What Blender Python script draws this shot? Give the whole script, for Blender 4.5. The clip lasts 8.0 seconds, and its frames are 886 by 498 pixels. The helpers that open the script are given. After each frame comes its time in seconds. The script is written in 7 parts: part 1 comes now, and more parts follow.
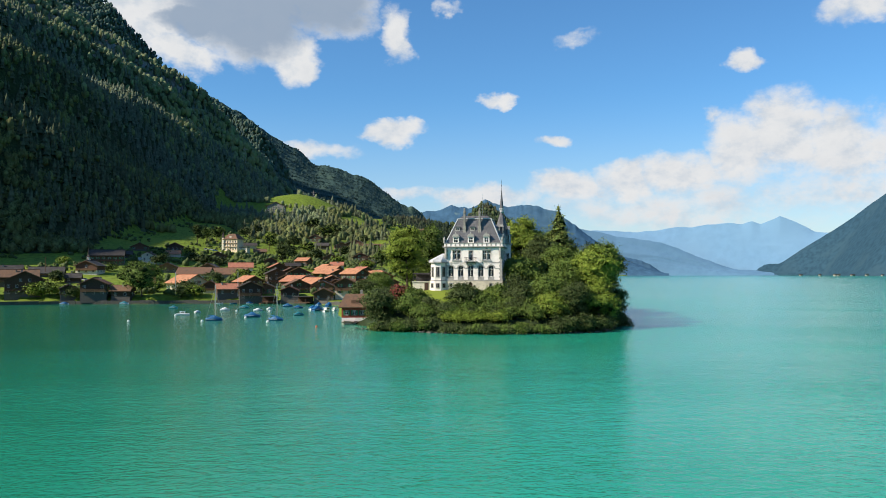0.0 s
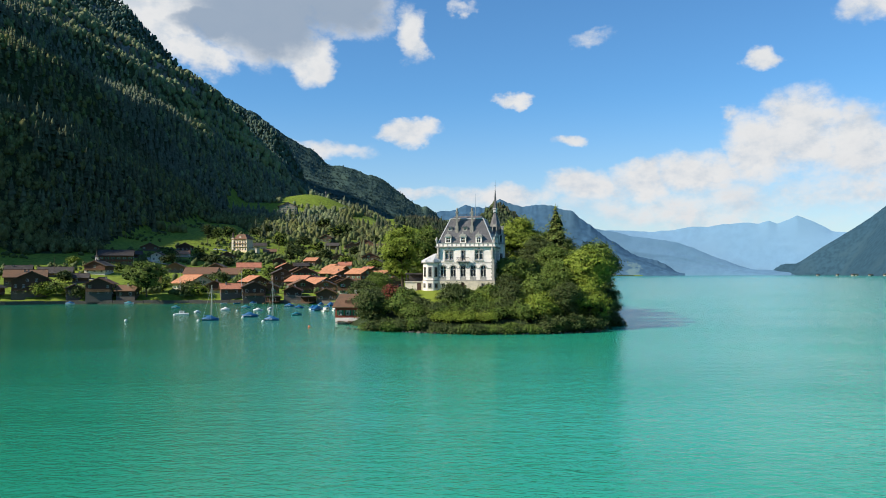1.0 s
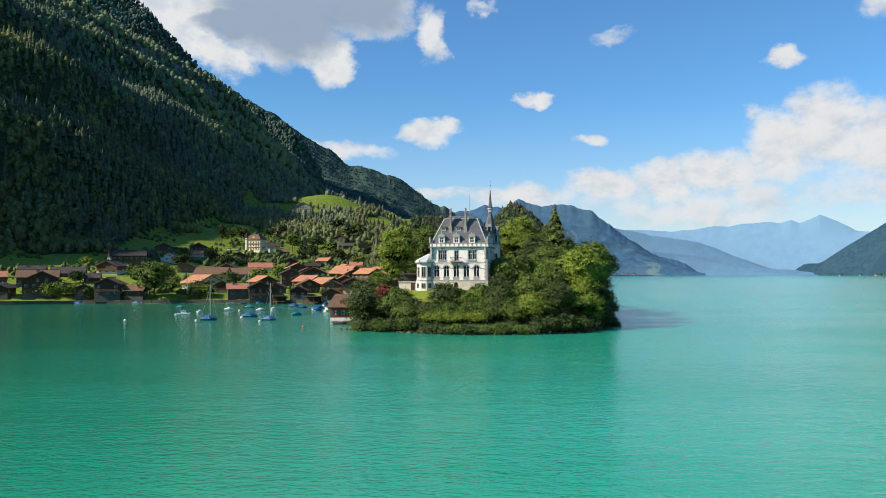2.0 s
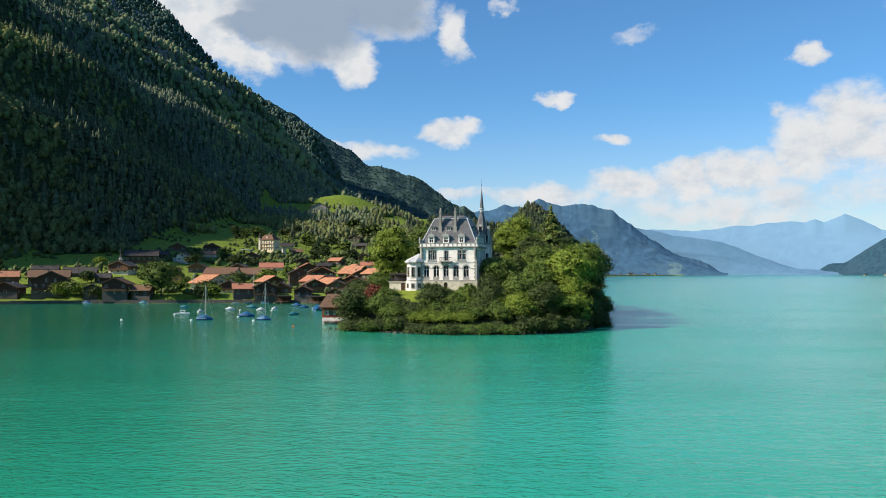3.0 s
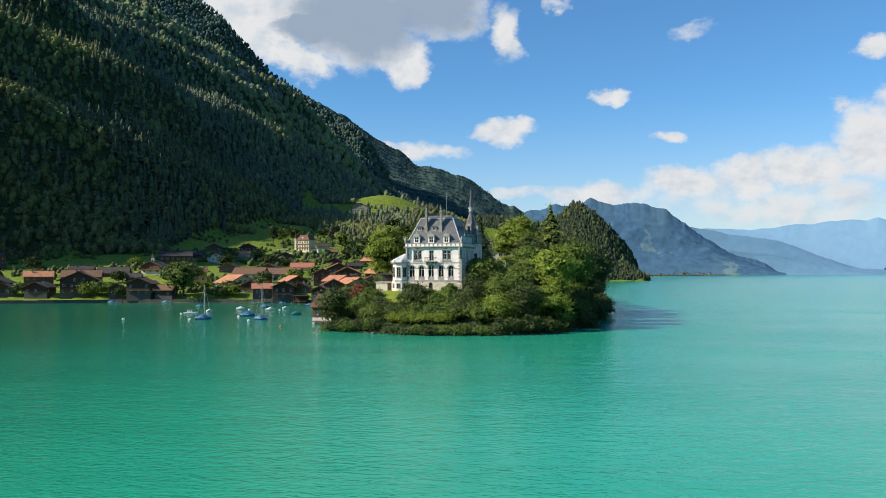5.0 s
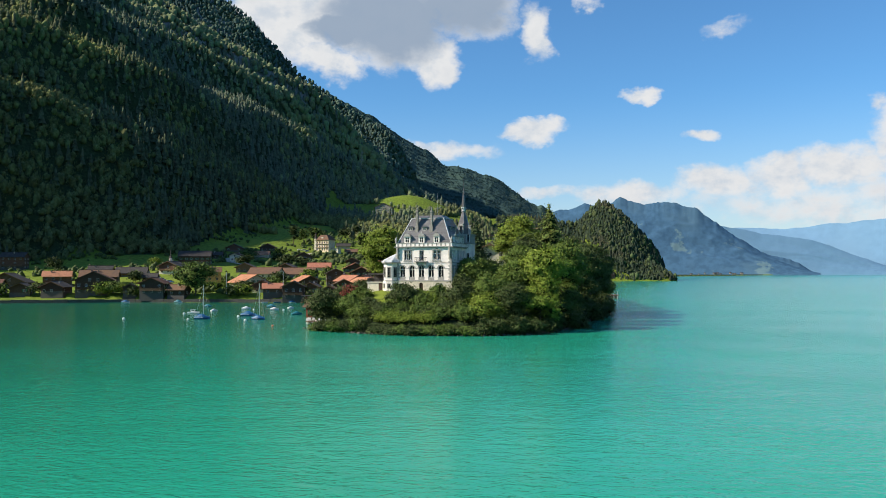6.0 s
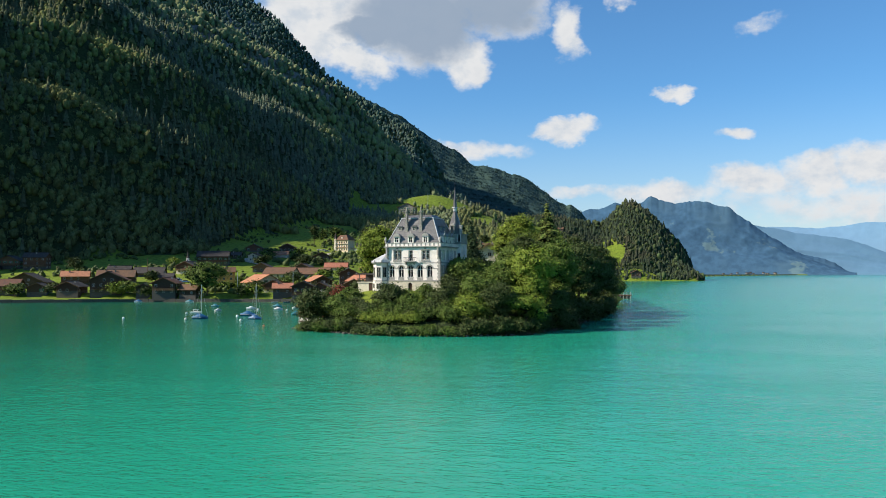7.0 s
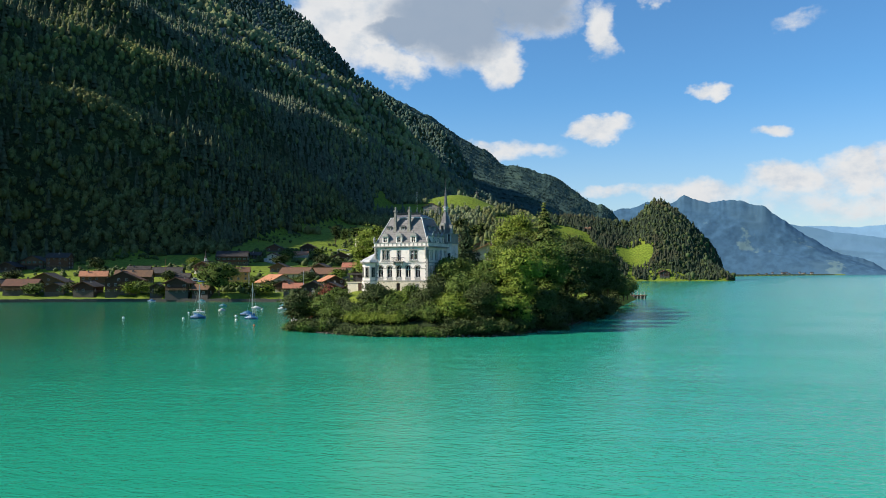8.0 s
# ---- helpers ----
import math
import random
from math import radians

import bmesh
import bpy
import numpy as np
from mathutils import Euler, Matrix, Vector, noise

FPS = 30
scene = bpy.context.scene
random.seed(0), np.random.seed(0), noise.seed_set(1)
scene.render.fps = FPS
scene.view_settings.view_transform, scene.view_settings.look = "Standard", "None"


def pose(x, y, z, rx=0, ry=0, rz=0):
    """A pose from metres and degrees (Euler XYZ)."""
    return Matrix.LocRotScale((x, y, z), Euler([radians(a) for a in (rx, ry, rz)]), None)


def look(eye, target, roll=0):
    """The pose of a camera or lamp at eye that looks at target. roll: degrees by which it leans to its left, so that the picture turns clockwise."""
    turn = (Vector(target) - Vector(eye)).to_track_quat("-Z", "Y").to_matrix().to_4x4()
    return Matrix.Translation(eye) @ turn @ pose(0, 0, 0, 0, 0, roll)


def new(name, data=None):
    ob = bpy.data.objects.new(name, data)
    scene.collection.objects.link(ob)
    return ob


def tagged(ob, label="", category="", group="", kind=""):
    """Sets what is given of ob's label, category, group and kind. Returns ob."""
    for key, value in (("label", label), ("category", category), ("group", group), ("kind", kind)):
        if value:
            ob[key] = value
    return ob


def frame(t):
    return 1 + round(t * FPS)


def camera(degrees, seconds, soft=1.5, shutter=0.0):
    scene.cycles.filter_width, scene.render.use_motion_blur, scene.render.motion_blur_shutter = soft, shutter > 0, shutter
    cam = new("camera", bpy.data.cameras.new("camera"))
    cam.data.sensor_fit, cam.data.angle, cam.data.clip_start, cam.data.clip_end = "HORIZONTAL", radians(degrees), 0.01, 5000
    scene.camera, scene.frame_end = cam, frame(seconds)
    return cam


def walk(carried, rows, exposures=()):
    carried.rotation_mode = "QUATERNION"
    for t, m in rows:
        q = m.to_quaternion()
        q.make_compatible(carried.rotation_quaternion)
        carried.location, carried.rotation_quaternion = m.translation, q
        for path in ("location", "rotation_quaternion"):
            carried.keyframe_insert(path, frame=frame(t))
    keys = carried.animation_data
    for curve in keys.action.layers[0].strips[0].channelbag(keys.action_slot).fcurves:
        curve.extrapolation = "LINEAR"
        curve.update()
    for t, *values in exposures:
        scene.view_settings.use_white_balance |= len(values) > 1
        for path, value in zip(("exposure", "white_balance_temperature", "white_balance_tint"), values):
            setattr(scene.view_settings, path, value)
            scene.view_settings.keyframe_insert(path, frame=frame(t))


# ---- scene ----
cam = camera(57.06, 8.0, 0.95)
# seconds, x, y, z, yaw, pitch, lean
PATH = [
    (0.0, -0.00, 0.15, 13.02, 0.000, 1.735, 0.116),
    (0.5, 2.50, 0.14, 13.03, 0.390, 1.733, 0.118),
    (1.0, 5.73, 0.18, 13.04, 1.093, 1.731, 0.120),
    (1.5, 8.77, 0.30, 13.05, 1.773, 1.730, 0.122),
    (3.0, 20.02, 1.16, 13.08, 4.006, 1.724, 0.128),
    (3.5, 23.83, 1.65, 13.09, 4.750, 1.723, 0.130),
    (4.0, 28.03, 2.27, 13.10, 5.716, 1.721, 0.133),
    (4.5, 32.02, 3.02, 13.11, 6.704, 1.719, 0.135),
    (6.0, 45.93, 6.18, 13.14, 9.886, 1.714, 0.141),
    (6.5, 50.49, 7.57, 13.15, 10.905, 1.712, 0.143),
    (7.0, 55.62, 9.15, 13.15, 12.055, 1.711, 0.145),
    (7.5, 60.35, 10.92, 13.16, 13.099, 1.709, 0.147),
    (8.0, 65.70, 12.90, 13.17, 14.350, 1.707, 0.149),
]
walk(cam, [(t, pose(x, y, z, 90 + pitch, lean, yaw)) for t, x, y, z, yaw, pitch, lean in PATH])

# ---------------------------------------------------------------- light
SUN_FROM = Vector((-0.931, -0.365, 0.0)).normalized()
SUN_UP = 36.5
scene.view_settings.exposure = 0.40


def node_tools(tree):
    """Shortcuts for a node tree: make a node, join sockets, and do sums."""
    nodes, links = tree.nodes, tree.links

    def make(kind, **values):
        n = nodes.new(kind)
        for key, value in values.items():
            setattr(n, key, value)
        return n

    def put(socket, value):
        if isinstance(value, bpy.types.NodeSocket):
            links.new(value, socket)
        elif value is not None:
            socket.default_value = value

    def calc(op, a, b=None, c=None, clamp=False):
        n = make("ShaderNodeMath", operation=op, use_clamp=clamp)
        for socket, value in zip(n.inputs, (a, b, c)):
            put(socket, value)
        return n.outputs[0]

    def vec(op, a, b=None):
        n = make("ShaderNodeVectorMath", operation=op)
        put(n.inputs[0], a)
        put(n.inputs[1], b)
        return n.outputs[1] if op in ("LENGTH", "DOT_PRODUCT", "DISTANCE") else n.outputs[0]

    def mix(fac, a, b, how="MIX"):
        n = make("ShaderNodeMix", data_type="RGBA", blend_type=how)
        put(n.inputs[0], fac)
        put(n.inputs[6], a)
        put(n.inputs[7], b)
        return n.outputs[2]

    def ramp(fac, *stops):
        n = make("ShaderNodeValToRGB")
        put(n.inputs[0], fac)
        while len(n.color_ramp.elements) < len(stops):
            n.color_ramp.elements.new(0.5)
        for e, (at, col) in zip(n.color_ramp.elements, stops):
            e.position, e.color = at, col if len(col) == 4 else (*col, 1)
        return n.outputs[0]

    def noise_tex(vector, scale, detail=4.0, rough=0.55, distort=0.0):
        n = make("ShaderNodeTexNoise")
        put(n.inputs["Vector"], vector)
        n.inputs["Scale"].default_value, n.inputs["Detail"].default_value = scale, detail
        n.inputs["Roughness"].default_value, n.inputs["Distortion"].default_value = rough, distort
        return n

    def smooth(x, lo, hi):
        n = make("ShaderNodeMapRange", interpolation_type="SMOOTHSTEP")
        put(n.inputs[0], x)
        put(n.inputs[1], lo)
        put(n.inputs[2], hi)
        return n.outputs[0]

    return make, put, calc, vec, mix, ramp, noise_tex, smooth


def build_world():
    """Clear blue afternoon sky with banks of fair-weather cloud."""
    world = bpy.data.worlds.new("sky")
    scene.world = world
    world.use_nodes = True
    world.node_tree.nodes.clear()
    make, put, calc, vec, mix, ramp, noise_tex, smooth = node_tools(world.node_tree)
    sky = make("ShaderNodeTexSky", sky_type="NISHITA", sun_disc=False, sun_elevation=radians(SUN_UP),
               sun_rotation=math.atan2(SUN_FROM.x, SUN_FROM.y), altitude=600, air_density=1.0, dust_density=0.6, ozone_density=2.0)
    way = make("ShaderNodeTexCoord").outputs["Generated"]
    split = make("ShaderNodeSeparateXYZ")
    put(split.inputs[0], way)
    dx, dy, dz = split.outputs
    # bearing and height of the line of sight, in radians
    bearing = calc("ARCTAN2", dx, dy)
    height = calc("ARCSINE", dz)
    flat = make("ShaderNodeCombineXYZ")
    put(flat.inputs[0], bearing)
    put(flat.inputs[1], calc("MULTIPLY", height, 1.35))
    warp = noise_tex(flat.outputs[0], 9.0, 5.0, 0.6)
    fine = noise_tex(flat.outputs[0], 26.0, 6.0, 0.62)
    shift = vec("SCALE", vec("SUBTRACT", warp.outputs["Color"], (0.5, 0.5, 0.5)))
    shift.node.inputs["Scale"].default_value = 0.10
    bent = vec("ADD", flat.outputs[0], shift)
    bs = make("ShaderNodeSeparateXYZ")
    put(bs.inputs[0], bent)
    total = None
    # bearing, height, half width, half height, density: in degrees
    for b, h, w, q, dens in CLOUDS:
        ex = calc("DIVIDE", calc("SUBTRACT", bs.outputs[0], radians(b)), radians(w))
        ey = calc("DIVIDE", calc("SUBTRACT", bs.outputs[1], radians(h) * 1.35), radians(q) * 1.35)
        r2 = calc("ADD", calc("MULTIPLY", ex, ex), calc("MULTIPLY", ey, ey))
        one = calc("MULTIPLY", calc("SUBTRACT", 1.0, r2, clamp=True), dens)
        total = one if total is None else calc("MAXIMUM", total, one)
    # the rest of the sky, outside the valley's mouth, carries scattered cloud too
    wide = noise_tex(way, 2.6, 5.0, 0.6)
    away = smooth(calc("ABSOLUTE", calc("ADD", bearing, radians(-6))), radians(42), radians(62))
    total = calc("MAXIMUM", total, calc("MULTIPLY", smooth(wide.outputs[0], 0.60, 0.80), away))
    fine2 = noise_tex(vec("ADD", flat.outputs[0], (-0.012, 0.016, 0.0)), 26.0, 6.0, 0.62)
    curl = noise_tex(flat.outputs[0], 75.0, 4.0, 0.6)
    wisp = calc("ADD", calc("MULTIPLY", calc("SUBTRACT", fine.outputs[0], 0.5), 1.1), calc("MULTIPLY", calc("SUBTRACT", curl.outputs[0], 0.5), 0.3))
    body = calc("ADD", total, wisp)
    cover = calc("MULTIPLY", smooth(body, 0.06, 0.84), smooth(total, 0.0, 0.35))
    # sunward flanks of the billows are bright, the thick middles grey
    flank = smooth(calc("ADD", calc("MULTIPLY", calc("SUBTRACT", fine.outputs[0], fine2.outputs[0]), 2.4), calc("MULTIPLY", calc("SUBTRACT", curl.outputs[0], 0.5), 0.3)), -0.7, 0.3)
    dull = None
    # bearing, height, half width, half height of the thick grey undersides: in degrees
    for b, h, w, q in UNDERSIDES:
        ex = calc("DIVIDE", calc("SUBTRACT", bs.outputs[0], radians(b)), radians(w))
        ey = calc("DIVIDE", calc("SUBTRACT", bs.outputs[1], radians(h) * 1.35), radians(q) * 1.35)
        one = calc("SUBTRACT", 1.0, calc("ADD", calc("MULTIPLY", ex, ex), calc("MULTIPLY", ey, ey)), clamp=True)
        dull = one if dull is None else calc("MAXIMUM", dull, one)
    thick = smooth(calc("ADD", dull, calc("MULTIPLY", wisp, 0.5)), -0.10, 0.75)
    white = mix(calc("MULTIPLY", thick, 0.95), mix(flank, (*CLOUD_SOFT, 1), (*CLOUD_LIT, 1)), (*CLOUD_DIM, 1))
    haze = smooth(height, radians(-1), radians(13))
    blue = mix(haze, mix(0.35, sky.outputs[0], (*HAZE, 1)), mix(1.0, sky.outputs[0], (*SKY_TINT, 1), "MULTIPLY"))
    back = make("ShaderNodeBackground")
    put(back.inputs[0], mix(cover, blue, white))
    back.inputs[1].default_value = SKY_STRENGTH
    put(make("ShaderNodeOutputWorld").inputs[0], back.outputs[0])


SKY_STRENGTH, SKY_TINT, HAZE = 0.092, (0.60, 1.03, 1.31), (4.9, 6.2, 7.6)
CLOUD_LIT, CLOUD_SOFT, CLOUD_DIM = (6.7, 6.75, 6.8), (4.9, 5.4, 6.0), (2.5, 3.2, 4.2)
UNDERSIDES = [(-13.4, 17.6, 6.4, 2.9), (-8.4, 18.6, 4.4, 2.6), (-17.5, 16.6, 2.6, 1.2)]
CLOUDS = [
    (-14.8, 18.6, 8.0, 4.6, 1.4), (-18.4, 14.6, 3.4, 1.6, 1.1), (-10.2, 14.8, 2.3, 2.3, 1.1), (-8.0, 18.4, 4.6, 2.8, 1.0), (-21.5, 17.0, 4.5, 4.0, 1.3), (-11.6, 16.2, 3.2, 2.0, 1.1),
    (-3.4, 16.7, 1.6, 1.9, 0.9), (-3.6, 9.7, 2.6, 1.0, 1.0), (3.7, 12.2, 1.4, 0.75, 1.0),
    (7.6, 9.5, 1.4, 0.6, 0.8), (20.4, 14.0, 1.6, 1.0, 0.95), (27.5, 16.5, 3.0, 1.7, 0.85),
    (0.6, 17.7, 1.4, 0.6, 0.6), (-10.0, 8.6, 5.0, 1.0, 0.75), (9.5, 16.2, 2.0, 0.6, 0.45),
    (3.0, 5.2, 5.0, 1.4, 0.85), (8.6, 5.9, 4.4, 1.6, 0.9), (13.0, 6.4, 3.2, 2.1, 0.95), (16.4, 6.4, 3.6, 2.1, 0.9),
    (20.0, 7.8, 3.2, 3.0, 0.95), (22.8, 8.6, 3.4, 3.6, 1.0), (26.4, 8.2, 4.4, 3.4, 0.98), (31.0, 8.4, 5.4, 3.6, 0.95), (38.0, 9.0, 6.0, 3.8, 0.98),
    (16.0, 4.4, 13.0, 1.9, 0.62), (29.0, 4.9, 10.0, 2.4, 0.66), (-2.6, 5.4, 3.0, 0.8, 0.6), (46.0, 9.0, 8.0, 4.0, 1.0), (18.6, 9.9, 1.0, 0.6, 0.7),
]
build_world()
sun = new("sun", bpy.data.lights.new("sun", "SUN"))
sun.data.energy, sun.data.angle, sun.data.color = 5.0, radians(0.6), (1.0, 0.905, 0.75)
sun.matrix_world = look(Vector((0, 0, 300)) + SUN_FROM * 400 + Vector((0, 0, 400 * math.tan(radians(SUN_UP)))), (0, 0, 300))


# ---------------------------------------------------------------- materials
def material(name, colour, rough=0.7, metal=0.0, vary=0.25, scale=1.0, fine=8.0, bump=0.0, second=None, spec=0.5, per_object=0.0, per_island=0.0, stretch=(1, 1, 1), patch=None):
    """A surface with grain at two scales; second is the colour of its stains and wear."""
    m = bpy.data.materials.new(name)
    m.use_nodes = True
    make, put, calc, vec, mix, ramp, noise_tex, smooth = node_tools(m.node_tree)
    bsdf = m.node_tree.nodes["Principled BSDF"]
    at = vec("MULTIPLY", make("ShaderNodeTexCoord").outputs["Object"], stretch)
    big, small = noise_tex(at, scale, 4.0), noise_tex(at, scale * fine, 3.0)
    dark = tuple(c * (1 - vary) for c in colour)
    light = tuple(min(1, c * (1 + vary)) for c in colour)
    col = mix(smooth(small.outputs[0], 0.3, 0.7), (*dark, 1), (*light, 1))
    if second:
        col = mix(smooth(big.outputs[0], 0.48, 0.68), col, (*second, 1))
    if patch:
        spots = noise_tex(vec("ADD", at, (310.0, 70.0, 0.0)), scale * 1.6, 5.0, 0.6)
        col = mix(smooth(spots.outputs[0], 0.60, 0.66), col, (*patch, 1))
    if per_object or per_island:
        r = make("ShaderNodeObjectInfo").outputs["Random"] if per_object else make("ShaderNodeNewGeometry").outputs["Random Per Island"]
        k = per_object or per_island
        hsv = make("ShaderNodeHueSaturation")
        put(hsv.inputs["Hue"], calc("ADD", 0.5 - 0.06 * k, calc("MULTIPLY", r, 0.12 * k)))
        put(hsv.inputs["Value"], calc("ADD", 1 - 0.6 * k, calc("MULTIPLY", r, 1.2 * k)))
        put(hsv.inputs["Color"], col)
        col = hsv.outputs[0]
    put(bsdf.inputs["Base Color"], col)
    bsdf.inputs["Metallic"].default_value = metal
    bsdf.inputs["Specular IOR Level"].default_value = spec
    put(bsdf.inputs["Roughness"], calc("ADD", rough - 0.08, calc("MULTIPLY", big.outputs[0], 0.16)))
    if bump:
        b = make("ShaderNodeBump")
        b.inputs["Strength"].default_value = bump
        b.inputs["Distance"].default_value = 0.3 / scale / fine
        put(b.inputs["Height"], small.outputs[0])
        put(bsdf.inputs["Normal"], b.outputs[0])
    return m


def water_material():
    m = bpy.data.materials.new("lake_water")
    m.use_nodes = True
    make, put, calc, vec, mix, ramp, noise_tex, smooth = node_tools(m.node_tree)
    bsdf = m.node_tree.nodes["Principled BSDF"]
    at = make("ShaderNodeTexCoord").outputs["Object"]
    silt = noise_tex(vec("MULTIPLY", at, (0.004, 0.02, 1)), 1.0, 3.0)
    milky = mix(smooth(silt.outputs[0], 0.3, 0.7), (*WATER_A, 1), (*WATER_B, 1))
    # cloud shade over the village bay, painted as a darker, noise-edged water colour
    axis = make("ShaderNodeSeparateXYZ")
    put(axis.inputs[0], at)
    shade_warp = noise_tex(vec("MULTIPLY", at, (0.006, 0.004, 1)), 1.0, 3.0, 0.5, 0.6)
    shade_edge = calc("ADD", calc("ADD", axis.outputs[0], calc("MULTIPLY", axis.outputs[1], -0.10)), calc("MULTIPLY", calc("SUBTRACT", shade_warp.outputs[0], 0.5), 110.0))
    put(bsdf.inputs["Base Color"], mix(smooth(shade_edge, -130.0, 40.0), (*WATER_SHADE, 1), milky))
    bsdf.inputs["Roughness"].default_value = 0.13
    bsdf.inputs["Specular IOR Level"].default_value = 0.36
    bsdf.inputs["IOR"].default_value = 1.33
    # breeze patches: ripples are stronger in some stretches
    patch = noise_tex(vec("MULTIPLY", at, (0.012, 0.03, 1)), 1.0, 3.0)
    ripple = noise_tex(vec("MULTIPLY", at, (0.42, 0.75, 1)), 1.0, 3.0, 0.6, 1.2)
    chop = noise_tex(vec("MULTIPLY", at, (1.3, 2.2, 1)), 1.0, 2.0, 0.5, 0.8)
    swell = noise_tex(vec("MULTIPLY", at, (0.07, 0.16, 1)), 1.0, 2.0)
    breeze = calc("ADD", 0.45, calc("MULTIPLY", smooth(patch.outputs[0], 0.3, 0.7), 0.55))
    high = calc("ADD", calc("MULTIPLY", calc("ADD", calc("MULTIPLY", ripple.outputs[0], 0.34), calc("MULTIPLY", chop.outputs[0], 0.15)), breeze), calc("MULTIPLY", swell.outputs[0], 0.22))
    b = make("ShaderNodeBump")
    b.inputs["Strength"].default_value, b.inputs["Distance"].default_value = 1.0, 0.52
    put(b.inputs["Height"], high)
    put(bsdf.inputs["Normal"], b.outputs[0])
    return m


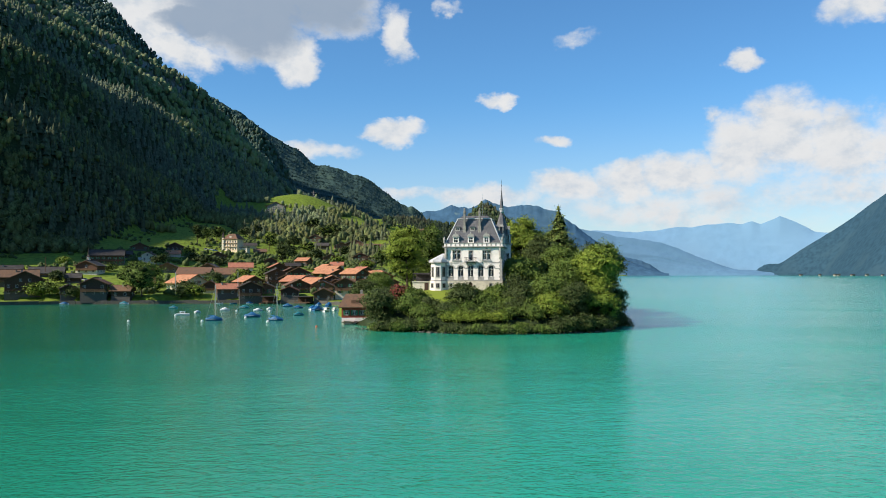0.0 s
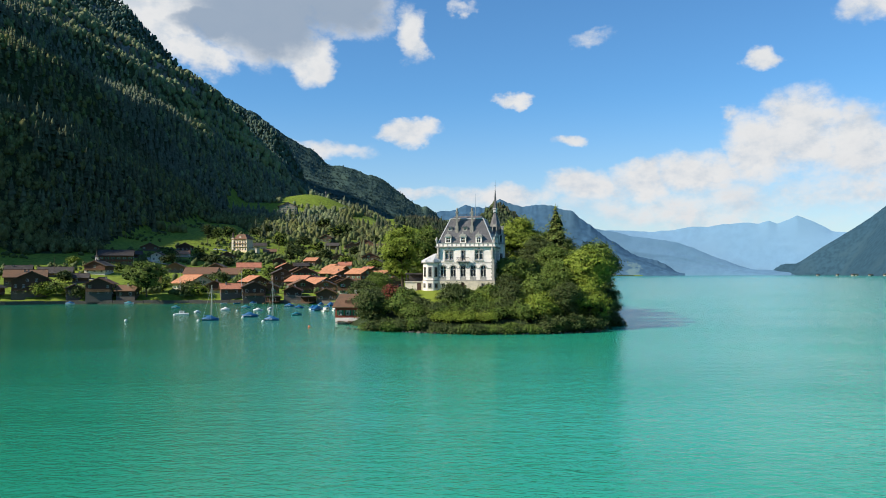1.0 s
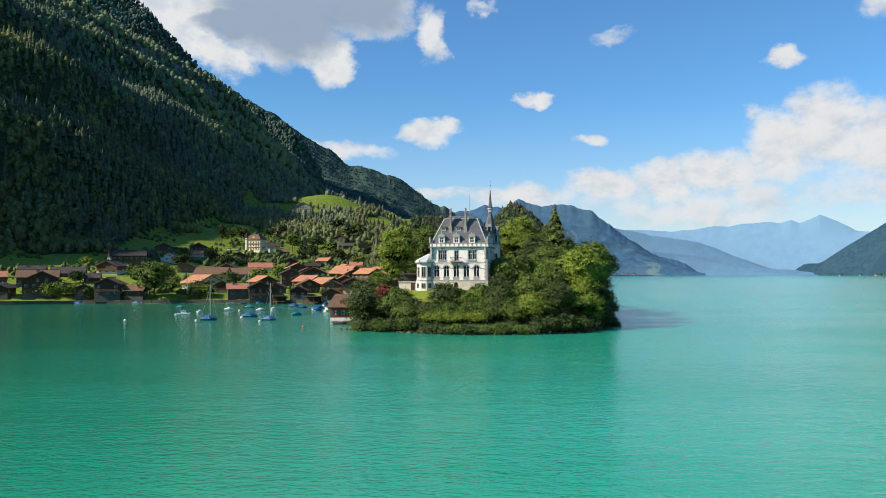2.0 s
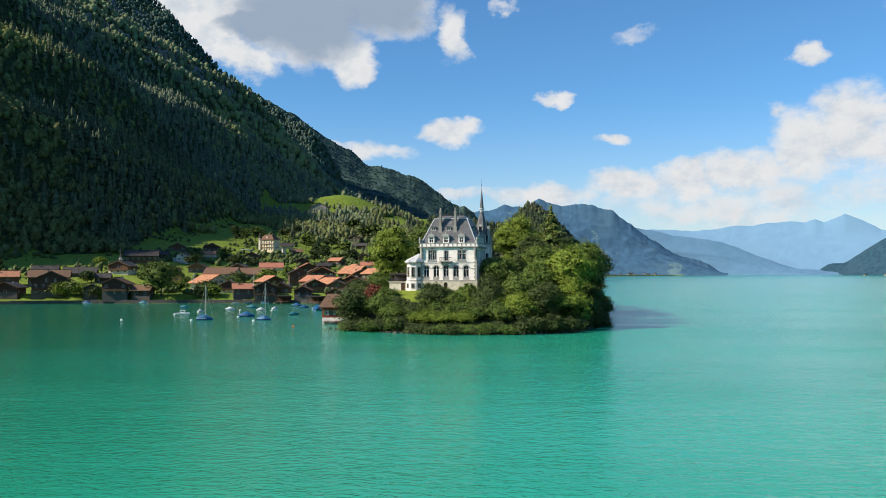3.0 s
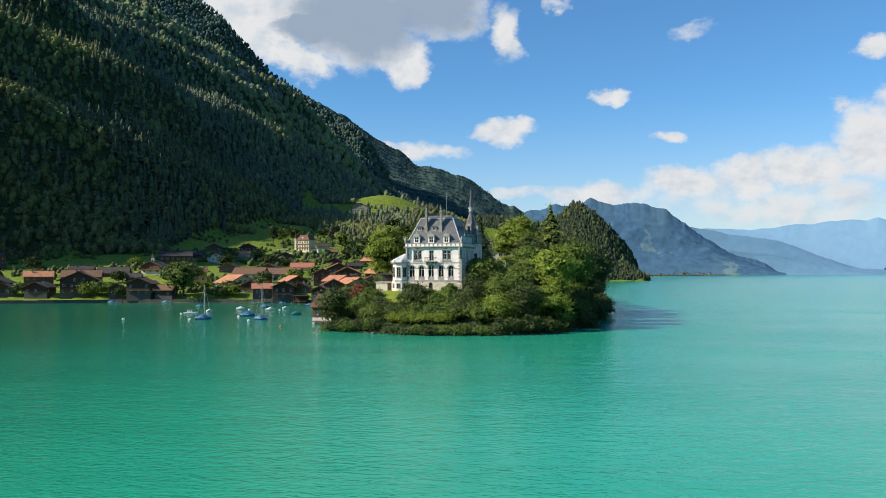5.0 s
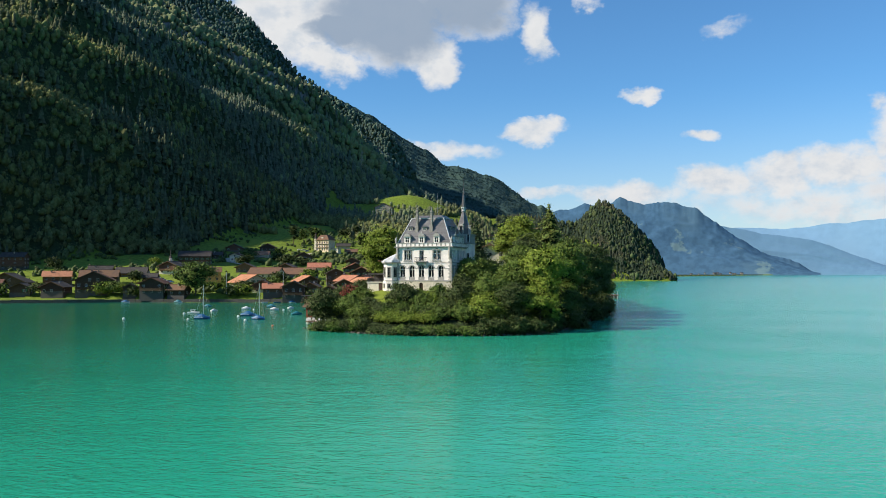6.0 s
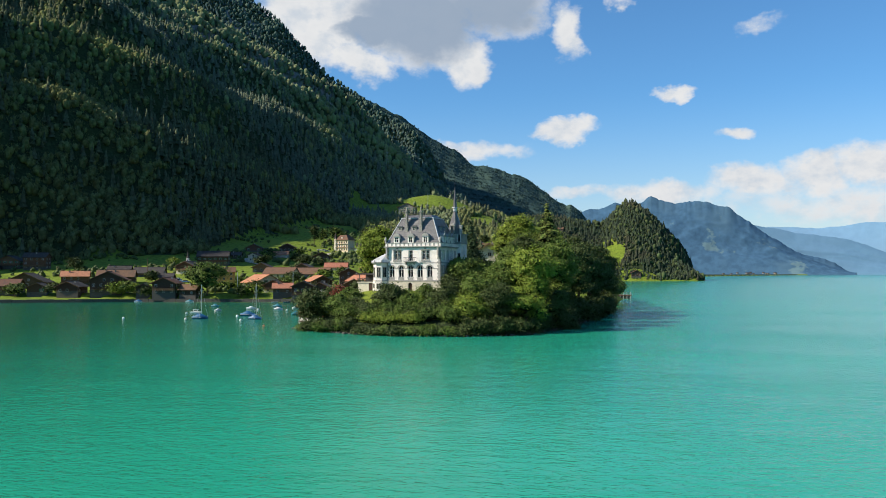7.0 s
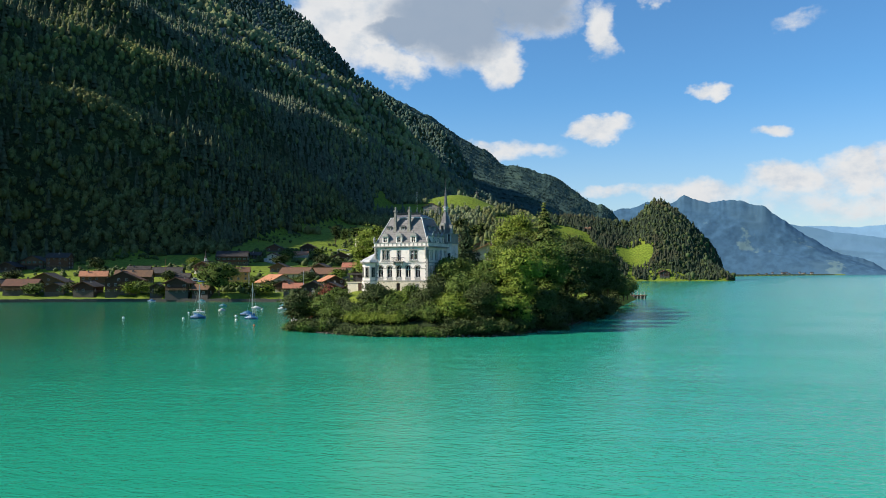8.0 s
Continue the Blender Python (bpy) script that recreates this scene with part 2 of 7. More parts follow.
# the third water colour is the painted shade of the village bay
WATER_A, WATER_B, WATER_SHADE = (0.017, 0.300, 0.188), (0.022, 0.355, 0.228), (0.014, 0.135, 0.077)
M = dict(
    water=water_material(),
    grass=material("meadow_grass", (0.140, 0.195, 0.026), 0.9, vary=0.35, scale=0.03, fine=12, second=(0.185, 0.225, 0.032), spec=0.1),
    floor=material("forest_floor", (0.032, 0.048, 0.022), 0.95, vary=0.4, scale=0.05, fine=9, second=(0.035, 0.05, 0.018), spec=0.1),
    rock=material("grey_limestone", (0.20, 0.20, 0.19), 0.9, vary=0.35, scale=0.05, fine=10, second=(0.1, 0.11, 0.08), bump=0.4, spec=0.2),
    plaster=material("white_plaster", (0.92, 0.84, 0.775), 0.8, vary=0.04, scale=0.4, fine=7, second=(0.68, 0.66, 0.61), spec=0.2),
    stone=material("pale_sandstone", (0.62, 0.56, 0.45), 0.85, vary=0.12, scale=0.8, fine=6, second=(0.5, 0.45, 0.36), bump=0.2, spec=0.2),
    slate=material("grey_slate", (0.115, 0.112, 0.116), 0.40, vary=0.22, scale=0.7, fine=6, second=(0.150, 0.147, 0.150), bump=0.2),
    bark=material("bark", (0.10, 0.075, 0.055), 0.95, vary=0.35, scale=1.5, fine=6, bump=0.4, spec=0.1),
    leaf=material("leaves", (0.108, 0.158, 0.024), 0.65, vary=0.3, scale=0.25, fine=8, per_island=0.16, spec=0.25),
    leaf_lime=material("yellow_green_leaves", (0.190, 0.248, 0.027), 0.65, vary=0.3, scale=0.25, fine=8, per_island=0.16, spec=0.25),
    leaf_deep=material("dark_leaves", (0.060, 0.084, 0.020), 0.65, vary=0.3, scale=0.25, fine=8, per_island=0.16, spec=0.25),
    leaf_red=material("copper_red_leaves", (0.20, 0.045, 0.03), 0.65, vary=0.3, scale=0.25, fine=8, per_island=0.4, spec=0.25),
    needle=material("spruce_needles", (0.045, 0.075, 0.03), 0.75, vary=0.3, scale=0.3, fine=8, per_island=0.5, spec=0.2),
    needle_warm=material("old_spruce_needles", (0.15, 0.185, 0.042), 0.75, vary=0.3, scale=0.3, fine=8, per_island=0.5, spec=0.2),
    # near-black colour that stands in for the shade deep inside crowns
    crown_shade=material("dark_crown_shade", (0.018, 0.028, 0.009), 0.95, vary=0.3, scale=0.5, spec=0.05),
    forest=material("beech_forest", (0.125, 0.142, 0.058), 0.9, vary=0.35, scale=0.009, fine=40, second=(0.175, 0.185, 0.062), per_island=0.35, spec=0.05),
    forest_fir=material("spruce_forest", (0.084, 0.098, 0.056), 0.9, vary=0.3, scale=0.009, fine=40, second=(0.102, 0.114, 0.058), per_island=0.3, spec=0.05),
    # upland trees: lighter and bluer, with some haze painted into the colour
    upland=material("haze_tinted_upland_beech", (0.142, 0.168, 0.088), 0.9, vary=0.3, scale=0.009, fine=40, second=(0.185, 0.205, 0.090), per_island=0.3, spec=0.05),
    upland_fir=material("haze_tinted_upland_spruce", (0.102, 0.124, 0.086), 0.9, vary=0.25, scale=0.009, fine=40, second=(0.120, 0.140, 0.088), per_island=0.25, spec=0.05),
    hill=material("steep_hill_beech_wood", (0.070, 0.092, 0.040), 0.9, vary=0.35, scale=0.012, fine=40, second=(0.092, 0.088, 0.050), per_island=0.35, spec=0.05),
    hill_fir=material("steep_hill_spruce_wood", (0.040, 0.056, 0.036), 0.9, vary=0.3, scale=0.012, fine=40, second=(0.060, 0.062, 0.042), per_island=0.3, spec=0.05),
    # high crest and back ridge: more haze painted into the colour
    high=material("haze_tinted_high_beech", (0.080, 0.118, 0.090), 0.95, vary=0.2, scale=0.009, fine=40, second=(0.098, 0.136, 0.094), per_island=0.2, spec=0.02),
    high_fir=material("haze_tinted_high_spruce", (0.060, 0.094, 0.084), 0.95, vary=0.2, scale=0.009, fine=40, second=(0.074, 0.108, 0.088), per_island=0.2, spec=0.02),
    far_wood=material("haze_tinted_wooded_ridge", (0.050, 0.086, 0.080), 1.0, vary=0.3, scale=0.012, fine=12, second=(0.064, 0.102, 0.084), per_island=0.10, spec=0.0),
    # blue tint paints distance haze onto the wooded mountain across the lake
    far_shore=material("haze_tinted_shore", (0.032, 0.072, 0.105), 1.0, vary=0.15, scale=0.006, fine=8, second=(0.04, 0.082, 0.112), spec=0.0),
    # distance haze is painted into these base colours, paler from range to range
    far_a=material("haze_tinted_wooded_range", (0.058, 0.125, 0.205), 1.0, vary=0.14, scale=0.004, fine=8, second=(0.074, 0.145, 0.215), spec=0.0, patch=(0.125, 0.205, 0.235)),
    far_b=material("haze_tinted_range", (0.115, 0.22, 0.335), 1.0, vary=0.06, scale=0.003, fine=8, second=(0.125, 0.23, 0.345), spec=0.0),
    far_c=material("haze_tinted_peaks", (0.175, 0.31, 0.46), 1.0, vary=0.04, scale=0.003, fine=8, second=(0.185, 0.32, 0.465), spec=0.0),
    trim=material("weathered_cut_stone", (0.38, 0.365, 0.335), 0.85, vary=0.15, scale=0.8, fine=6, second=(0.27, 0.26, 0.245), bump=0.2, spec=0.2),
    zinc=material("pale_zinc_sheet", (0.52, 0.53, 0.54), 0.5, vary=0.1, scale=0.8, fine=6, second=(0.40, 0.40, 0.40)),
    glass=material("dark_window_glass", (0.014, 0.015, 0.018), 0.22, vary=0.2, scale=0.5),
    frame=material("white_painted_wood", (0.78, 0.77, 0.74), 0.55, vary=0.04, scale=2.0),
    cream=material("warm_cream_render", (0.80, 0.66, 0.46), 0.85, vary=0.06, scale=0.5, fine=6, second=(0.66, 0.55, 0.40), spec=0.2),
    casement=material("weathered_window_paint", (0.40, 0.37, 0.33), 0.6, vary=0.12, scale=2.0),
    iron=material("dark_wrought_iron", (0.05, 0.05, 0.055), 0.5, 0.6, vary=0.2, scale=3.0),
    wood=material("sunburnt_dark_timber", (0.080, 0.049, 0.031), 0.8, vary=0.3, scale=0.7, fine=6, second=(0.070, 0.046, 0.034), per_object=0.35, stretch=(1, 1, 6), spec=0.3),
    wood_mid=material("brown_timber", (0.155, 0.088, 0.050), 0.8, vary=0.25, scale=0.7, fine=6, second=(0.12, 0.072, 0.046), per_object=0.3, stretch=(1, 1, 6), spec=0.3),
    render=material("cream_render", (0.62, 0.57, 0.46), 0.85, vary=0.06, scale=0.6, fine=6, second=(0.54, 0.49, 0.4), per_object=0.15, spec=0.2),
    masonry=material("grey_masonry", (0.30, 0.28, 0.25), 0.9, vary=0.25, scale=0.8, fine=5, second=(0.22, 0.21, 0.19), bump=0.4, spec=0.2),
    ochre=material("ochre_render", (0.50, 0.29, 0.10), 0.85, vary=0.08, scale=0.6, fine=6, spec=0.2),
    red=material("red_painted_timber", (0.30, 0.055, 0.03), 0.75, vary=0.18, scale=0.8, fine=6, stretch=(1, 1, 5)),
    green=material("green_shutter_paint", (0.02, 0.16, 0.07), 0.6, vary=0.15, scale=2.0),
    tile_orange=material("orange_clay_tile", (0.44, 0.19, 0.115), 0.85, vary=0.22, scale=0.5, fine=7, second=(0.33, 0.15, 0.09), per_object=0.16, bump=0.3, spec=0.2),
    tile_brown=material("weathered_brown_tile", (0.15, 0.078, 0.055), 0.85, vary=0.25, scale=0.5, fine=7, second=(0.11, 0.07, 0.055), per_object=0.3, bump=0.3, spec=0.2),
    tile_grey=material("dark_grey_shingle", (0.058, 0.052, 0.050), 0.85, vary=0.28, scale=0.5, fine=7, second=(0.085, 0.075, 0.068), per_object=0.3, bump=0.3, spec=0.2),
    hull_blue=material("blue_boat_cover", (0.010, 0.105, 0.25), 0.5, vary=0.12, scale=1.0, second=(0.01, 0.07, 0.21)),
    hull_teal=material("teal_boat_cover", (0.02, 0.17, 0.22), 0.55, vary=0.12, scale=1.0),
    hull_white=material("white_gelcoat", (0.78, 0.78, 0.76), 0.3, vary=0.04, scale=1.0, second=(0.68, 0.68, 0.66)),
    alloy=material("aluminium_mast", (0.62, 0.62, 0.62), 0.35, 0.8, vary=0.06, scale=2.0),
    orange=material("orange_buoy", (0.70, 0.14, 0.05), 0.5, vary=0.1, scale=3.0),
    path=material("pale_gravel", (0.42, 0.38, 0.32), 0.95, vary=0.2, scale=0.5, fine=9, bump=0.3, spec=0.1),
    quay=material("dark_wet_quay_stone", (0.085, 0.08, 0.07), 0.85, vary=0.35, scale=0.6, fine=6, second=(0.06, 0.065, 0.05), bump=0.4),
    rubble=material("dark_field_stone", (0.105, 0.098, 0.088), 0.9, vary=0.25, scale=0.8, fine=5, second=(0.11, 0.10, 0.09), bump=0.4, spec=0.2),
)
# ---------------------------------------------------------------- lie of the land
def lattice(x, y, seed):
    """Smooth random field between 0 and 1 with a period of about one unit."""
    xi, yi = np.floor(x).astype(np.int64), np.floor(y).astype(np.int64)
    fx, fy = x - xi, y - yi
    fx, fy = fx * fx * (3 - 2 * fx), fy * fy * (3 - 2 * fy)

    def corner(a, b):
        n = (a * 374761393 + b * 668265263 + seed * 1442695041) & 0x7FFFFFFF
        n = ((n ^ (n >> 13)) * 1274126177) & 0x7FFFFFFF
        return ((n ^ (n >> 16)) & 0xFFFF) / 65535.0

    top = corner(xi, yi) * (1 - fx) + corner(xi + 1, yi) * fx
    low = corner(xi, yi + 1) * (1 - fx) + corner(xi + 1, yi + 1) * fx
    return top * (1 - fy) + low * fy


def fractal(x, y, size, seed=1, octaves=4, ridged=False):
    total, weight, k = 0.0, 0.0, 1.0
    for o in range(octaves):
        v = lattice(x / size * 2 ** o, y / size * 2 ** o, seed + o)
        total, weight = total + k * (1 - np.abs(2 * v - 1) if ridged else v), weight + k
        k *= 0.5
    return total / weight


SHORE = [(-900, -4800), (-560, -700), (-400, 120), (-300, 280), (-235, 330), (-188, 346), (-167, 356), (-120, 360), (-84, 362), (-56, 356),
         (-42, 335), (-33, 260), (-25, 218), (-17.5, 199), (-13, 187), (0, 178.5), (10, 175.5), (22, 176), (36, 182), (43, 204), (49, 250),
         (53, 329), (58, 430), (50, 470), (25, 560), (22, 750), (14, 1000), (8, 1200), (8, 1325), (60, 1345), (125, 1350), (185, 1362), (196, 1385),
         (185, 1500), (120, 1800), (200, 2500), (480, 3300), (850, 4050), (1150, 4420), (1650, 4440), (1900, 4100), (1700, 3300), (1750, 2900), (2300, 1500), (2900, -4800)]


def inland(x, y):
    """Metres from the shore, positive on land."""
    x, y = np.asarray(x, float), np.asarray(y, float)
    best, inside = np.full(x.shape, 1e9), np.zeros(x.shape, bool)
    ring = SHORE + [(6000, -4800), (6000, 8000), (-6000, 8000), (-6000, -4800)]
    for i in range(len(ring)):
        (ax, ay), (bx, by) = ring[i], ring[(i + 1) % len(ring)]
        if i < len(SHORE) - 1:
            k = np.clip(((x - ax) * (bx - ax) + (y - ay) * (by - ay)) / ((bx - ax) ** 2 + (by - ay) ** 2), 0, 1)
            best = np.minimum(best, np.hypot(x - ax - k * (bx - ax), y - ay - k * (by - ay)))
        if ay != by:
            cross = ((ay > y) != (by > y)) & (x < (bx - ax) * (y - ay) / (by - ay) + ax)
            inside ^= cross
    return np.where(inside, best, -best)


FOOT_Y = [-5000, 0, 300, 540, 700, 900, 1170, 1400, 2000, 2500, 2800, 3200, 4600]
FOOT_X = [-1100, -740, -560, -292, -272, -268, -272, -262, -225, -185, -330, -420, -420]


def hill_reach(x, y):
    """0 on the top of the headland hill up the lake, 1 at its foot."""
    return np.hypot((x - 80) / np.where(x > 80, 126, 118), (y - 1508) / 160)


def land(x, y):
    """Height of the ground in metres over the lake, from the valley's main forms."""
    x, y = np.asarray(x, float), np.asarray(y, float)
    d = inland(x, y)
    up = np.clip(y - 360, 0, 5000)
    low = 1.5 + 0.062 * np.clip(up, 0, 1080) + 0.0004 * np.clip(up, 0, 400) * np.clip(-100 - x, 0, 200)
    low = low + 0.00018 * np.clip(up - 300, 0, 440) ** 2 - 0.16 * np.clip(up - 1080, 0, 700)
    low = np.minimum(np.maximum(low, 4), 0.3 + 0.7 * np.clip(d, 0, 900))
    low = np.where(y < 360, np.minimum(low, 0.3 + 0.5 * np.clip(d, 0, 2) + 0.04 * np.clip(d, 0, 60)), low)
    # the castle's knoll on the headland
    low = np.where((y < 300) & (x > -45) & (x < 60), np.minimum(0.25 + 0.36 * np.clip(d, 0, 12) + 0.02 * np.clip(d, 0, 60), 5) + 4.4 * np.exp(-((x - 6) / 21) ** 4 - ((y - 211) / 20) ** 4), low)
    low = low + np.where(y < 360, 1, 0) * np.clip(d / 15, 0, 1) * 8 * np.exp(-((x - 11) / 19) ** 2 - ((y - 272) / 30) ** 2)
    low = low + 24 * np.exp(-((x + 198) / 62) ** 2 - ((y - 1165) / 60) ** 2)
    low = low + 18 * np.exp(-((x + 45) / 60) ** 2 - ((y - 1400) / 70) ** 2)
    # wooded mountain along the lake
    u = np.interp(y, FOOT_Y, FOOT_X) - x + 40 * (fractal(x, y, 260, 5) - 0.5)
    # ribs and gullies run down the slope
    u = u + np.clip(u - 40, 0, 380) / 380 * 270 * (fractal(x * 0.3 + y * 0.12, y, 560, 15, 4, True) - 0.62)
    u = np.where(u > 0, u, 0)
    slope = 0.84 * np.minimum(u, 260) + 0.62 * np.clip(u - 260, 0, 3000)
    slope = slope * (1 + 0.30 * (fractal(x * 0.6, y, 420, 9, 4) - 0.5)) + np.clip(u, 0, 120) / 120 * 34 * (fractal(x, y, 130, 21, 3, True) - 0.5) + np.clip(u - 60, 0, 200) / 200 * 46 * (fractal(x * 0.8 + y * 0.35, y * 0.8 - x * 0.35, 240, 27, 3, True) - 0.5)
    slope = slope + np.clip(u / 160, 0, 1) * 15 * np.sin((slope + 0.22 * y) / 19 + 7 * fractal(x, y, 300, 51, 3))
    main = np.minimum(slope, np.where(y > 2300, np.maximum(slope - (y - 2300) * 1.2, 0), slope))
    crest_a = np.interp(x, [-1800, -1020, -856, -690, -544, -475, -400], [1480, 808, 615, 514, 422, 300, 100])
    spur_a = crest_a - np.where(y < 2500, 0.75, 0.9) * np.abs(y - 2500)
    # steep shoulder above the valley's south-west end, mostly unseen, added to cast shade
    cut = x + 70 * (fractal(x, y, 150, 13, 3) - 0.5)
    steep = 1.7 * np.clip(-345 - cut, 0, 165) + 0.55 * np.clip(-510 - x, 0, 900)
    main = np.maximum(main, steep * np.clip((y - 365) / 75, 0, 1) * np.clip((600 - y) / 150, 0, 1) * (0.92 + 0.2 * fractal(x, y, 180, 77)))
    rough = 60 * (fractal(x, y, 300, 33, 5) - 0.5)
    hills = np.maximum.reduce([main, spur_a + rough, np.zeros_like(x)])
    # round wooded hill on the next headland
    r = hill_reach(x, y)
    cone = 141 * (0.5 * np.clip(1 - r ** 2, 0, 1) + 0.5 * np.clip(1 - r, 0, 1)) + 9 * (fractal(x, y, 70, 19) - 0.5) * (r < 1)
    z = np.where(d > 0, low + hills + 2.5 * (fractal(x, y, 60, 3) - 0.5) * np.clip((d - 15) / 60, 0, 1), 0)
    z = np.where(d > 0, np.maximum(z, cone * np.clip(d / 12, 0, 1)), z)
    # mountain across the lake: a low wooded cape, then a long rising flank
    bear = np.degrees(np.arctan2(x, np.maximum(y, 1)))
    flank = np.maximum(60 * np.clip((bear - 20.5) / 0.5, 0, 1), np.hypot(x, y) * 0.0118 * np.clip(bear - 21.4, 0, 40)) * (0.86 + 0.28 * fractal(x, y, 420, 44, 5))
    z = np.where((d > 0) & (x > 1000) & (bear > 20.2), 2 + np.minimum(np.clip(d, 0, 1e5) * 1.3, flank), z)
    return np.where(d > 0, z, np.maximum(-7, 0.25 + d * 0.6))


def ground_at(x, y):
    return float(land(np.array([float(x)]), np.array([float(y)]))[0])


CLEAR = [(-198, 1140, 60, 48), (-245, 1060, 48, 36), (-82, 1105, 55, 60), (-60, 880, 52, 62), (-45, 1262, 60, 52), (0, 1180, 38, 44), (38, 1387, 33, 20), (-62, 1365, 42, 34), (-15, 1330, 24, 22), (-200, 640, 85, 95), (-120, 780, 40, 40)]


def wooded(x, y):
    """1 where forest stands."""
    u = np.interp(y, FOOT_Y, FOOT_X) - x + 40 * (fractal(x, y, 260, 5) - 0.5)
    r = hill_reach(x, y)
    f = (u > 6) | (r < 1.0) | ((y > 720) & (fractal(x, y, 120, 61) > 0.34)) | (y > 1600)
    for cx, cy, rx, ry in CLEAR:
        f &= np.hypot((x - cx) / rx, (y - cy) / ry) > 1 + 0.5 * (fractal(x, y, 30, 8) - 0.5)
    # the wood reaches down to the village in a tongue
    f |= (y > 440) & (y < 760) & (x < np.interp(y, [440, 515, 549, 574, 605, 661, 725, 760], [-345, -322, -286, -246, -262, -278, -276, -246]) + 8 * (fractal(x, y, 40, 18) - 0.5))
    f |= (y > 1290) & (x > -30) & (x < 190) & (inland(x, y) < 38) & (fractal(x, y, 34, 28) > 0.42)
    return f & (inland(x, y) > np.where(y > 1290, 1.5, 4)) & (x < 900)


# ---------------------------------------------------------------- mesh tools
def fill_mesh(me, verts, faces):
    """Puts vertices and faces into a mesh, quickly where all faces have one size."""
    if isinstance(faces, np.ndarray) and isinstance(verts, np.ndarray):
        n, k = faces.shape
        me.vertices.add(len(verts))
        me.vertices.foreach_set("co", np.ascontiguousarray(verts, np.float32).ravel())
        me.loops.add(n * k)
        me.loops.foreach_set("vertex_index", np.ascontiguousarray(faces, np.int32).ravel())
        me.polygons.add(n)
        me.polygons.foreach_set("loop_start", np.arange(0, n * k, k, dtype=np.int32))
        me.update(calc_edges=True)
    else:
        me.from_pydata([tuple(v) for v in verts], [], [tuple(f) for f in faces])


def mesh_object(name, verts, faces, mats, index=None, smooth=False):
    me = bpy.data.meshes.new(name)
    fill_mesh(me, verts, faces)
    for m in mats:
        me.materials.append(m)
    if index is not None:
        me.polygons.foreach_set("material_index", np.asarray(index, np.int32))
    if smooth:
        me.polygons.foreach_set("use_smooth", np.ones(len(me.polygons), bool))
    me.update()
    return new(name, me)


def grid_faces(rows, cols):
    i = np.arange((rows - 1) * cols).reshape(rows - 1, cols)[:, :-1].ravel()
    return np.stack([i, i + 1, i + cols + 1, i + cols], -1)


# ---------------------------------------------------------------- ground and water
def build_ground():
    ang = np.radians(np.concatenate([np.linspace(-180, -60, 40)[:-1], np.linspace(-60, 40, 370)[:-1], np.linspace(40, 180, 36)]))
    rad = np.concatenate([[0, 40, 80, 110], np.geomspace(130, 4850, 255)])
    a, r = np.meshgrid(ang, rad)
    x, y = 25 + r * np.sin(a), r * np.cos(a)
    z = land(x, y)
    faces = grid_faces(len(rad), len(ang))
    f = wooded(x, y).ravel()
    idx = np.where(f[faces].mean(1) > 0.5, 1, 0)
    bank = ((x > -26) & (y > 150) & (y < 345) & (inland(x, y) < 9) | (x > 1000)).ravel()
    idx = np.where(bank[faces].mean(1) > 0.5, 1, idx)
    g = z.ravel()[faces]
    span = np.hypot(np.ptp(x.ravel()[faces], 1), np.ptp(y.ravel()[faces], 1))
    crag = (np.ptp(g, 1) / span > 0.72) & (g.mean(1) > 330) & (fractal(x, y, 60, 14, 3).ravel()[faces].mean(1) > 0.57)
    idx = np.where(crag, 3, idx)
    # slopes across the lake take the haze-tinted colour
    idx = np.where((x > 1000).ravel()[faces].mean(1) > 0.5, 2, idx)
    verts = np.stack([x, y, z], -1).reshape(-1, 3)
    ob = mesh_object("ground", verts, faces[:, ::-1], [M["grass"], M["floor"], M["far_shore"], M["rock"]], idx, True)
    tagged(ob, "green valley floor and wooded mountain slopes round the lake", "ground", kind="structure")


build_ground()
ring = np.linspace(0, 2 * math.pi, 97)[:-1]
water = mesh_object("water", [(25 + 4900 * math.cos(a), 4900 * math.sin(a), 0) for a in ring], [tuple(range(96))], [M["water"]])
tagged(water, "calm turquoise lake water with fine ripples", "lake", kind="structure")
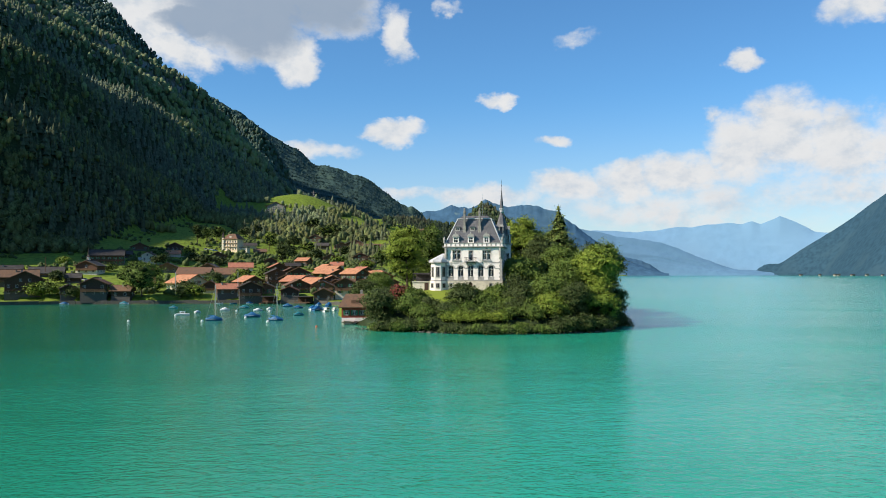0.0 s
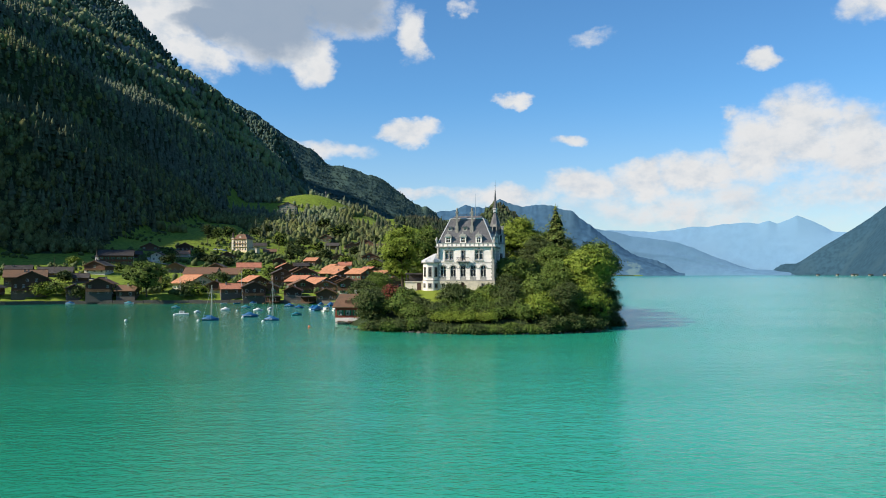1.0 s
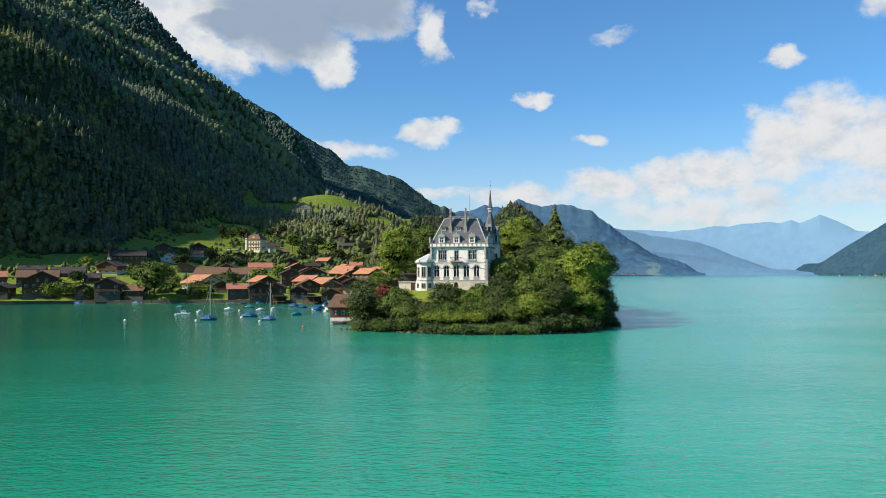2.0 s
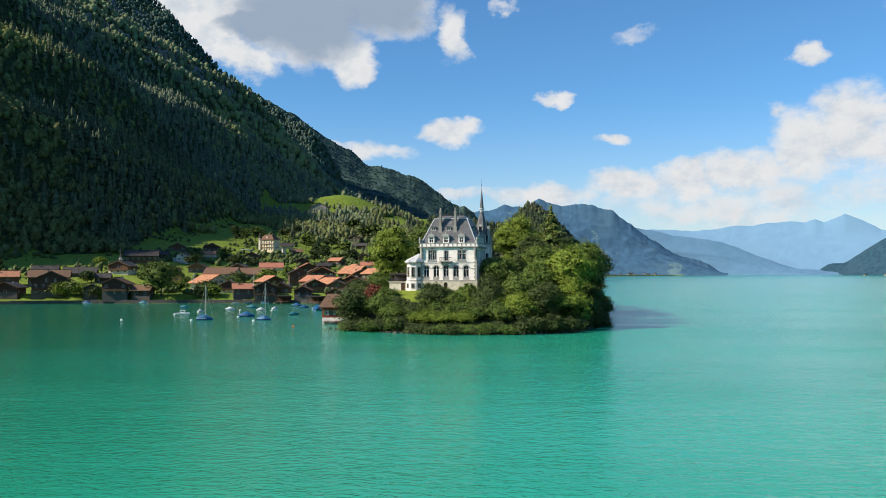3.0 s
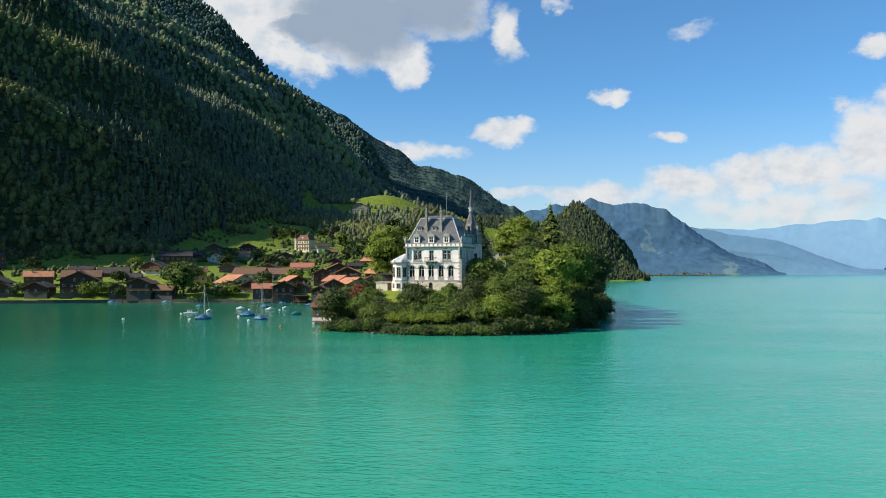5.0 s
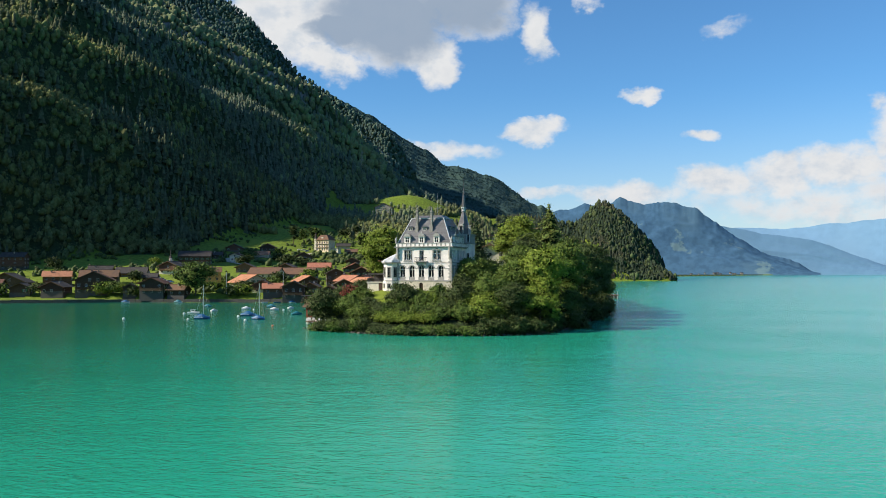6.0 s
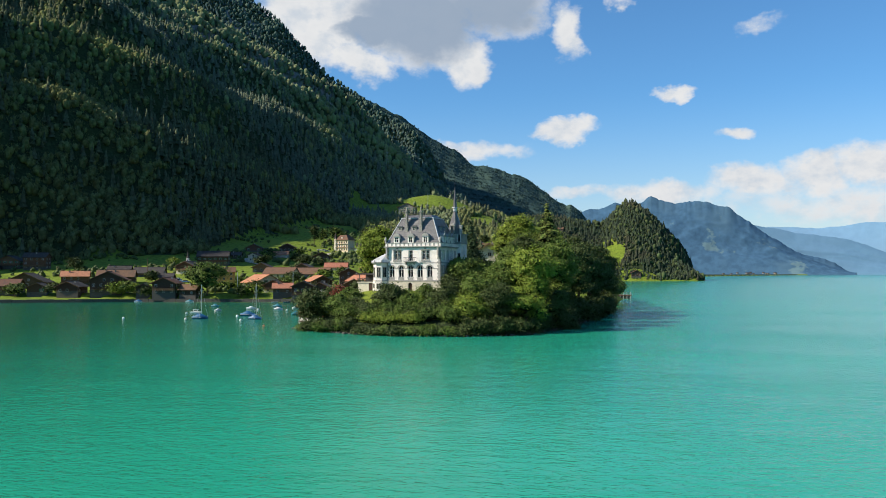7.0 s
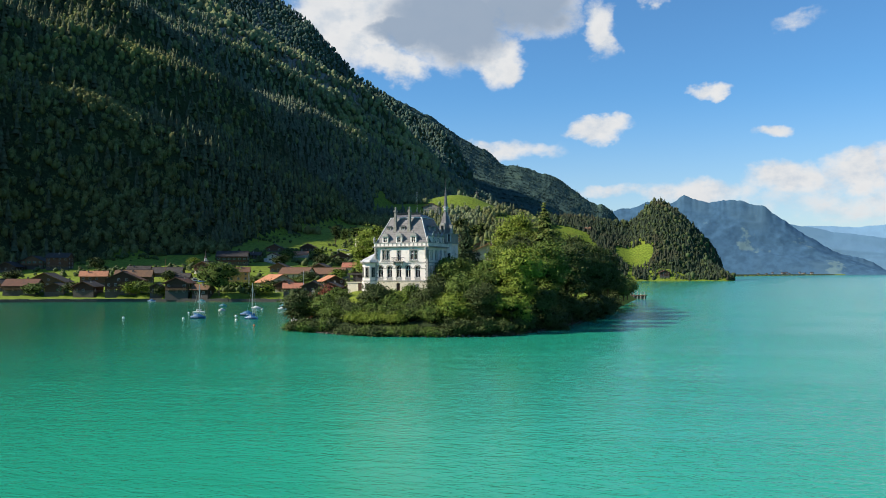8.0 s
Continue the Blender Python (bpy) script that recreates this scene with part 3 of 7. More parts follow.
# ---------------------------------------------------------------- far ranges
def far_range(name, label, mat, near, far, bearings, heights, seed, rough, cols=420, rows=40, canopy=0.0, fold=0.42):
    """A range of mountains far up the lake: a ridge line with gullied slopes in front of it."""
    b = np.linspace(bearings[0], bearings[-1], cols)
    top = np.interp(b, bearings, heights)
    soft = np.convolve(np.pad(top, 35, mode="edge"), np.ones(71) / 71, mode="valid")
    crag = rough * (fractal(b * 40, b * 0, 40, seed, 5) - 0.5)
    metre = near * math.pi / 180
    verts = []
    for k in range(rows):
        f = k / (rows - 1)
        r = near + (far - near) * f
        z = -5 + (soft + (top - soft) * f ** 4 + 5) * f ** 0.9 + crag * f ** 5
        z = z + 1.1 * rough * (fractal(b * metre - f * 260, 0 * b + f * 620, 240, seed + 9, 4, True) - 0.6) * math.sin(math.pi * f) * np.clip(top / 200, 0, 1)
        ridge = fractal(b * metre + f * 420, 0 * b + f * 1500, 420, seed + 7, 5, True) - 0.6
        r = r + ridge * fold * (far - near) * (1 - abs(2 * f - 1)) + canopy * (fractal(b * metre, 0 * b + f * 800, 30, seed + 3, 2) - 0.5)
        z = z + canopy * (fractal(b * metre, 0 * b + f * 800, 26, seed + 5, 2) - 0.5) * (f > 0.02)
        verts.append(np.stack([r * np.sin(np.radians(b)), r * np.cos(np.radians(b)), z], -1))
    ob = mesh_object(name, np.concatenate(verts), grid_faces(rows, len(b))[:, ::-1], [mat], None, True)
    if canopy:
        RIDGE.append(np.concatenate([v[(b > -17) & (b < 0.6)] for v in verts[20:]][::2]))
    return tagged(ob, label, "mountains", kind="structure")


RIDGE = []
# the blue of these ranges is haze put into their colour
far_range("backdrop_1", "steep wooded mountain range far up the lake, tinted blue for haze", M["far_a"], 4300, 4560,
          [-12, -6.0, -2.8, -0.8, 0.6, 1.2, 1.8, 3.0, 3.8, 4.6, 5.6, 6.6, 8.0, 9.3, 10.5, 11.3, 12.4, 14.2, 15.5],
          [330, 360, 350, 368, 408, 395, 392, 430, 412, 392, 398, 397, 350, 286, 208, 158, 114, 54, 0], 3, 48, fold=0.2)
far_range("backdrop_2", "foothills at the head of the lake, painted blue for haze", M["far_b"], 4590, 4690,
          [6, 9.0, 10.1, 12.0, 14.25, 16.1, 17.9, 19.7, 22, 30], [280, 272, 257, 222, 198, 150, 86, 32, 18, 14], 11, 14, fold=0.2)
far_range("backdrop_3", "alpine peaks behind the head of the lake, painted pale blue for haze", M["far_c"], 4720, 4840,
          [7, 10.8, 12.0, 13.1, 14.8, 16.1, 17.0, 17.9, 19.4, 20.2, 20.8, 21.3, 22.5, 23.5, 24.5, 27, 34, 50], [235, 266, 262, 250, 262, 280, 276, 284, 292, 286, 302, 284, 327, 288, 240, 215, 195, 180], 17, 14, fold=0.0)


far_range("backdrop_4", "wooded mountain ridge behind the valley, tinted for haze", M["far_wood"], 2750, 3400,
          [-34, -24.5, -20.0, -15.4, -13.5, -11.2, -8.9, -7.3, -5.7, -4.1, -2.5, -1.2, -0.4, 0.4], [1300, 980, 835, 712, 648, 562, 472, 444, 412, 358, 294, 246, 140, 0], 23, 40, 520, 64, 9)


# ---------------------------------------------------------------- trees
def soup(name, parts, mats, index=None, smooth=False):
    """Join (verts, faces) arrays into one mesh; parts with one face size."""
    vs, fs, n = [], [], 0
    for v, f in parts:
        vs.append(v)
        fs.append(f + n)
        n += len(v)
    return mesh_object(name, np.concatenate(vs), np.concatenate(fs), mats, index, smooth)


def ball(seed, sub=2, lump=0.25):
    """A lumpy closed blob of radius about one."""
    bm = bmesh.new()
    bmesh.ops.create_icosphere(bm, subdivisions=sub, radius=1)
    rng = random.Random(seed)
    v = np.array([tuple(p.co * (1 + rng.uniform(-lump, lump))) for p in bm.verts])
    f = np.array([[p.index for p in q.verts] for q in bm.faces])
    bm.free()
    return v, f


def ball_low(seed):
    """A twenty-sided lump for trees far up the slope."""
    bm = bmesh.new()
    bmesh.ops.create_icosphere(bm, subdivisions=1, radius=1)
    rng = random.Random(seed)
    v = np.array([tuple(p.co * rng.uniform(0.75, 1.2)) for p in bm.verts])
    f = np.array([[p.index for p in q.verts] for q in bm.faces])
    bm.free()
    return v, f


def clump(seed, lumps=4):
    """A broadleaf crown for the forest: several ragged lumps grown into each other."""
    rng = np.random.default_rng(seed)
    vs, fs = [], []
    for k in range(lumps):
        v, f = ball_low(seed * 7 + k)
        s = rng.uniform(0.34, 0.62)
        at = np.array([rng.uniform(-0.55, 0.55), rng.uniform(-0.55, 0.55), rng.uniform(-0.5, 0.65)]) if k else np.array([0, 0, -0.1])
        fs.append(f + 12 * k)
        vs.append(v * (0.85 if not k else s) * np.array([1, 1, 1.1]) + at)
    return np.concatenate(vs), np.concatenate(fs)


def crown(rng, lobes, count, leaf, droop=0.0):
    """Leaf sprays over the outside of lobes (x, y, z, radius, flatness): twigs with a dozen small bent leaves each."""
    lob = np.array(lobes)
    sprays = max(30, count // 22)
    pick = rng.choice(len(lob), sprays, p=lob[:, 3] ** 2 / (lob[:, 3] ** 2).sum())
    n = rng.normal(size=(sprays, 3))
    n /= np.linalg.norm(n, axis=1)[:, None]
    n[:, 2] = np.where(n[:, 2] < -0.15, -n[:, 2] * 0.6, n[:, 2])
    c = lob[pick]
    depth = 1.16 - 0.5 * rng.random(sprays) ** 1.5
    loose = rng.random(sprays) < 0.16
    c = np.where(loose[:, None], lob[-1] * np.array([1, 1, 1, 1.45, 1]), c)
    q = c[:, :3] + n * (c[:, 3] * depth)[:, None] * np.stack([np.ones(sprays), np.ones(sprays), c[:, 4]], -1)
    own = rng.integers(sprays, size=count)
    size = leaf * rng.uniform(1.6, 4.2, sprays)
    off = rng.normal(size=(count, 3)) * np.array([1, 1, 0.5]) * size[own][:, None]
    p = q[own] + off - np.array([0, 0, 0.22]) * (np.linalg.norm(off, axis=1) / size[own])[:, None] * size[own][:, None]
    t = n[own] * 1.2 + rng.normal(size=(count, 3)) * 0.7 + (0, 0, 0.40)
    t /= np.linalg.norm(t, axis=1)[:, None]
    a = np.cross(t, rng.normal(size=(count, 3)))
    a /= np.linalg.norm(a, axis=1)[:, None]
    b = np.cross(t, a)
    s = (leaf * rng.uniform(0.55, 1.25, count))[:, None]
    v = np.stack([p + a * s * 1.1, p + b * s * 0.7 - a * s * 0.5, p - b * s * 0.7 - a * s * 0.6 - (0, 0, 0.2) * s], 1).reshape(-1, 3)
    f = np.arange(count * 3).reshape(-1, 3)
    return v, f


def leaf_clump(seed, lumps, leaves):
    """A forest crown of radius about one: dark lumps inside a loose shell of leaf sprays."""
    rng = np.random.default_rng(seed)
    v, f = clump(seed, lumps)
    lobes = [(rng.uniform(-0.5, 0.5), rng.uniform(-0.5, 0.5), rng.uniform(-0.45, 0.6), rng.uniform(0.3, 0.55), rng.uniform(0.7, 1.0)) for k in range(7)] + [(0, 0, 0, 0.8, 1.1)]
    lv, lf = crown(rng, lobes, leaves, 0.15)
    return np.concatenate([v * 0.82, lv]), np.concatenate([f, lf + len(v)])


def spruce_form(seed, tiers=4, sides=7):
    """A low conifer: overlapping ragged skirts, tip at 1, foot at 0, half width 0.2."""
    rng = random.Random(seed)
    v, f = [], []
    for k in range(tiers):
        lo, hi = k / tiers * 0.92 + 0.03, min(1.0, (k + 1.9) / tiers * 0.95)
        r = 0.24 * (1 - k / tiers) + 0.03
        n = len(v)
        v.append((0, 0, hi if k < tiers - 1 else 1.0))
        for s in range(sides):
            a = 2 * math.pi * (s + rng.random() * 0.6) / sides
            q = r * rng.uniform(0.7, 1.2)
            v.append((q * math.cos(a), q * math.sin(a), lo + rng.uniform(-0.03, 0.03)))
        f += [(n, n + 1 + s, n + 1 + (s + 1) % sides) for s in range(sides)]
    return np.array(v), np.array(f)


def build_forest():
    rng = np.random.default_rng(4)
    leafy = [leaf_clump(k, 2, 84) for k in range(8)]
    firs = [spruce_form(k) for k in range(5)]
    tiny = [spruce_form(k, 1, 5) for k in range(4)]
    light = [spruce_form(k + 30, 2, 6) for k in range(5)]
    small = [ball_low(k) for k in range(4)]
    mid = [leaf_clump(k + 20, 1, 30) for k in range(6)]
    groups, kinds = {"near": [], "far": [], "high": [], "hill": []}, {"near": [], "far": [], "high": [], "hill": []}
    r = 380.0
    while r < 2900:
        step = max(5.6, min(0.0050 * r, 8.6))
        count = int(radians(86) * r / step)
        a = radians(-54) + (np.arange(count) + rng.uniform(-0.7, 0.7, count)) * step / r
        rr = r + rng.uniform(-0.8, 0.8, count) * step
        x, y = 25 + rr * np.sin(a), rr * np.cos(a)
        keep = wooded(x, y)
        z = land(x, y)
        conifer = fractal(x, y, 90, 71) + rng.uniform(-0.25, 0.25, count) - np.where((y < 1300) & (x > -260), 0.12, 0) + np.where((y > 1320) & (x > -60), 0.16, 0) > (0.55 if r < 950 else 0.53)
        for i in np.nonzero(keep)[0]:
            size = step * rng.uniform(0.55, 1.45) * (0.66 if y[i] > 1240 and x[i] > -110 else 0.85 if r > 1900 else 1)
            turn = rng.uniform(0, 6.28)
            c, s = math.cos(turn), math.sin(turn)
            spin = np.array([[c, s, 0], [-s, c, 0], [0, 0, 1]])
            if conifer[i]:
                v, f = firs[rng.integers(5)] if r < 1200 else light[rng.integers(5)] if r < 1600 else tiny[rng.integers(4)]
                q = v @ spin * np.array([size * 1.8, size * 1.8, min(13, size * 1.65) * rng.uniform(0.75, 1.35) * (1.25 if r < 950 else 1)])
            else:
                v, f = leafy[rng.integers(8)] if r < 760 else mid[rng.integers(6)] if r < 1350 else small[rng.integers(4)]
                q = v @ spin * np.array([size * 0.60, size * 0.60, min(10, size * 0.8) * rng.uniform(0.8, 1.5)]) + (0, 0, min(8, size * 0.6))
            key = "hill" if y[i] > 1240 and x[i] > -110 else "near" if r < 1000 or x[i] > -150 else "far" if r < 1900 else "high"
            groups[key].append((q + (x[i], y[i], z[i] - 0.5), f))
            kinds[key] += [int(conifer[i])] * len(f)
        r += step * 0.95
    # closer planting on the steep headland hill
    xs, ys = rng.uniform(-110, 215, 6000), rng.uniform(1300, 1500, 6000)
    zs, ok = land(xs, ys), wooded(xs, ys)
    for x, y, z in zip(xs[ok], ys[ok], zs[ok]):
        size, fir = rng.uniform(2.6, 5.2), rng.random() < 0.5
        v, f = light[rng.integers(5)] if fir else mid[rng.integers(6)]
        scale = (size * 1.8, size * 1.8, size * 1.9) if fir else (size * 0.62, size * 0.62, size * 0.66)
        groups["hill"].append((v * np.array(scale) + (x, y, z + (-0.5 if fir else size * 0.4)), f))
        kinds["hill"] += [int(fir)] * len(f)
    for key, mats, label in (("near", ("forest", "forest_fir"), "mixed beech and spruce forest above the village"), ("far", ("upland", "upland_fir"), "dense dark forest on the mountain slopes, tinted for haze"),
                             ("hill", ("hill", "hill_fir"), "dark mixed wood on the steep headland hill"), ("high", ("high", "high_fir"), "forest on the high crest, tinted blue-green for haze")):
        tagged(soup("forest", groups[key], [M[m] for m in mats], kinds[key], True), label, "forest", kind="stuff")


def part(name, data, mat, parent, label="", m=None, smooth=False):
    """One mesh under a thing or a part: data is a bmesh or (verts, faces)."""
    me = bpy.data.meshes.new(name)
    if isinstance(data, bmesh.types.BMesh):
        data.to_mesh(me)
        data.free()
    else:
        fill_mesh(me, data[0], data[1])
    me.materials.append(mat)
    if smooth:
        me.polygons.foreach_set("use_smooth", np.ones(len(me.polygons), bool))
    ob = new(name, me)
    ob.parent = parent
    if m is not None:
        ob.matrix_local = m
    return tagged(ob, label)


def thing(name, label, category, group="", at=None):
    ob = tagged(new(name), label, category, group)
    if at is not None:
        ob.matrix_world = at
    return ob


def tube(points, radii, sides=7):
    """A limb through points with its radius at each."""
    v, f = [], []
    for (p, r) in zip(points, radii):
        n = len(v)
        for s in range(sides):
            a = 2 * math.pi * s / sides
            v.append((p[0] + r * math.cos(a), p[1] + r * math.sin(a), p[2]))
        if n:
            f += [(n - sides + s, n - sides + (s + 1) % sides, n + (s + 1) % sides, n + s) for s in range(sides)]
    return v, f


def leafy_tree(x, y, tall, wide, mat, label, seed, leaves=2600, leaf=0.29, name="tree", group="", base=None):
    rng = np.random.default_rng(seed)
    z0 = (land(np.array([x]), np.array([y]))[0] if base is None else base) - 0.3
    t = thing(name, label, "tree" if name == "tree" else "shrub", group, pose(x, y, z0))
    stem = tall * (0.22 if name == "tree" else 0.08)
    lean = rng.normal(size=2) * 0.03 * tall
    top = (lean[0], lean[1], tall * 0.8)
    trunk_r = 0.018 * tall + 0.06
    part("trunk", tube([(0, 0, 0), (lean[0] * .4, lean[1] * .4, tall * 0.35), top], [trunk_r, trunk_r * 0.7, 0.05]), M["bark"], t)
    lobes = []
    n = 34 if name == "tree" else 13
    mid = stem + (tall - stem) * 0.5
    for k in range(n):
        a, h = rng.uniform(0, 6.28), (k + rng.random()) / n
        swell = math.sin(math.pi * (0.16 + 0.74 * h)) ** 0.8
        out = wide * swell * rng.uniform(0.45, 0.9)
        lobes.append((lean[0] * h + out * math.cos(a), lean[1] * h + out * math.sin(a), stem + (tall - stem) * (0.1 + 0.78 * h), wide * rng.uniform(0.17, 0.36) * (0.65 + 0.5 * swell), rng.uniform(0.5, 0.8) if name == "tree" else rng.uniform(0.75, 1.1)))
    lobes.append((lean[0], lean[1], mid, wide * 0.62, (tall - stem) / wide / 2 * 0.95))
    for k in range(4 if name == "tree" else 0):
        q = lobes[k * 5]
        part("limb", tube([(0, 0, stem * 0.9 + k * 0.06 * tall), (q[0] * 0.5, q[1] * 0.5, (stem + q[2]) / 2), q[:3]], [trunk_r * 0.45, trunk_r * 0.3, 0.04], 5), M["bark"], t)
    cr = part("crown", crown(rng, lobes, leaves, leaf), mat, t)
    v, f = ball_low(seed)
    core = [(v * np.array([q[3] * 0.74, q[3] * 0.74, q[3] * 0.70 * q[4]]) + np.array(q[:3]), f) for q in lobes]
    n = 0
    vs, fs = [], []
    for a, b in core:
        vs.append(a)
        fs.append(b + n)
        n += len(a)
    # opaque core, painted dark as the shade between the leaf sprays
    part("inner_foliage", (np.concatenate(vs), np.concatenate(fs)), M["crown_shade"], cr)
    return t


def spruce_tree(x, y, tall, wide, mat, label, seed, group="", base=None):
    rng = np.random.default_rng(seed)
    z0 = (land(np.array([x]), np.array([y]))[0] if base is None else base) - 0.3
    t = thing("spruce_tree", label, "tree", group, pose(x, y, z0))
    part("trunk", tube([(0, 0, 0), (0, 0, tall * 0.5), (0, 0, tall)], [0.35, 0.22, 0.03]), M["bark"], t)
    v, tiers = [], 34
    for k in range(tiers):
        h = 0.1 + 0.9 * k / tiers
        r = wide * (1 - h) + 0.25
        for s in range(int(18 * (1 - h)) + 11):
            a = rng.uniform(0, 6.28)
            q = r * rng.uniform(0.65, 1.15)
            d = np.array([math.cos(a), math.sin(a), 0])
            side = np.array([-d[1], d[0], 0])
            for j in range(4):
                f0, f1 = j / 4, (j + 1.35) / 4
                zz = tall * h - q * 0.35 * f0 ** 1.3
                z1 = tall * h - q * 0.35 * f1 ** 1.3 - 0.1
                w = 0.20 * q * (1.1 - f0) + 0.18
                jit = rng.normal(size=3) * 0.12
                v += [d * q * f0 + side * w + (0, 0, zz - w * 0.6) + jit, d * q * f0 + (0, 0, zz + 0.1) + jit, d * q * f0 - side * w + (0, 0, zz - w * 0.6) + jit, d * q * f1 + (0, 0, z1) + jit]
    v = np.array(v)
    lobes = []
    for k in range(60):
        h, a = 0.12 + 0.86 * k / 60, k * 2.4
        r = wide * (1 - h)
        lobes.append((r * 0.62 * math.cos(a), r * 0.62 * math.sin(a), tall * h, 0.42 * r + 0.22, 0.7))
    lobes.append((0, 0, tall * 0.4, wide * 0.4, 1.3))
    lv, lf = crown(rng, lobes, 15000, 0.24)
    cr = part("crown", (v, np.arange(len(v)).reshape(-1, 4)), mat, t)
    part("needle_sprays", (lv, lf), mat, cr)
    cv, cf = spruce_form(seed, 6, 9)
    part("inner_foliage", (cv * np.array([wide * 2.6, wide * 2.6, tall * 0.9]) + (0, 0, tall * 0.05), cf), M["crown_shade"], cr)
    return t


build_forest()


def ridge_woods():
    """Tree crowns on the ridge behind the valley."""
    rng = np.random.default_rng(31)
    small = [ball_low(k + 40) for k in range(5)]
    out = []
    for p in RIDGE[0]:
        q = p + rng.uniform(-9, 9, 3) * np.array([1, 1, 0.2])
        s = rng.uniform(2.2, 3.6)
        v, f = small[rng.integers(5)]
        out.append((v * np.array([s, s, s * rng.uniform(0.8, 1.5)]) + q, f))
    tagged(soup("ridge_forest", out, [M["far_wood"]], None, True), "forest on the ridge behind the valley, tinted for haze", "forest", kind="stuff")


ridge_woods()

# headland: trees round the castle (x, y, height, half width, leaf)
# leaf_deep down the east side puts that side's shade into the leaf colour
BROAD = [(-10, 231, 21.5, 5.0, "leaf_lime"), (-3.5, 246, 22, 4.6, "leaf"), (25, 263, 23.5, 6.8, "leaf_lime"), (29.5, 246, 19, 5.2, "leaf_deep"), (34, 270, 22, 5.6, "leaf"),
         (30, 197, 12.5, 4.6, "leaf"), (36.0, 197, 18.5, 5.8, "leaf_lime"), (30.5, 214, 15.5, 4.8, "leaf"), (39.5, 211, 20.5, 5.2, "leaf"), (44, 226, 21.5, 5.2, "leaf_deep"), (34, 228, 14, 5.2, "leaf_deep"),
         (45, 244, 22, 5.4, "leaf_deep"), (39, 262, 19, 5.4, "leaf"), (47, 262, 22, 5.6, "leaf_deep"), (42, 278, 23, 5.8, "leaf_deep"), (49, 288, 22, 5.6, "leaf_deep"), (46, 305, 22, 5.4, "leaf"), (50, 320, 18, 4.6, "leaf_deep"),
         (19.5, 204, 8.8, 4.4, "leaf"), (25.5, 191, 7.5, 4.0, "leaf"), (19.8, 236, 10.5, 3.6, "leaf"), (-15.0, 191, 10.5, 3.3, "leaf_deep"), (-10, 262, 14, 4.6, "leaf_deep"), (0, 285, 11, 4.6, "leaf"), (-25, 262, 8, 3.6, "leaf_deep"), (-22, 290, 9, 4.0, "leaf"), (10, 300, 12, 4.6, "leaf"), (28, 300, 14, 5.0, "leaf_deep"), (51, 337, 13, 4.6, "leaf_deep"), (52.5, 352, 12, 4.4, "leaf"), (54, 370, 11, 4.4, "leaf_deep"), (55, 390, 10, 4.2, "leaf"), (54, 410, 9, 4.0, "leaf_deep"), (45, 345, 15, 5.0, "leaf"), (46, 375, 13, 5.0, "leaf_deep")]
for n, (x, y, tall, wide, kind) in enumerate(BROAD):
    words = {"leaf": "leafy green broadleaf tree", "leaf_lime": "yellow-green leafy broadleaf tree", "leaf_deep": "dense dark green broadleaf tree"}[kind]
    leafy_tree(x, y, tall, wide, M[kind], words + (" on the headland by the castle" if y < 270 else " on the wooded back of the headland"), 100 + n, leaves=int(690 * wide * wide) + 1800, leaf=0.25, group="headland trees")
spruce_tree(35.5, 250, 29.0, 11.0, M["needle_warm"], "tall yellowish-green spruce among the headland trees", 7, "headland spruces")
spruce_tree(16.3, 231, 20.5, 5.6, M["needle"], "dark green spruce behind the castle", 8, "headland spruces")
BUSH = []
brng = random.Random(12)
for n in range(27):
    x = -15.5 + n * 2.3 + brng.uniform(-0.6, 0.6)
    y = np.interp(x, [-17, 0, 10, 22, 36, 43], [187.6, 178.6, 175.6, 176.1, 181.8, 203]) + brng.uniform(0, 1.0)
    BUSH.append((x, y, brng.uniform(1.2, 2.4) + (2.2 if x > 24 else 0) + (1.6 if x < 0 else 0), brng.uniform(1.4, 2.2)))
for x, y, tall, wide in [(-14.5, 196, 5, 2.6), (-8, 190, 5.5, 3), (5, 188, 6.2, 3.6), (9.5, 187, 4.5, 2.6), (13.5, 190, 4.6, 2.8), (17.5, 188, 5.5, 3.2), (18, 194, 6, 2.8), (-4.5, 186, 4.6, 2.8), (1, 185, 4.4, 2.4), (24, 184, 6.5, 3.4), (30, 187, 9, 4.2), (36, 189, 10, 4.2), (41, 199, 10, 4), (-14, 203, 6, 3), (-17, 212, 7, 3.2), (-7, 196, 3.6, 2.4), (-3, 190, 3.4, 2.2), (3.5, 193, 3.0, 2.2), (7.5, 193, 2.6, 2.0), (12, 194, 2.6, 1.9), (16, 184, 4.4, 2.6), (10, 183, 4, 2.4), (20, 182, 4.6, 2.6), (46, 222, 8, 3.4), (49, 238, 8, 3.4), (51, 256, 8, 3.4), (52, 275, 7, 3.2), (53, 300, 7, 3.2)]:
    BUSH.append((x, y, tall, wide))
for n in range(30):
    x = brng.uniform(-15, 44)
    y = np.interp(x, [-17, 0, 10, 22, 36, 43], [190.5, 181, 178, 178.3, 184, 204]) + brng.uniform(2.5, 11)
    if not (-6 < x < 1.5 and y > 187):
        BUSH.append((x, y, brng.uniform(2.4, 4.0) + (2.5 if x > 22 else 0), brng.uniform(1.7, 2.6)))
for n in range(16):
    y = 205 + n * 8
    BUSH.append((np.interp(y, [200, 250, 330], [43, 48.5, 52.5]) - brng.uniform(0.5, 2.5), y, brng.uniform(4, 7), brng.uniform(2.4, 3.2)))
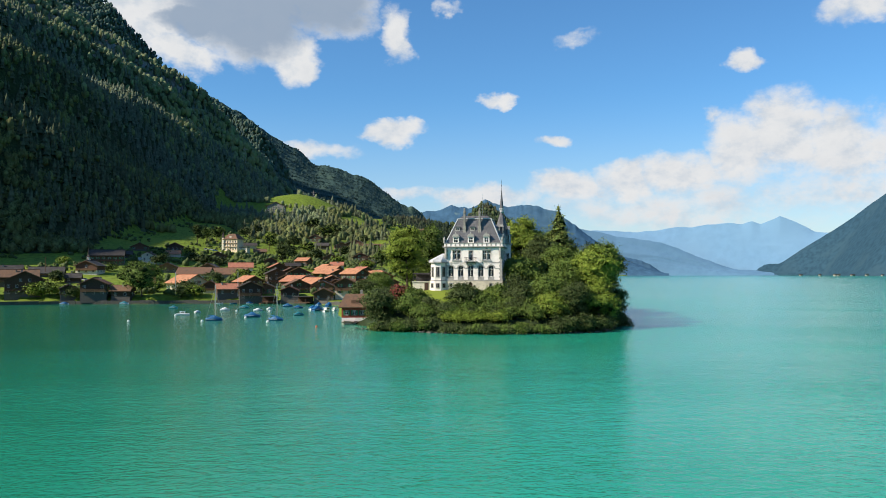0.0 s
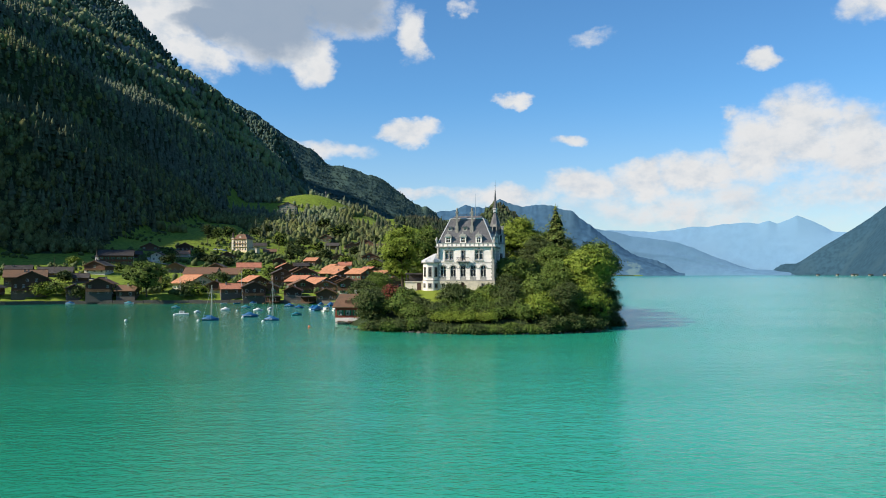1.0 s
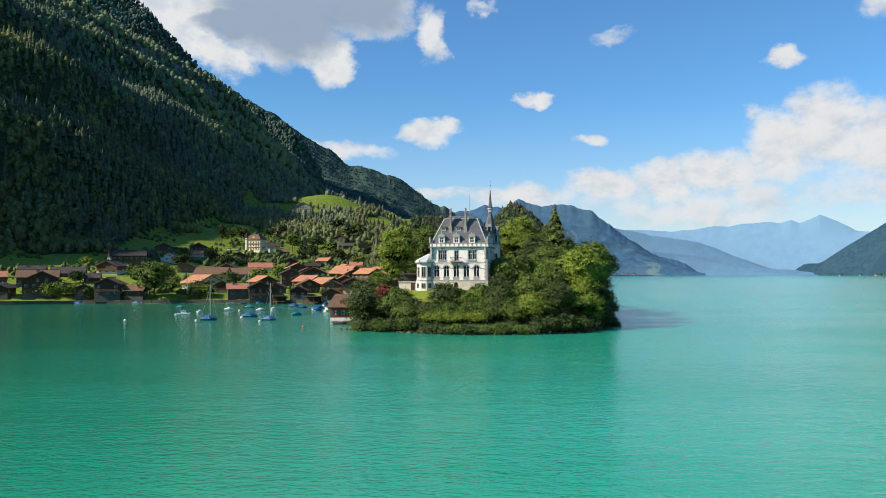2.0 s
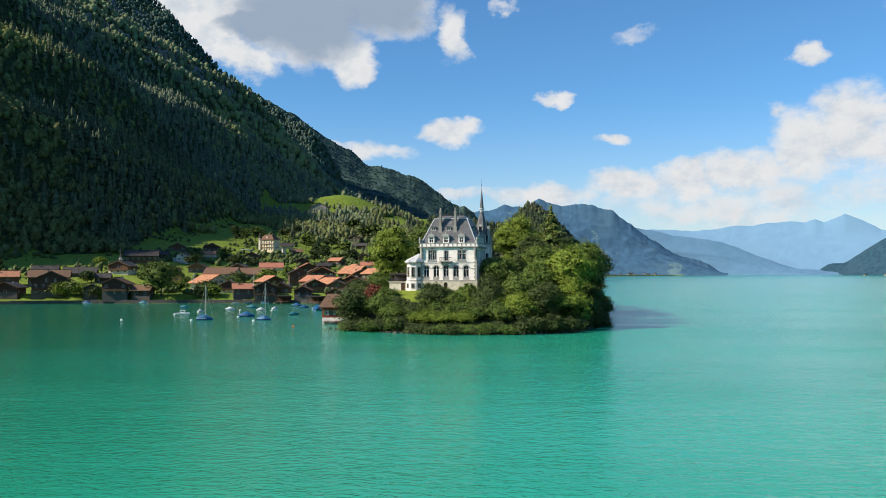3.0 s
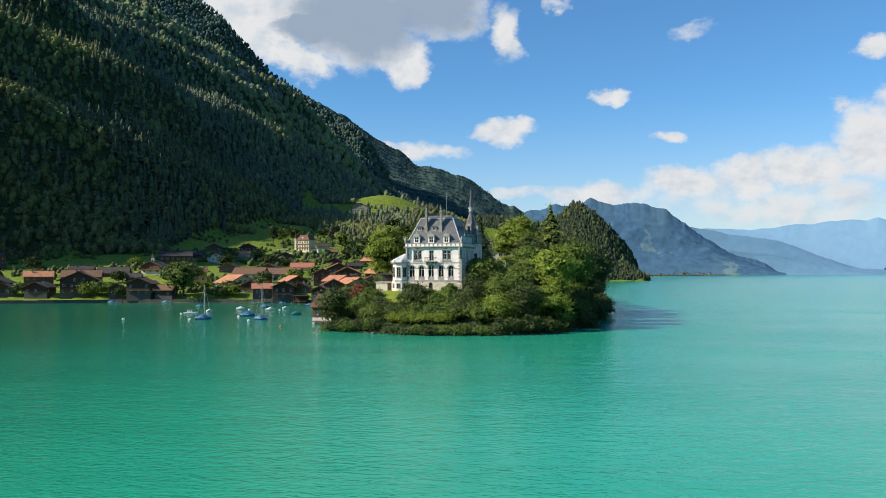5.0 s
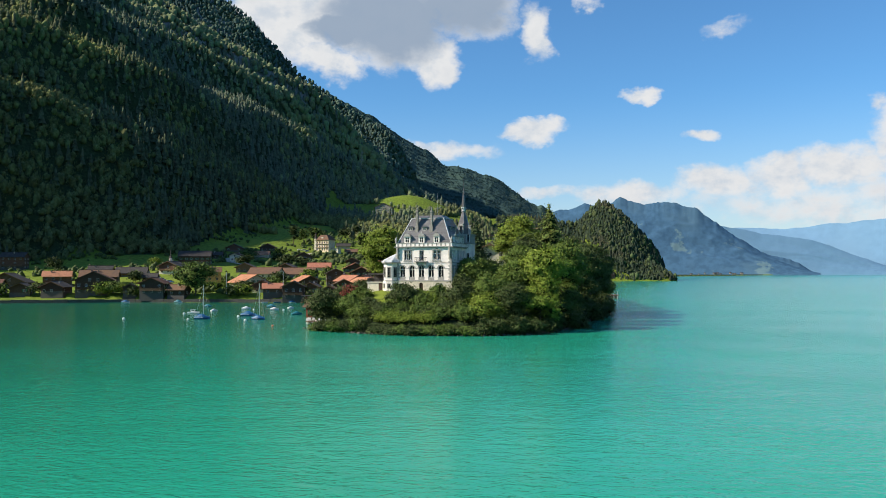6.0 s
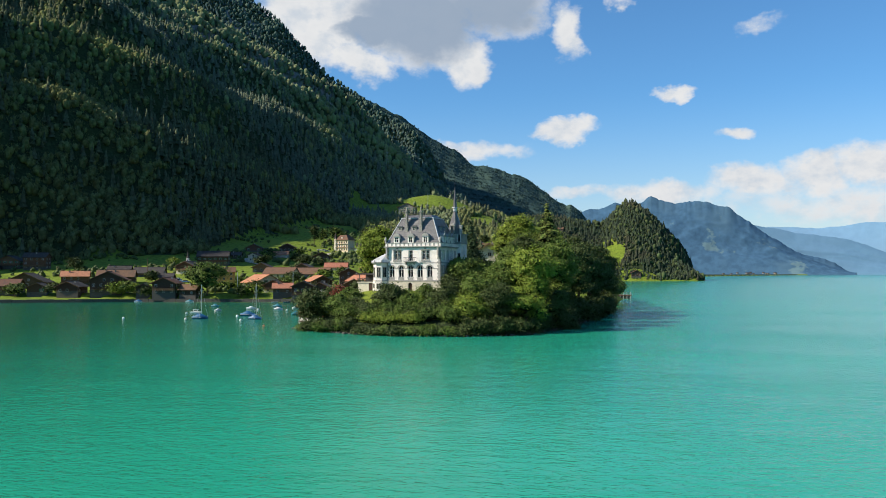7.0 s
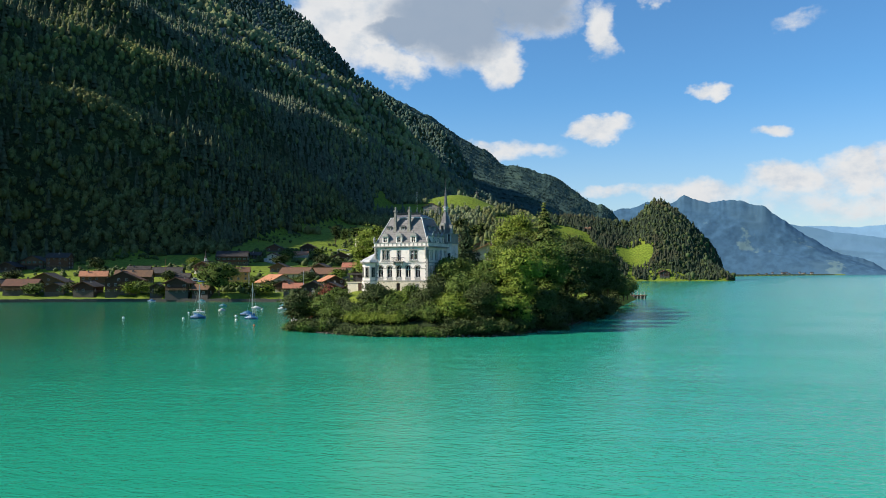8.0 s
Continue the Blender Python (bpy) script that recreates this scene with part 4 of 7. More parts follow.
for n, (x, y, tall, wide) in enumerate(BUSH):
    # waterline and east shrubs get darker leaves in place of the shade there
    kind = brng.choice(["leaf", "leaf_deep", "leaf_deep"]) if n < 27 else brng.choice(["leaf", "leaf", "leaf_deep", "leaf_deep", "leaf_lime"]) if x < 37 else "leaf_deep"
    leafy_tree(x, y, tall, wide, M[kind], {"leaf": "bushy green shrub", "leaf_lime": "light yellow-green shrub", "leaf_deep": "dark green shrub"}[kind] + " on the headland's lake bank", 300 + n, leaves=int(520 * wide * wide) + 500, leaf=0.20, name="shrub", group="bank shrubs")
leafy_tree(-10.4, 200, 5.4, 2.0, M["leaf_red"], "copper-red leafy shrub beside the castle terrace", 500, leaves=1500, leaf=0.22, name="shrub")


def hedge(points, tall, wide, mat, label, seed):
    """A clipped hedge along a line: leaves over a row of blunt lumps on short stems."""
    rng = np.random.default_rng(seed)
    x0, y0 = points[0]
    h = thing("hedge", label, "hedge", "", pose(x0, y0, ground_at(x0, y0) - 0.2))
    lobes = []
    for (ax, ay), (bx, by) in zip(points, points[1:]):
        count = max(2, int(math.hypot(bx - ax, by - ay) / 0.8))
        for k in range(count):
            x, y = ax + (bx - ax) * k / count, ay + (by - ay) * k / count
            base = ground_at(x, y) - ground_at(x0, y0)
            lobes.append((x - x0, y - y0, base + tall * 0.52, wide * rng.uniform(0.85, 1.1), tall * 0.5 / wide))
            if k % 3 == 0:
                part("stem", tube([(x - x0, y - y0, base - 0.3), (x - x0, y - y0, base + tall * 0.5)], [0.06, 0.03], 5), M["bark"], h)
    cr = part("crown", crown(rng, lobes, 700 * len(lobes), 0.19), mat, h)
    v, f = ball(seed, 2, 0.1)
    vs = [v * np.array([q[3] * 0.8, q[3] * 0.8, q[3] * 0.8 * q[4]]) + np.array(q[:3]) for q in lobes]
    part("inner_foliage", (np.concatenate(vs), np.concatenate([f + len(v) * k for k in range(len(vs))])), M["crown_shade"], cr)


hedge([(0.5, 183.5), (6, 181.4), (13.5, 180.6)], 2.6, 1.0, M["leaf_lime"], "long clipped fresh green hedge above the bank", 61)
hedge([(14.5, 181.6), (19.5, 184.4)], 3.2, 1.2, M["leaf"], "clipped green hedge climbing from the bank", 62)


def shore_stones():
    """Boulders and rubble along the headland's waterline."""
    rng = np.random.default_rng(77)
    edge = [(-25, 198), (-14, 186.6), (0, 178.1), (10, 175.1), (22, 175.6), (36, 181.6), (43, 203.6), (49, 249), (53, 328)]
    out = []
    for (ax, ay), (bx, by) in zip(edge, edge[1:]):
        for k in range(int(math.hypot(bx - ax, by - ay) * 1.5)):
            t, s = rng.random(), rng.uniform(0.15, 0.5)
            v, f = ball_low(int(rng.integers(99)))
            out.append((v * np.array([s, s, s * 0.7]) + (ax + (bx - ax) * t + rng.normal() * 0.3, ay + (by - ay) * t + rng.normal() * 0.3, 0.08), f))
    tagged(soup("shore_rocks", out, [M["rubble"]]), "grey boulders and rubble along the headland's waterline", "rocks", kind="stuff")


shore_stones()


def far_village():
    """Tiny houses on the far shores."""
    rng = np.random.default_rng(5)
    walls, roofs = [], []
    box = np.array([(x, y, z) for z in (0, 1) for y in (-.5, .5) for x in (-.5, .5)])
    bf = np.array([(0, 1, 5), (0, 5, 4), (2, 7, 3), (2, 6, 7), (0, 6, 2), (0, 4, 6), (1, 3, 7), (1, 7, 5)])
    tent = np.array([(-.6, -.65, 1), (.6, -.65, 1), (.6, .65, 1), (-.6, .65, 1), (-.6, 0, 1.5), (.6, 0, 1.5)])
    tf = np.array([(0, 1, 5), (0, 5, 4), (2, 3, 4), (2, 4, 5), (0, 4, 3), (1, 2, 5)])
    for n in range(30):
        if n < 18:
            b, r, up = radians(rng.uniform(7.6, 11.6)), rng.uniform(4170, 4240), rng.uniform(1, 9)
        else:
            b, r, up = radians(rng.uniform(23.4, 30)), rng.uniform(3300, 3480), rng.uniform(2, 60)
        s = np.array([rng.uniform(7, 12), rng.uniform(6, 8), rng.uniform(4, 6)])
        at = (r * math.sin(b), r * math.cos(b), (up if n < 18 else 0) + (0 if n < 18 else max(1, float(land(np.array([r * math.sin(b)]), np.array([r * math.cos(b)]))[0]))))
        walls.append((box * s - (0, 0, 0) + at, bf))
        roofs.append((tent * s + at, tf))
    tagged(soup("distant_house_walls", walls, [M["masonry"]]), "grey walls of tiny houses on the far shore", "village", kind="stuff")
    tagged(soup("distant_house_roofs", roofs, [M["tile_grey"]]), "dark roofs of tiny houses on the far shore", "village", kind="stuff")


far_village()
# ---------------------------------------------------------------- building tools
def add_box(bm, x0, x1, y0, y1, z0, z1):
    v = [bm.verts.new((x, y, z)) for z in (z0, z1) for y in (y0, y1) for x in (x0, x1)]
    for f in ((0, 2, 3, 1), (4, 5, 7, 6), (0, 1, 5, 4), (2, 6, 7, 3), (0, 4, 6, 2), (1, 3, 7, 5)):
        bm.faces.new([v[i] for i in f])


def boxes(*list_of):
    bm = bmesh.new()
    for b in list_of:
        add_box(bm, *b)
    return bm


def add_prism(bm, outline, z0, z1, scale=1.0, centre=(0, 0)):
    """An upright prism or tapered block over an outline of (x, y)."""
    low = [bm.verts.new((x, y, z0)) for x, y in outline]
    top = [bm.verts.new((centre[0] + (x - centre[0]) * scale, centre[1] + (y - centre[1]) * scale, z1)) for x, y in outline]
    n = len(outline)
    for i in range(n):
        bm.faces.new((low[i], low[(i + 1) % n], top[(i + 1) % n], top[i]))
    bm.faces.new(low[::-1])
    bm.faces.new(top)


def polygon(cx, cy, r, n=8, turn=0.0):
    return [(cx + r * math.cos(2 * math.pi * (i + 0.5) / n + turn), cy + r * math.sin(2 * math.pi * (i + 0.5) / n + turn)) for i in range(n)]


def pierced(bm, wide, z0, z1, holes, thick, m):
    """A wall of some thickness along x from 0 to wide, front at y = 0, with openings (x0, x1, z0, z1) through it."""
    xs = sorted({0.0, wide, *[h[0] for h in holes], *[h[1] for h in holes]})
    zs = sorted({z0, z1, *[h[2] for h in holes], *[h[3] for h in holes]})

    def solid(i, k):
        if not (0 <= i < len(xs) - 1 and 0 <= k < len(zs) - 1):
            return False
        cx, cz = (xs[i] + xs[i + 1]) / 2, (zs[k] + zs[k + 1]) / 2
        return not any(h[0] < cx < h[1] and h[2] < cz < h[3] for h in holes)

    def quad(*pts):
        bm.faces.new([bm.verts.new(m @ Vector(p)) for p in pts])

    for i in range(len(xs) - 1):
        for k in range(len(zs) - 1):
            if not solid(i, k):
                continue
            a, b, c, d = xs[i], xs[i + 1], zs[k], zs[k + 1]
            quad((a, 0, c), (b, 0, c), (b, 0, d), (a, 0, d))
            quad((a, thick, d), (b, thick, d), (b, thick, c), (a, thick, c))
            if not solid(i - 1, k):
                quad((a, thick, c), (a, 0, c), (a, 0, d), (a, thick, d))
            if not solid(i + 1, k):
                quad((b, 0, c), (b, thick, c), (b, thick, d), (b, 0, d))
            if not solid(i, k - 1):
                quad((a, thick, c), (b, thick, c), (b, 0, c), (a, 0, c))
            if not solid(i, k + 1):
                quad((a, 0, d), (b, 0, d), (b, thick, d), (a, thick, d))


def arch_fill(x0, x1, z0, z1, y0, y1, steps=8):
    """The two corners that turn the top of an opening into a round arch."""
    bm = bmesh.new()
    cx, r = (x0 + x1) / 2, (x1 - x0) / 2
    rise = z1 - z0
    for side in (-1, 1):
        pts = [(cx + side * r, z1)] + [(cx + side * r * math.cos(math.pi / 2 * i / steps), z0 + rise * math.sin(math.pi / 2 * i / steps)) for i in range(steps + 1)]
        if side < 0:
            pts = pts[::-1]
        a = [bm.verts.new((x, y0, z)) for x, z in pts]
        b = [bm.verts.new((x, y1, z)) for x, z in pts]
        bm.faces.new(a)
        bm.faces.new(b[::-1])
        for i in range(len(pts)):
            bm.faces.new((a[i], b[i], b[(i + 1) % len(pts)], a[(i + 1) % len(pts)]))
    return bm


def window(parent, x0, x1, z0, z1, m=None, bars=1, rail=True, deep=0.28, sill=0.12, arch=0.0, surround=None, name="window"):
    """A window set back in its opening: frame, glazing bars and dark panes; m places its wall's plane."""
    m = m or Matrix()
    fr, y = 0.06, deep
    pts = [(x0, x1, y - 0.05, y + 0.03, z0, z0 + fr), (x0, x1, y - 0.05, y + 0.03, z1 - fr, z1), (x0, x0 + fr, y - 0.05, y + 0.03, z0, z1), (x1 - fr, x1, y - 0.05, y + 0.03, z0, z1)]
    for b in range(bars):
        c = x0 + (x1 - x0) * (b + 1) / (bars + 1)
        pts.append((c - 0.04, c + 0.04, y - 0.06, y + 0.03, z0, z1))
    if rail:
        h = z0 + (z1 - z0) * 0.68
        pts.append((x0, x1, y - 0.055, y + 0.03, h - 0.04, h + 0.04))
    w = part(name, boxes(*pts), M["frame"], parent, "white painted window with dark panes", m)
    part("pane", boxes((x0 + 0.02, x1 - 0.02, y + 0.035, y + 0.06, z0 + 0.02, z1 - 0.02)), M["glass"], w)
    if sill:
        part("sill", boxes((x0 - 0.12, x1 + 0.12, -0.10, deep - 0.06, z0 - sill, z0 - 0.004)), M["trim"], w)
    if surround:
        part("surround", boxes((x0 - surround, x0 - 0.004, -0.05, 0.1, z0, z1 + surround), (x1 + 0.004, x1 + surround, -0.05, 0.1, z0, z1 + surround), (x0 - 0.002, x1 + 0.002, -0.05, 0.1, z1 + 0.004, z1 + surround)), M["trim"], w)
    return w


# ---------------------------------------------------------------- the castle
def build_castle():
    W, D, EAVE = 14.1, 12.6, 10.6
    c = thing("castle", "white plastered lakeside castle with grey mansard roof and slender spire", "castle", at=pose(0.46, 201.1, 8.9, 0, 0, -8.6))
    front = Matrix()
    right = Matrix.Translation((W, 0, 0)) @ pose(0, 0, 0, 0, 0, 90)
    left = Matrix.Translation((0, D, 0)) @ pose(0, 0, 0, 0, 0, -90)
    back = Matrix.Translation((W, D, 0)) @ pose(0, 0, 0, 0, 0, 180)
    arches = [1.5, 3.95, 6.4, 8.9, 11.4]
    ground = [(a - 0.68, a + 0.68, 3.35, 6.1) for a in arches]
    first = [(2.0, 2.85, 7.55, 9.75), (3.05, 3.9, 7.55, 9.75), (6.0, 6.9, 7.3, 9.75), (9.4, 10.25, 7.55, 9.75), (10.45, 11.3, 7.55, 9.75)]
    cellar = [(1.1, 1.85, 0.75, 1.75), (11.0, 11.75, 0.75, 1.75), (5.85, 6.85, 0.0, 2.05)]
    side_g = [(a - 0.6, a + 0.6, 3.35, 6.1) for a in (2.2, 5.0, 7.8)]
    side_f = [(a - 0.5, a + 0.5, 7.55, 9.75) for a in (2.2, 5.0, 7.8, 10.4)]
    bm = bmesh.new()
    pierced(bm, W, 2.5, EAVE, ground + first, 0.45, front)
    pierced(bm, D, 2.5, EAVE, side_g + side_f, 0.45, right)
    pierced(bm, D, 2.5, EAVE, side_f[:2], 0.45, left)
    pierced(bm, W, 2.5, EAVE, side_f[:2], 0.45, back)
    part("wall", bm, M["plaster"], c)
    bm = bmesh.new()
    out = Matrix.Translation((-0.12, -0.12, 0))
    pierced(bm, W + 0.24, -3.5, 2.5, [(a + .12, b + .12, e, f) for a, b, e, f in cellar], 0.6, out)
    add_box(bm, W - 0.4, W + 0.12, 0.5, D, -3.5, 2.5)
    add_box(bm, -0.12, 0.4, 0.5, D, -3.5, 2.5)
    part("plinth", bm, M["stone"], c, "sandstone basement")
    # floors behind the glass
    part("interior_floor", boxes((0.5, W - 0.5, 0.8, D - 0.5, 2.3, 2.5), (0.5, W - 0.5, 0.8, D - 0.5, 6.7, 6.9), (0.5, W - 0.5, 0.8, D - 0.5, 10.4, 10.55)), M["wood_mid"], c)
    for n, a in enumerate(arches):
        x0, x1 = a - 0.68, a + 0.68
        w = window(c, x0, x1, 3.35, 6.1, front, 1, True, 0.32, 0.14)
        part("arch", arch_fill(x0, x1, 5.42, 6.1, 0.0, 0.3), M["plaster"], w)
        ring = bmesh.new()
        for s in range(9):
            t0, t1 = math.pi * s / 9, math.pi * (s + 1) / 9 - 0.03
            v = []
            for r, t in ((0.69, t0), (0.98, t0), (0.98, t1), (0.69, t1)):
                v.append((a - r * math.cos(t), 5.42 + r * math.sin(t)))
            lo = [ring.verts.new((x, 0.05, z)) for x, z in v]
            hi = [ring.verts.new((x, -0.09, z)) for x, z in v]
            ring.faces.new(hi[::-1])
            for i in range(4):
                ring.faces.new((hi[i], hi[(i + 1) % 4], lo[(i + 1) % 4], lo[i]))
        part("arch_stone", ring, M["trim"], w)
        part("apron", boxes((x0 - 0.06, x1 + 0.06, -0.05, 0.02, 2.62, 3.2)), M["trim"], w)
    for x0, x1, z0, z1 in first:
        window(c, x0, x1, z0, z1, front, 1, True, 0.3, 0.16, surround=0.14)
    for x in (2.95, 10.35):
        part("pediment", boxes((x - 1.25, x + 1.25, -0.16, 0.0, 9.92, 10.06), (x - 0.25, x + 0.25, -0.14, 0.0, 10.064, 10.4), (x - 1.15, x + 1.15, -0.12, 0.0, 7.12, 7.36)), M["trim"], c)
    for x0, x1, z0, z1 in cellar[:2]:
        window(c, x0, x1, z0, z1, Matrix.Translation((0, -0.12, 0)), 1, False, 0.35, 0.1, surround=0.12)
    d = part("door", boxes((5.87, 6.83, 0.18, 0.26, 0.0, 2.03)), M["wood"], c, "dark wooden cellar door")
    part("arch", arch_fill(5.85, 6.85, 1.55, 2.05, -0.12, 0.2), M["stone"], d)
    for x0, x1, z0, z1 in side_g + side_f:
        window(c, x0, x1, z0, z1, right, 1, True, 0.3, 0.14, surround=0.12)
    for x0, x1, z0, z1 in side_f[:2]:
        window(c, x0, x1, z0, z1, left, 1, True, 0.3, 0.14)
        window(c, x0, x1, z0, z1, back, 1, True, 0.3, 0.14)
    # string courses, cornice and parapet
    def band(name, z0, z1, o, mat, label=""):
        part(name, boxes((-o, W + o, -o, 0.01, z0, z1), (W - 0.01, W + o, 0.012, D, z0, z1), (-o, 0.01, 0.012, D, z0, z1)), mat, c, label)
    band("plinth_course", 2.36, 2.62, 0.2, M["trim"])
    band("string_course", 6.72, 6.88, 0.07, M["trim"])
    part("impost_course", boxes(*[(a, b, -0.07, 0.01, 5.34, 5.5) for a, b in ((0, 0.52), (2.48, 2.97), (4.93, 5.42), (7.38, 7.92), (9.88, 10.42), (12.38, W))]), M["trim"], c)
    band("frieze", 10.1, 10.46, 0.06, M["plaster"])
    band("cornice", 10.6, 10.82, 0.5, M["trim"], "grey stone cornice")
    band("cornice_shadow_course", 10.46, 10.6, 0.28, M["trim"])
    bm = boxes((-0.15, W + 0.15, -0.15, 0.15, 10.82, 11.55), (W - 0.15, W + 0.15, 0.15, D, 10.82, 11.55), (-0.15, 0.15, 0.15, D, 10.82, 11.55))
    part("parapet", bm, M["plaster"], c)
    part("parapet_cap", boxes((-0.24, W + 0.24, -0.24, 0.22, 11.55, 11.68), (W - 0.22, W + 0.24, 0.222, D, 11.55, 11.68), (-0.24, 0.22, 0.222, D, 11.55, 11.68)), M["trim"], c)
    for n in range(13):
        x = 0.4 + n * (W - 0.8) / 12
        part("pier", boxes((x - 0.16, x + 0.16, -0.2, -0.152, 10.83, 11.54)), M["trim"], c)
    # corner stones, alternately long and short
    for n in range(17):
        z, a = 2.64 + n * 0.455, 0.75 if n % 2 else 0.5
        if z + 0.44 < 10.1:
            part("corner_stone", boxes((W - a, W + 0.05, -0.05, 0.02, z, z + 0.43), (W - 0.02, W + 0.05, 0.022, a, z, z + 0.43)), M["trim"], c)
            part("corner_stone", boxes((-0.05, a, -0.05, 0.02, z, z + 0.43)), M["trim"], c)
    # carved figures of stone on the corners, as plain shapes
    for x in (0.35, W - 0.35):
        b = bmesh.new()
        add_prism(b, polygon(x, -0.28, 0.34, 8), 8.7, 9.7, 0.8, (x, -0.28))
        add_prism(b, polygon(x, -0.28, 0.3, 8), 9.7, 10.45, 1.3, (x, -0.28))
        add_prism(b, polygon(x, -0.24, 0.3, 8), 8.1, 8.7, 1.1, (x, -0.24))
        part("corbel_ornament", b, M["trim"], c)
    for x in (-0.1, W + 0.1):
        b = bmesh.new()
        add_prism(b, polygon(x, -0.1, 0.26, 8), 11.68, 12.0, 0.8, (x, -0.1))
        add_prism(b, polygon(x, -0.1, 0.22, 8), 12.0, 12.5, 1.6, (x, -0.1))
        add_prism(b, polygon(x, -0.1, 0.35, 8), 12.5, 13.2, 0.2, (x, -0.1))
        part("urn", b, M["trim"], c)
    # balcony
    bal = part("balcony", boxes((4.95, 7.95, -1.05, 0.0, 7.0, 7.22), (5.3, 5.6, -0.75, 0.0, 6.35, 7.0), (7.3, 7.6, -0.75, 0.0, 6.35, 7.0)), M["trim"], c, "small stone balcony with iron railing")
    bm = boxes((5.0, 7.9, -1.03, -0.97, 8.02, 8.1), (5.0, 5.06, -0.97, 0, 8.02, 8.1), (7.84, 7.9, -0.97, 0, 8.02, 8.1))
    for n in range(19):
        x = 5.02 + n * 0.158
        add_box(bm, x, x + 0.03, -1.015, -0.985, 7.22, 8.02)
    part("railing", bm, M["iron"], bal)
    # mansard roof
    Z0, Z1, Z2 = 11.5, 17.75, 18.6
    ix, iy = 2.9, 2.9
    b = bmesh.new()
    lo = [b.verts.new(p) for p in ((0.15, 0.15, Z0), (W - 0.15, 0.15, Z0), (W - 0.15, D, Z0), (0.15, D, Z0))]
    mid = [b.verts.new(p) for p in ((ix, iy, Z1), (W - ix, iy, Z1), (W - ix, D - iy, Z1), (ix, D - iy, Z1))]
    top = [b.verts.new(p) for p in ((ix + 1.0, iy + 1.4, Z2), (W - ix - 1.0, iy + 1.4, Z2), (W - ix - 1.0, D - iy - 1.4, Z2), (ix + 1.0, D - iy - 1.4, Z2))]
    for A, B in ((lo, mid), (mid, top)):
        for i in range(4):
            b.faces.new((A[i], A[(i + 1) % 4], B[(i + 1) % 4], B[i]))
    b.faces.new(top)
    b.faces.new(lo[::-1])
    roof = part("roof", b, M["slate"], c, "grey slate mansard roof")
    # slate courses stand proud of each other, and lead rolls run up the hips
    for n in range(14):
        f0, f1 = n / 14, (n + 1) / 14 - 0.006
        b = bmesh.new()
        z0, z1 = Z0 + (Z1 - Z0) * f0, Z0 + (Z1 - Z0) * f1
        i0, i1 = 0.15 + (ix - 0.15) * f0 - 0.05, 0.15 + (ix - 0.15) * f1 - 0.015
        for s in range(4):
            cor0 = [(i0, i0), (W - i0, i0), (W - i0, D - i0), (i0, D - i0)]
            cor1 = [(i1, i1), (W - i1, i1), (W - i1, D - i1), (i1, D - i1)]
            a, e = cor0[s], cor0[(s + 1) % 4]
            g, h = cor1[(s + 1) % 4], cor1[s]
            b.faces.new([b.verts.new(p) for p in ((*a, z0), (*e, z0), (*g, z1), (*h, z1))])
            i2 = i0 + 0.04
            cor2 = [(i2, i2), (W - i2, i2), (W - i2, D - i2), (i2, D - i2)]
            b.faces.new([b.verts.new(p) for p in ((*cor2[s], z0), (*cor2[(s + 1) % 4], z0), (*e, z0), (*a, z0))])
        part("slate_course", b, M["slate"], roof)
    for (x0, y0, x1, y1) in ((0.1, 0.1, ix, iy), (W - 0.1, 0.1, W - ix, iy), (W - 0.1, D, W - ix, D - iy), (0.1, D, ix, D - iy)):
        part("hip_roll", tube([(x0, y0, Z0), (x1, y1, Z1 + 0.03)], [0.14, 0.14], 6), M["zinc"], roof)
    part("ridge_cap", boxes((ix - 0.15, W - ix + 0.15, iy - 0.15, iy + 0.1, Z1 - 0.05, Z1 + 0.14), (ix - 0.15, ix + 0.1, iy + 0.102, D - iy, Z1 - 0.05, Z1 + 0.14), (W - ix - 0.1, W - ix + 0.15, iy + 0.102, D - iy, Z1 - 0.05, Z1 + 0.14)), M["zinc"], roof)
    crest = boxes((ix + 1.0, W - ix - 1.0, iy + 1.42, iy + 1.47, Z2 + 0.42, Z2 + 0.47))
    for n in range(30):
        x = ix + 1.02 + n * (W - 2 * ix - 2.06) / 29
        add_box(crest, x, x + 0.045, iy + 1.42, iy + 1.47, Z2 - 0.05, Z2 + (0.62 if n % 3 == 0 else 0.42))
    part("roof_cresting", crest, M["iron"], roof)

    def lean_y(z):
        return 0.15 + (iy - 0.15) * (z - Z0) / (Z1 - Z0)

    def dormer(m, x, z0, wide, tall, small):
        y0 = lean_y(z0) - (0.25 if not small else 0.1)
        y1 = lean_y(z0 + tall) + 0.5
        h = wide / 2
        b = boxes((x - h, x - h * 0.62, y0, y1, z0, z0 + tall), (x + h * 0.62, x + h, y0, y1, z0, z0 + tall), (x - h * 0.62, x + h * 0.62, y0, y1, z0 + tall * 0.86, z0 + tall), (x - h * 0.62, x + h * 0.62, y0, y1, z0 - 0.1, z0 + 0.12))
        d = part("dormer", b, M["trim" if small else "plaster"], c, "dormer window in the roof", m)
        # rounded hood
        b = bmesh.new()
        hood = [(x - h * 1.25, z0 + tall)] + [(x - h * 1.18 * math.cos(math.pi * i / 8), z0 + tall + 0.1 + h * (0.95 if not small else 0.5) * math.sin(math.pi * i / 8)) for i in range(9)] + [(x + h * 1.25, z0 + tall)]
        a = [b.verts.new((px, y0 - 0.14, pz)) for px, pz in hood]
        e = [b.verts.new((px, y1 + 0.9, pz)) for px, pz in hood]
        b.faces.new(a)
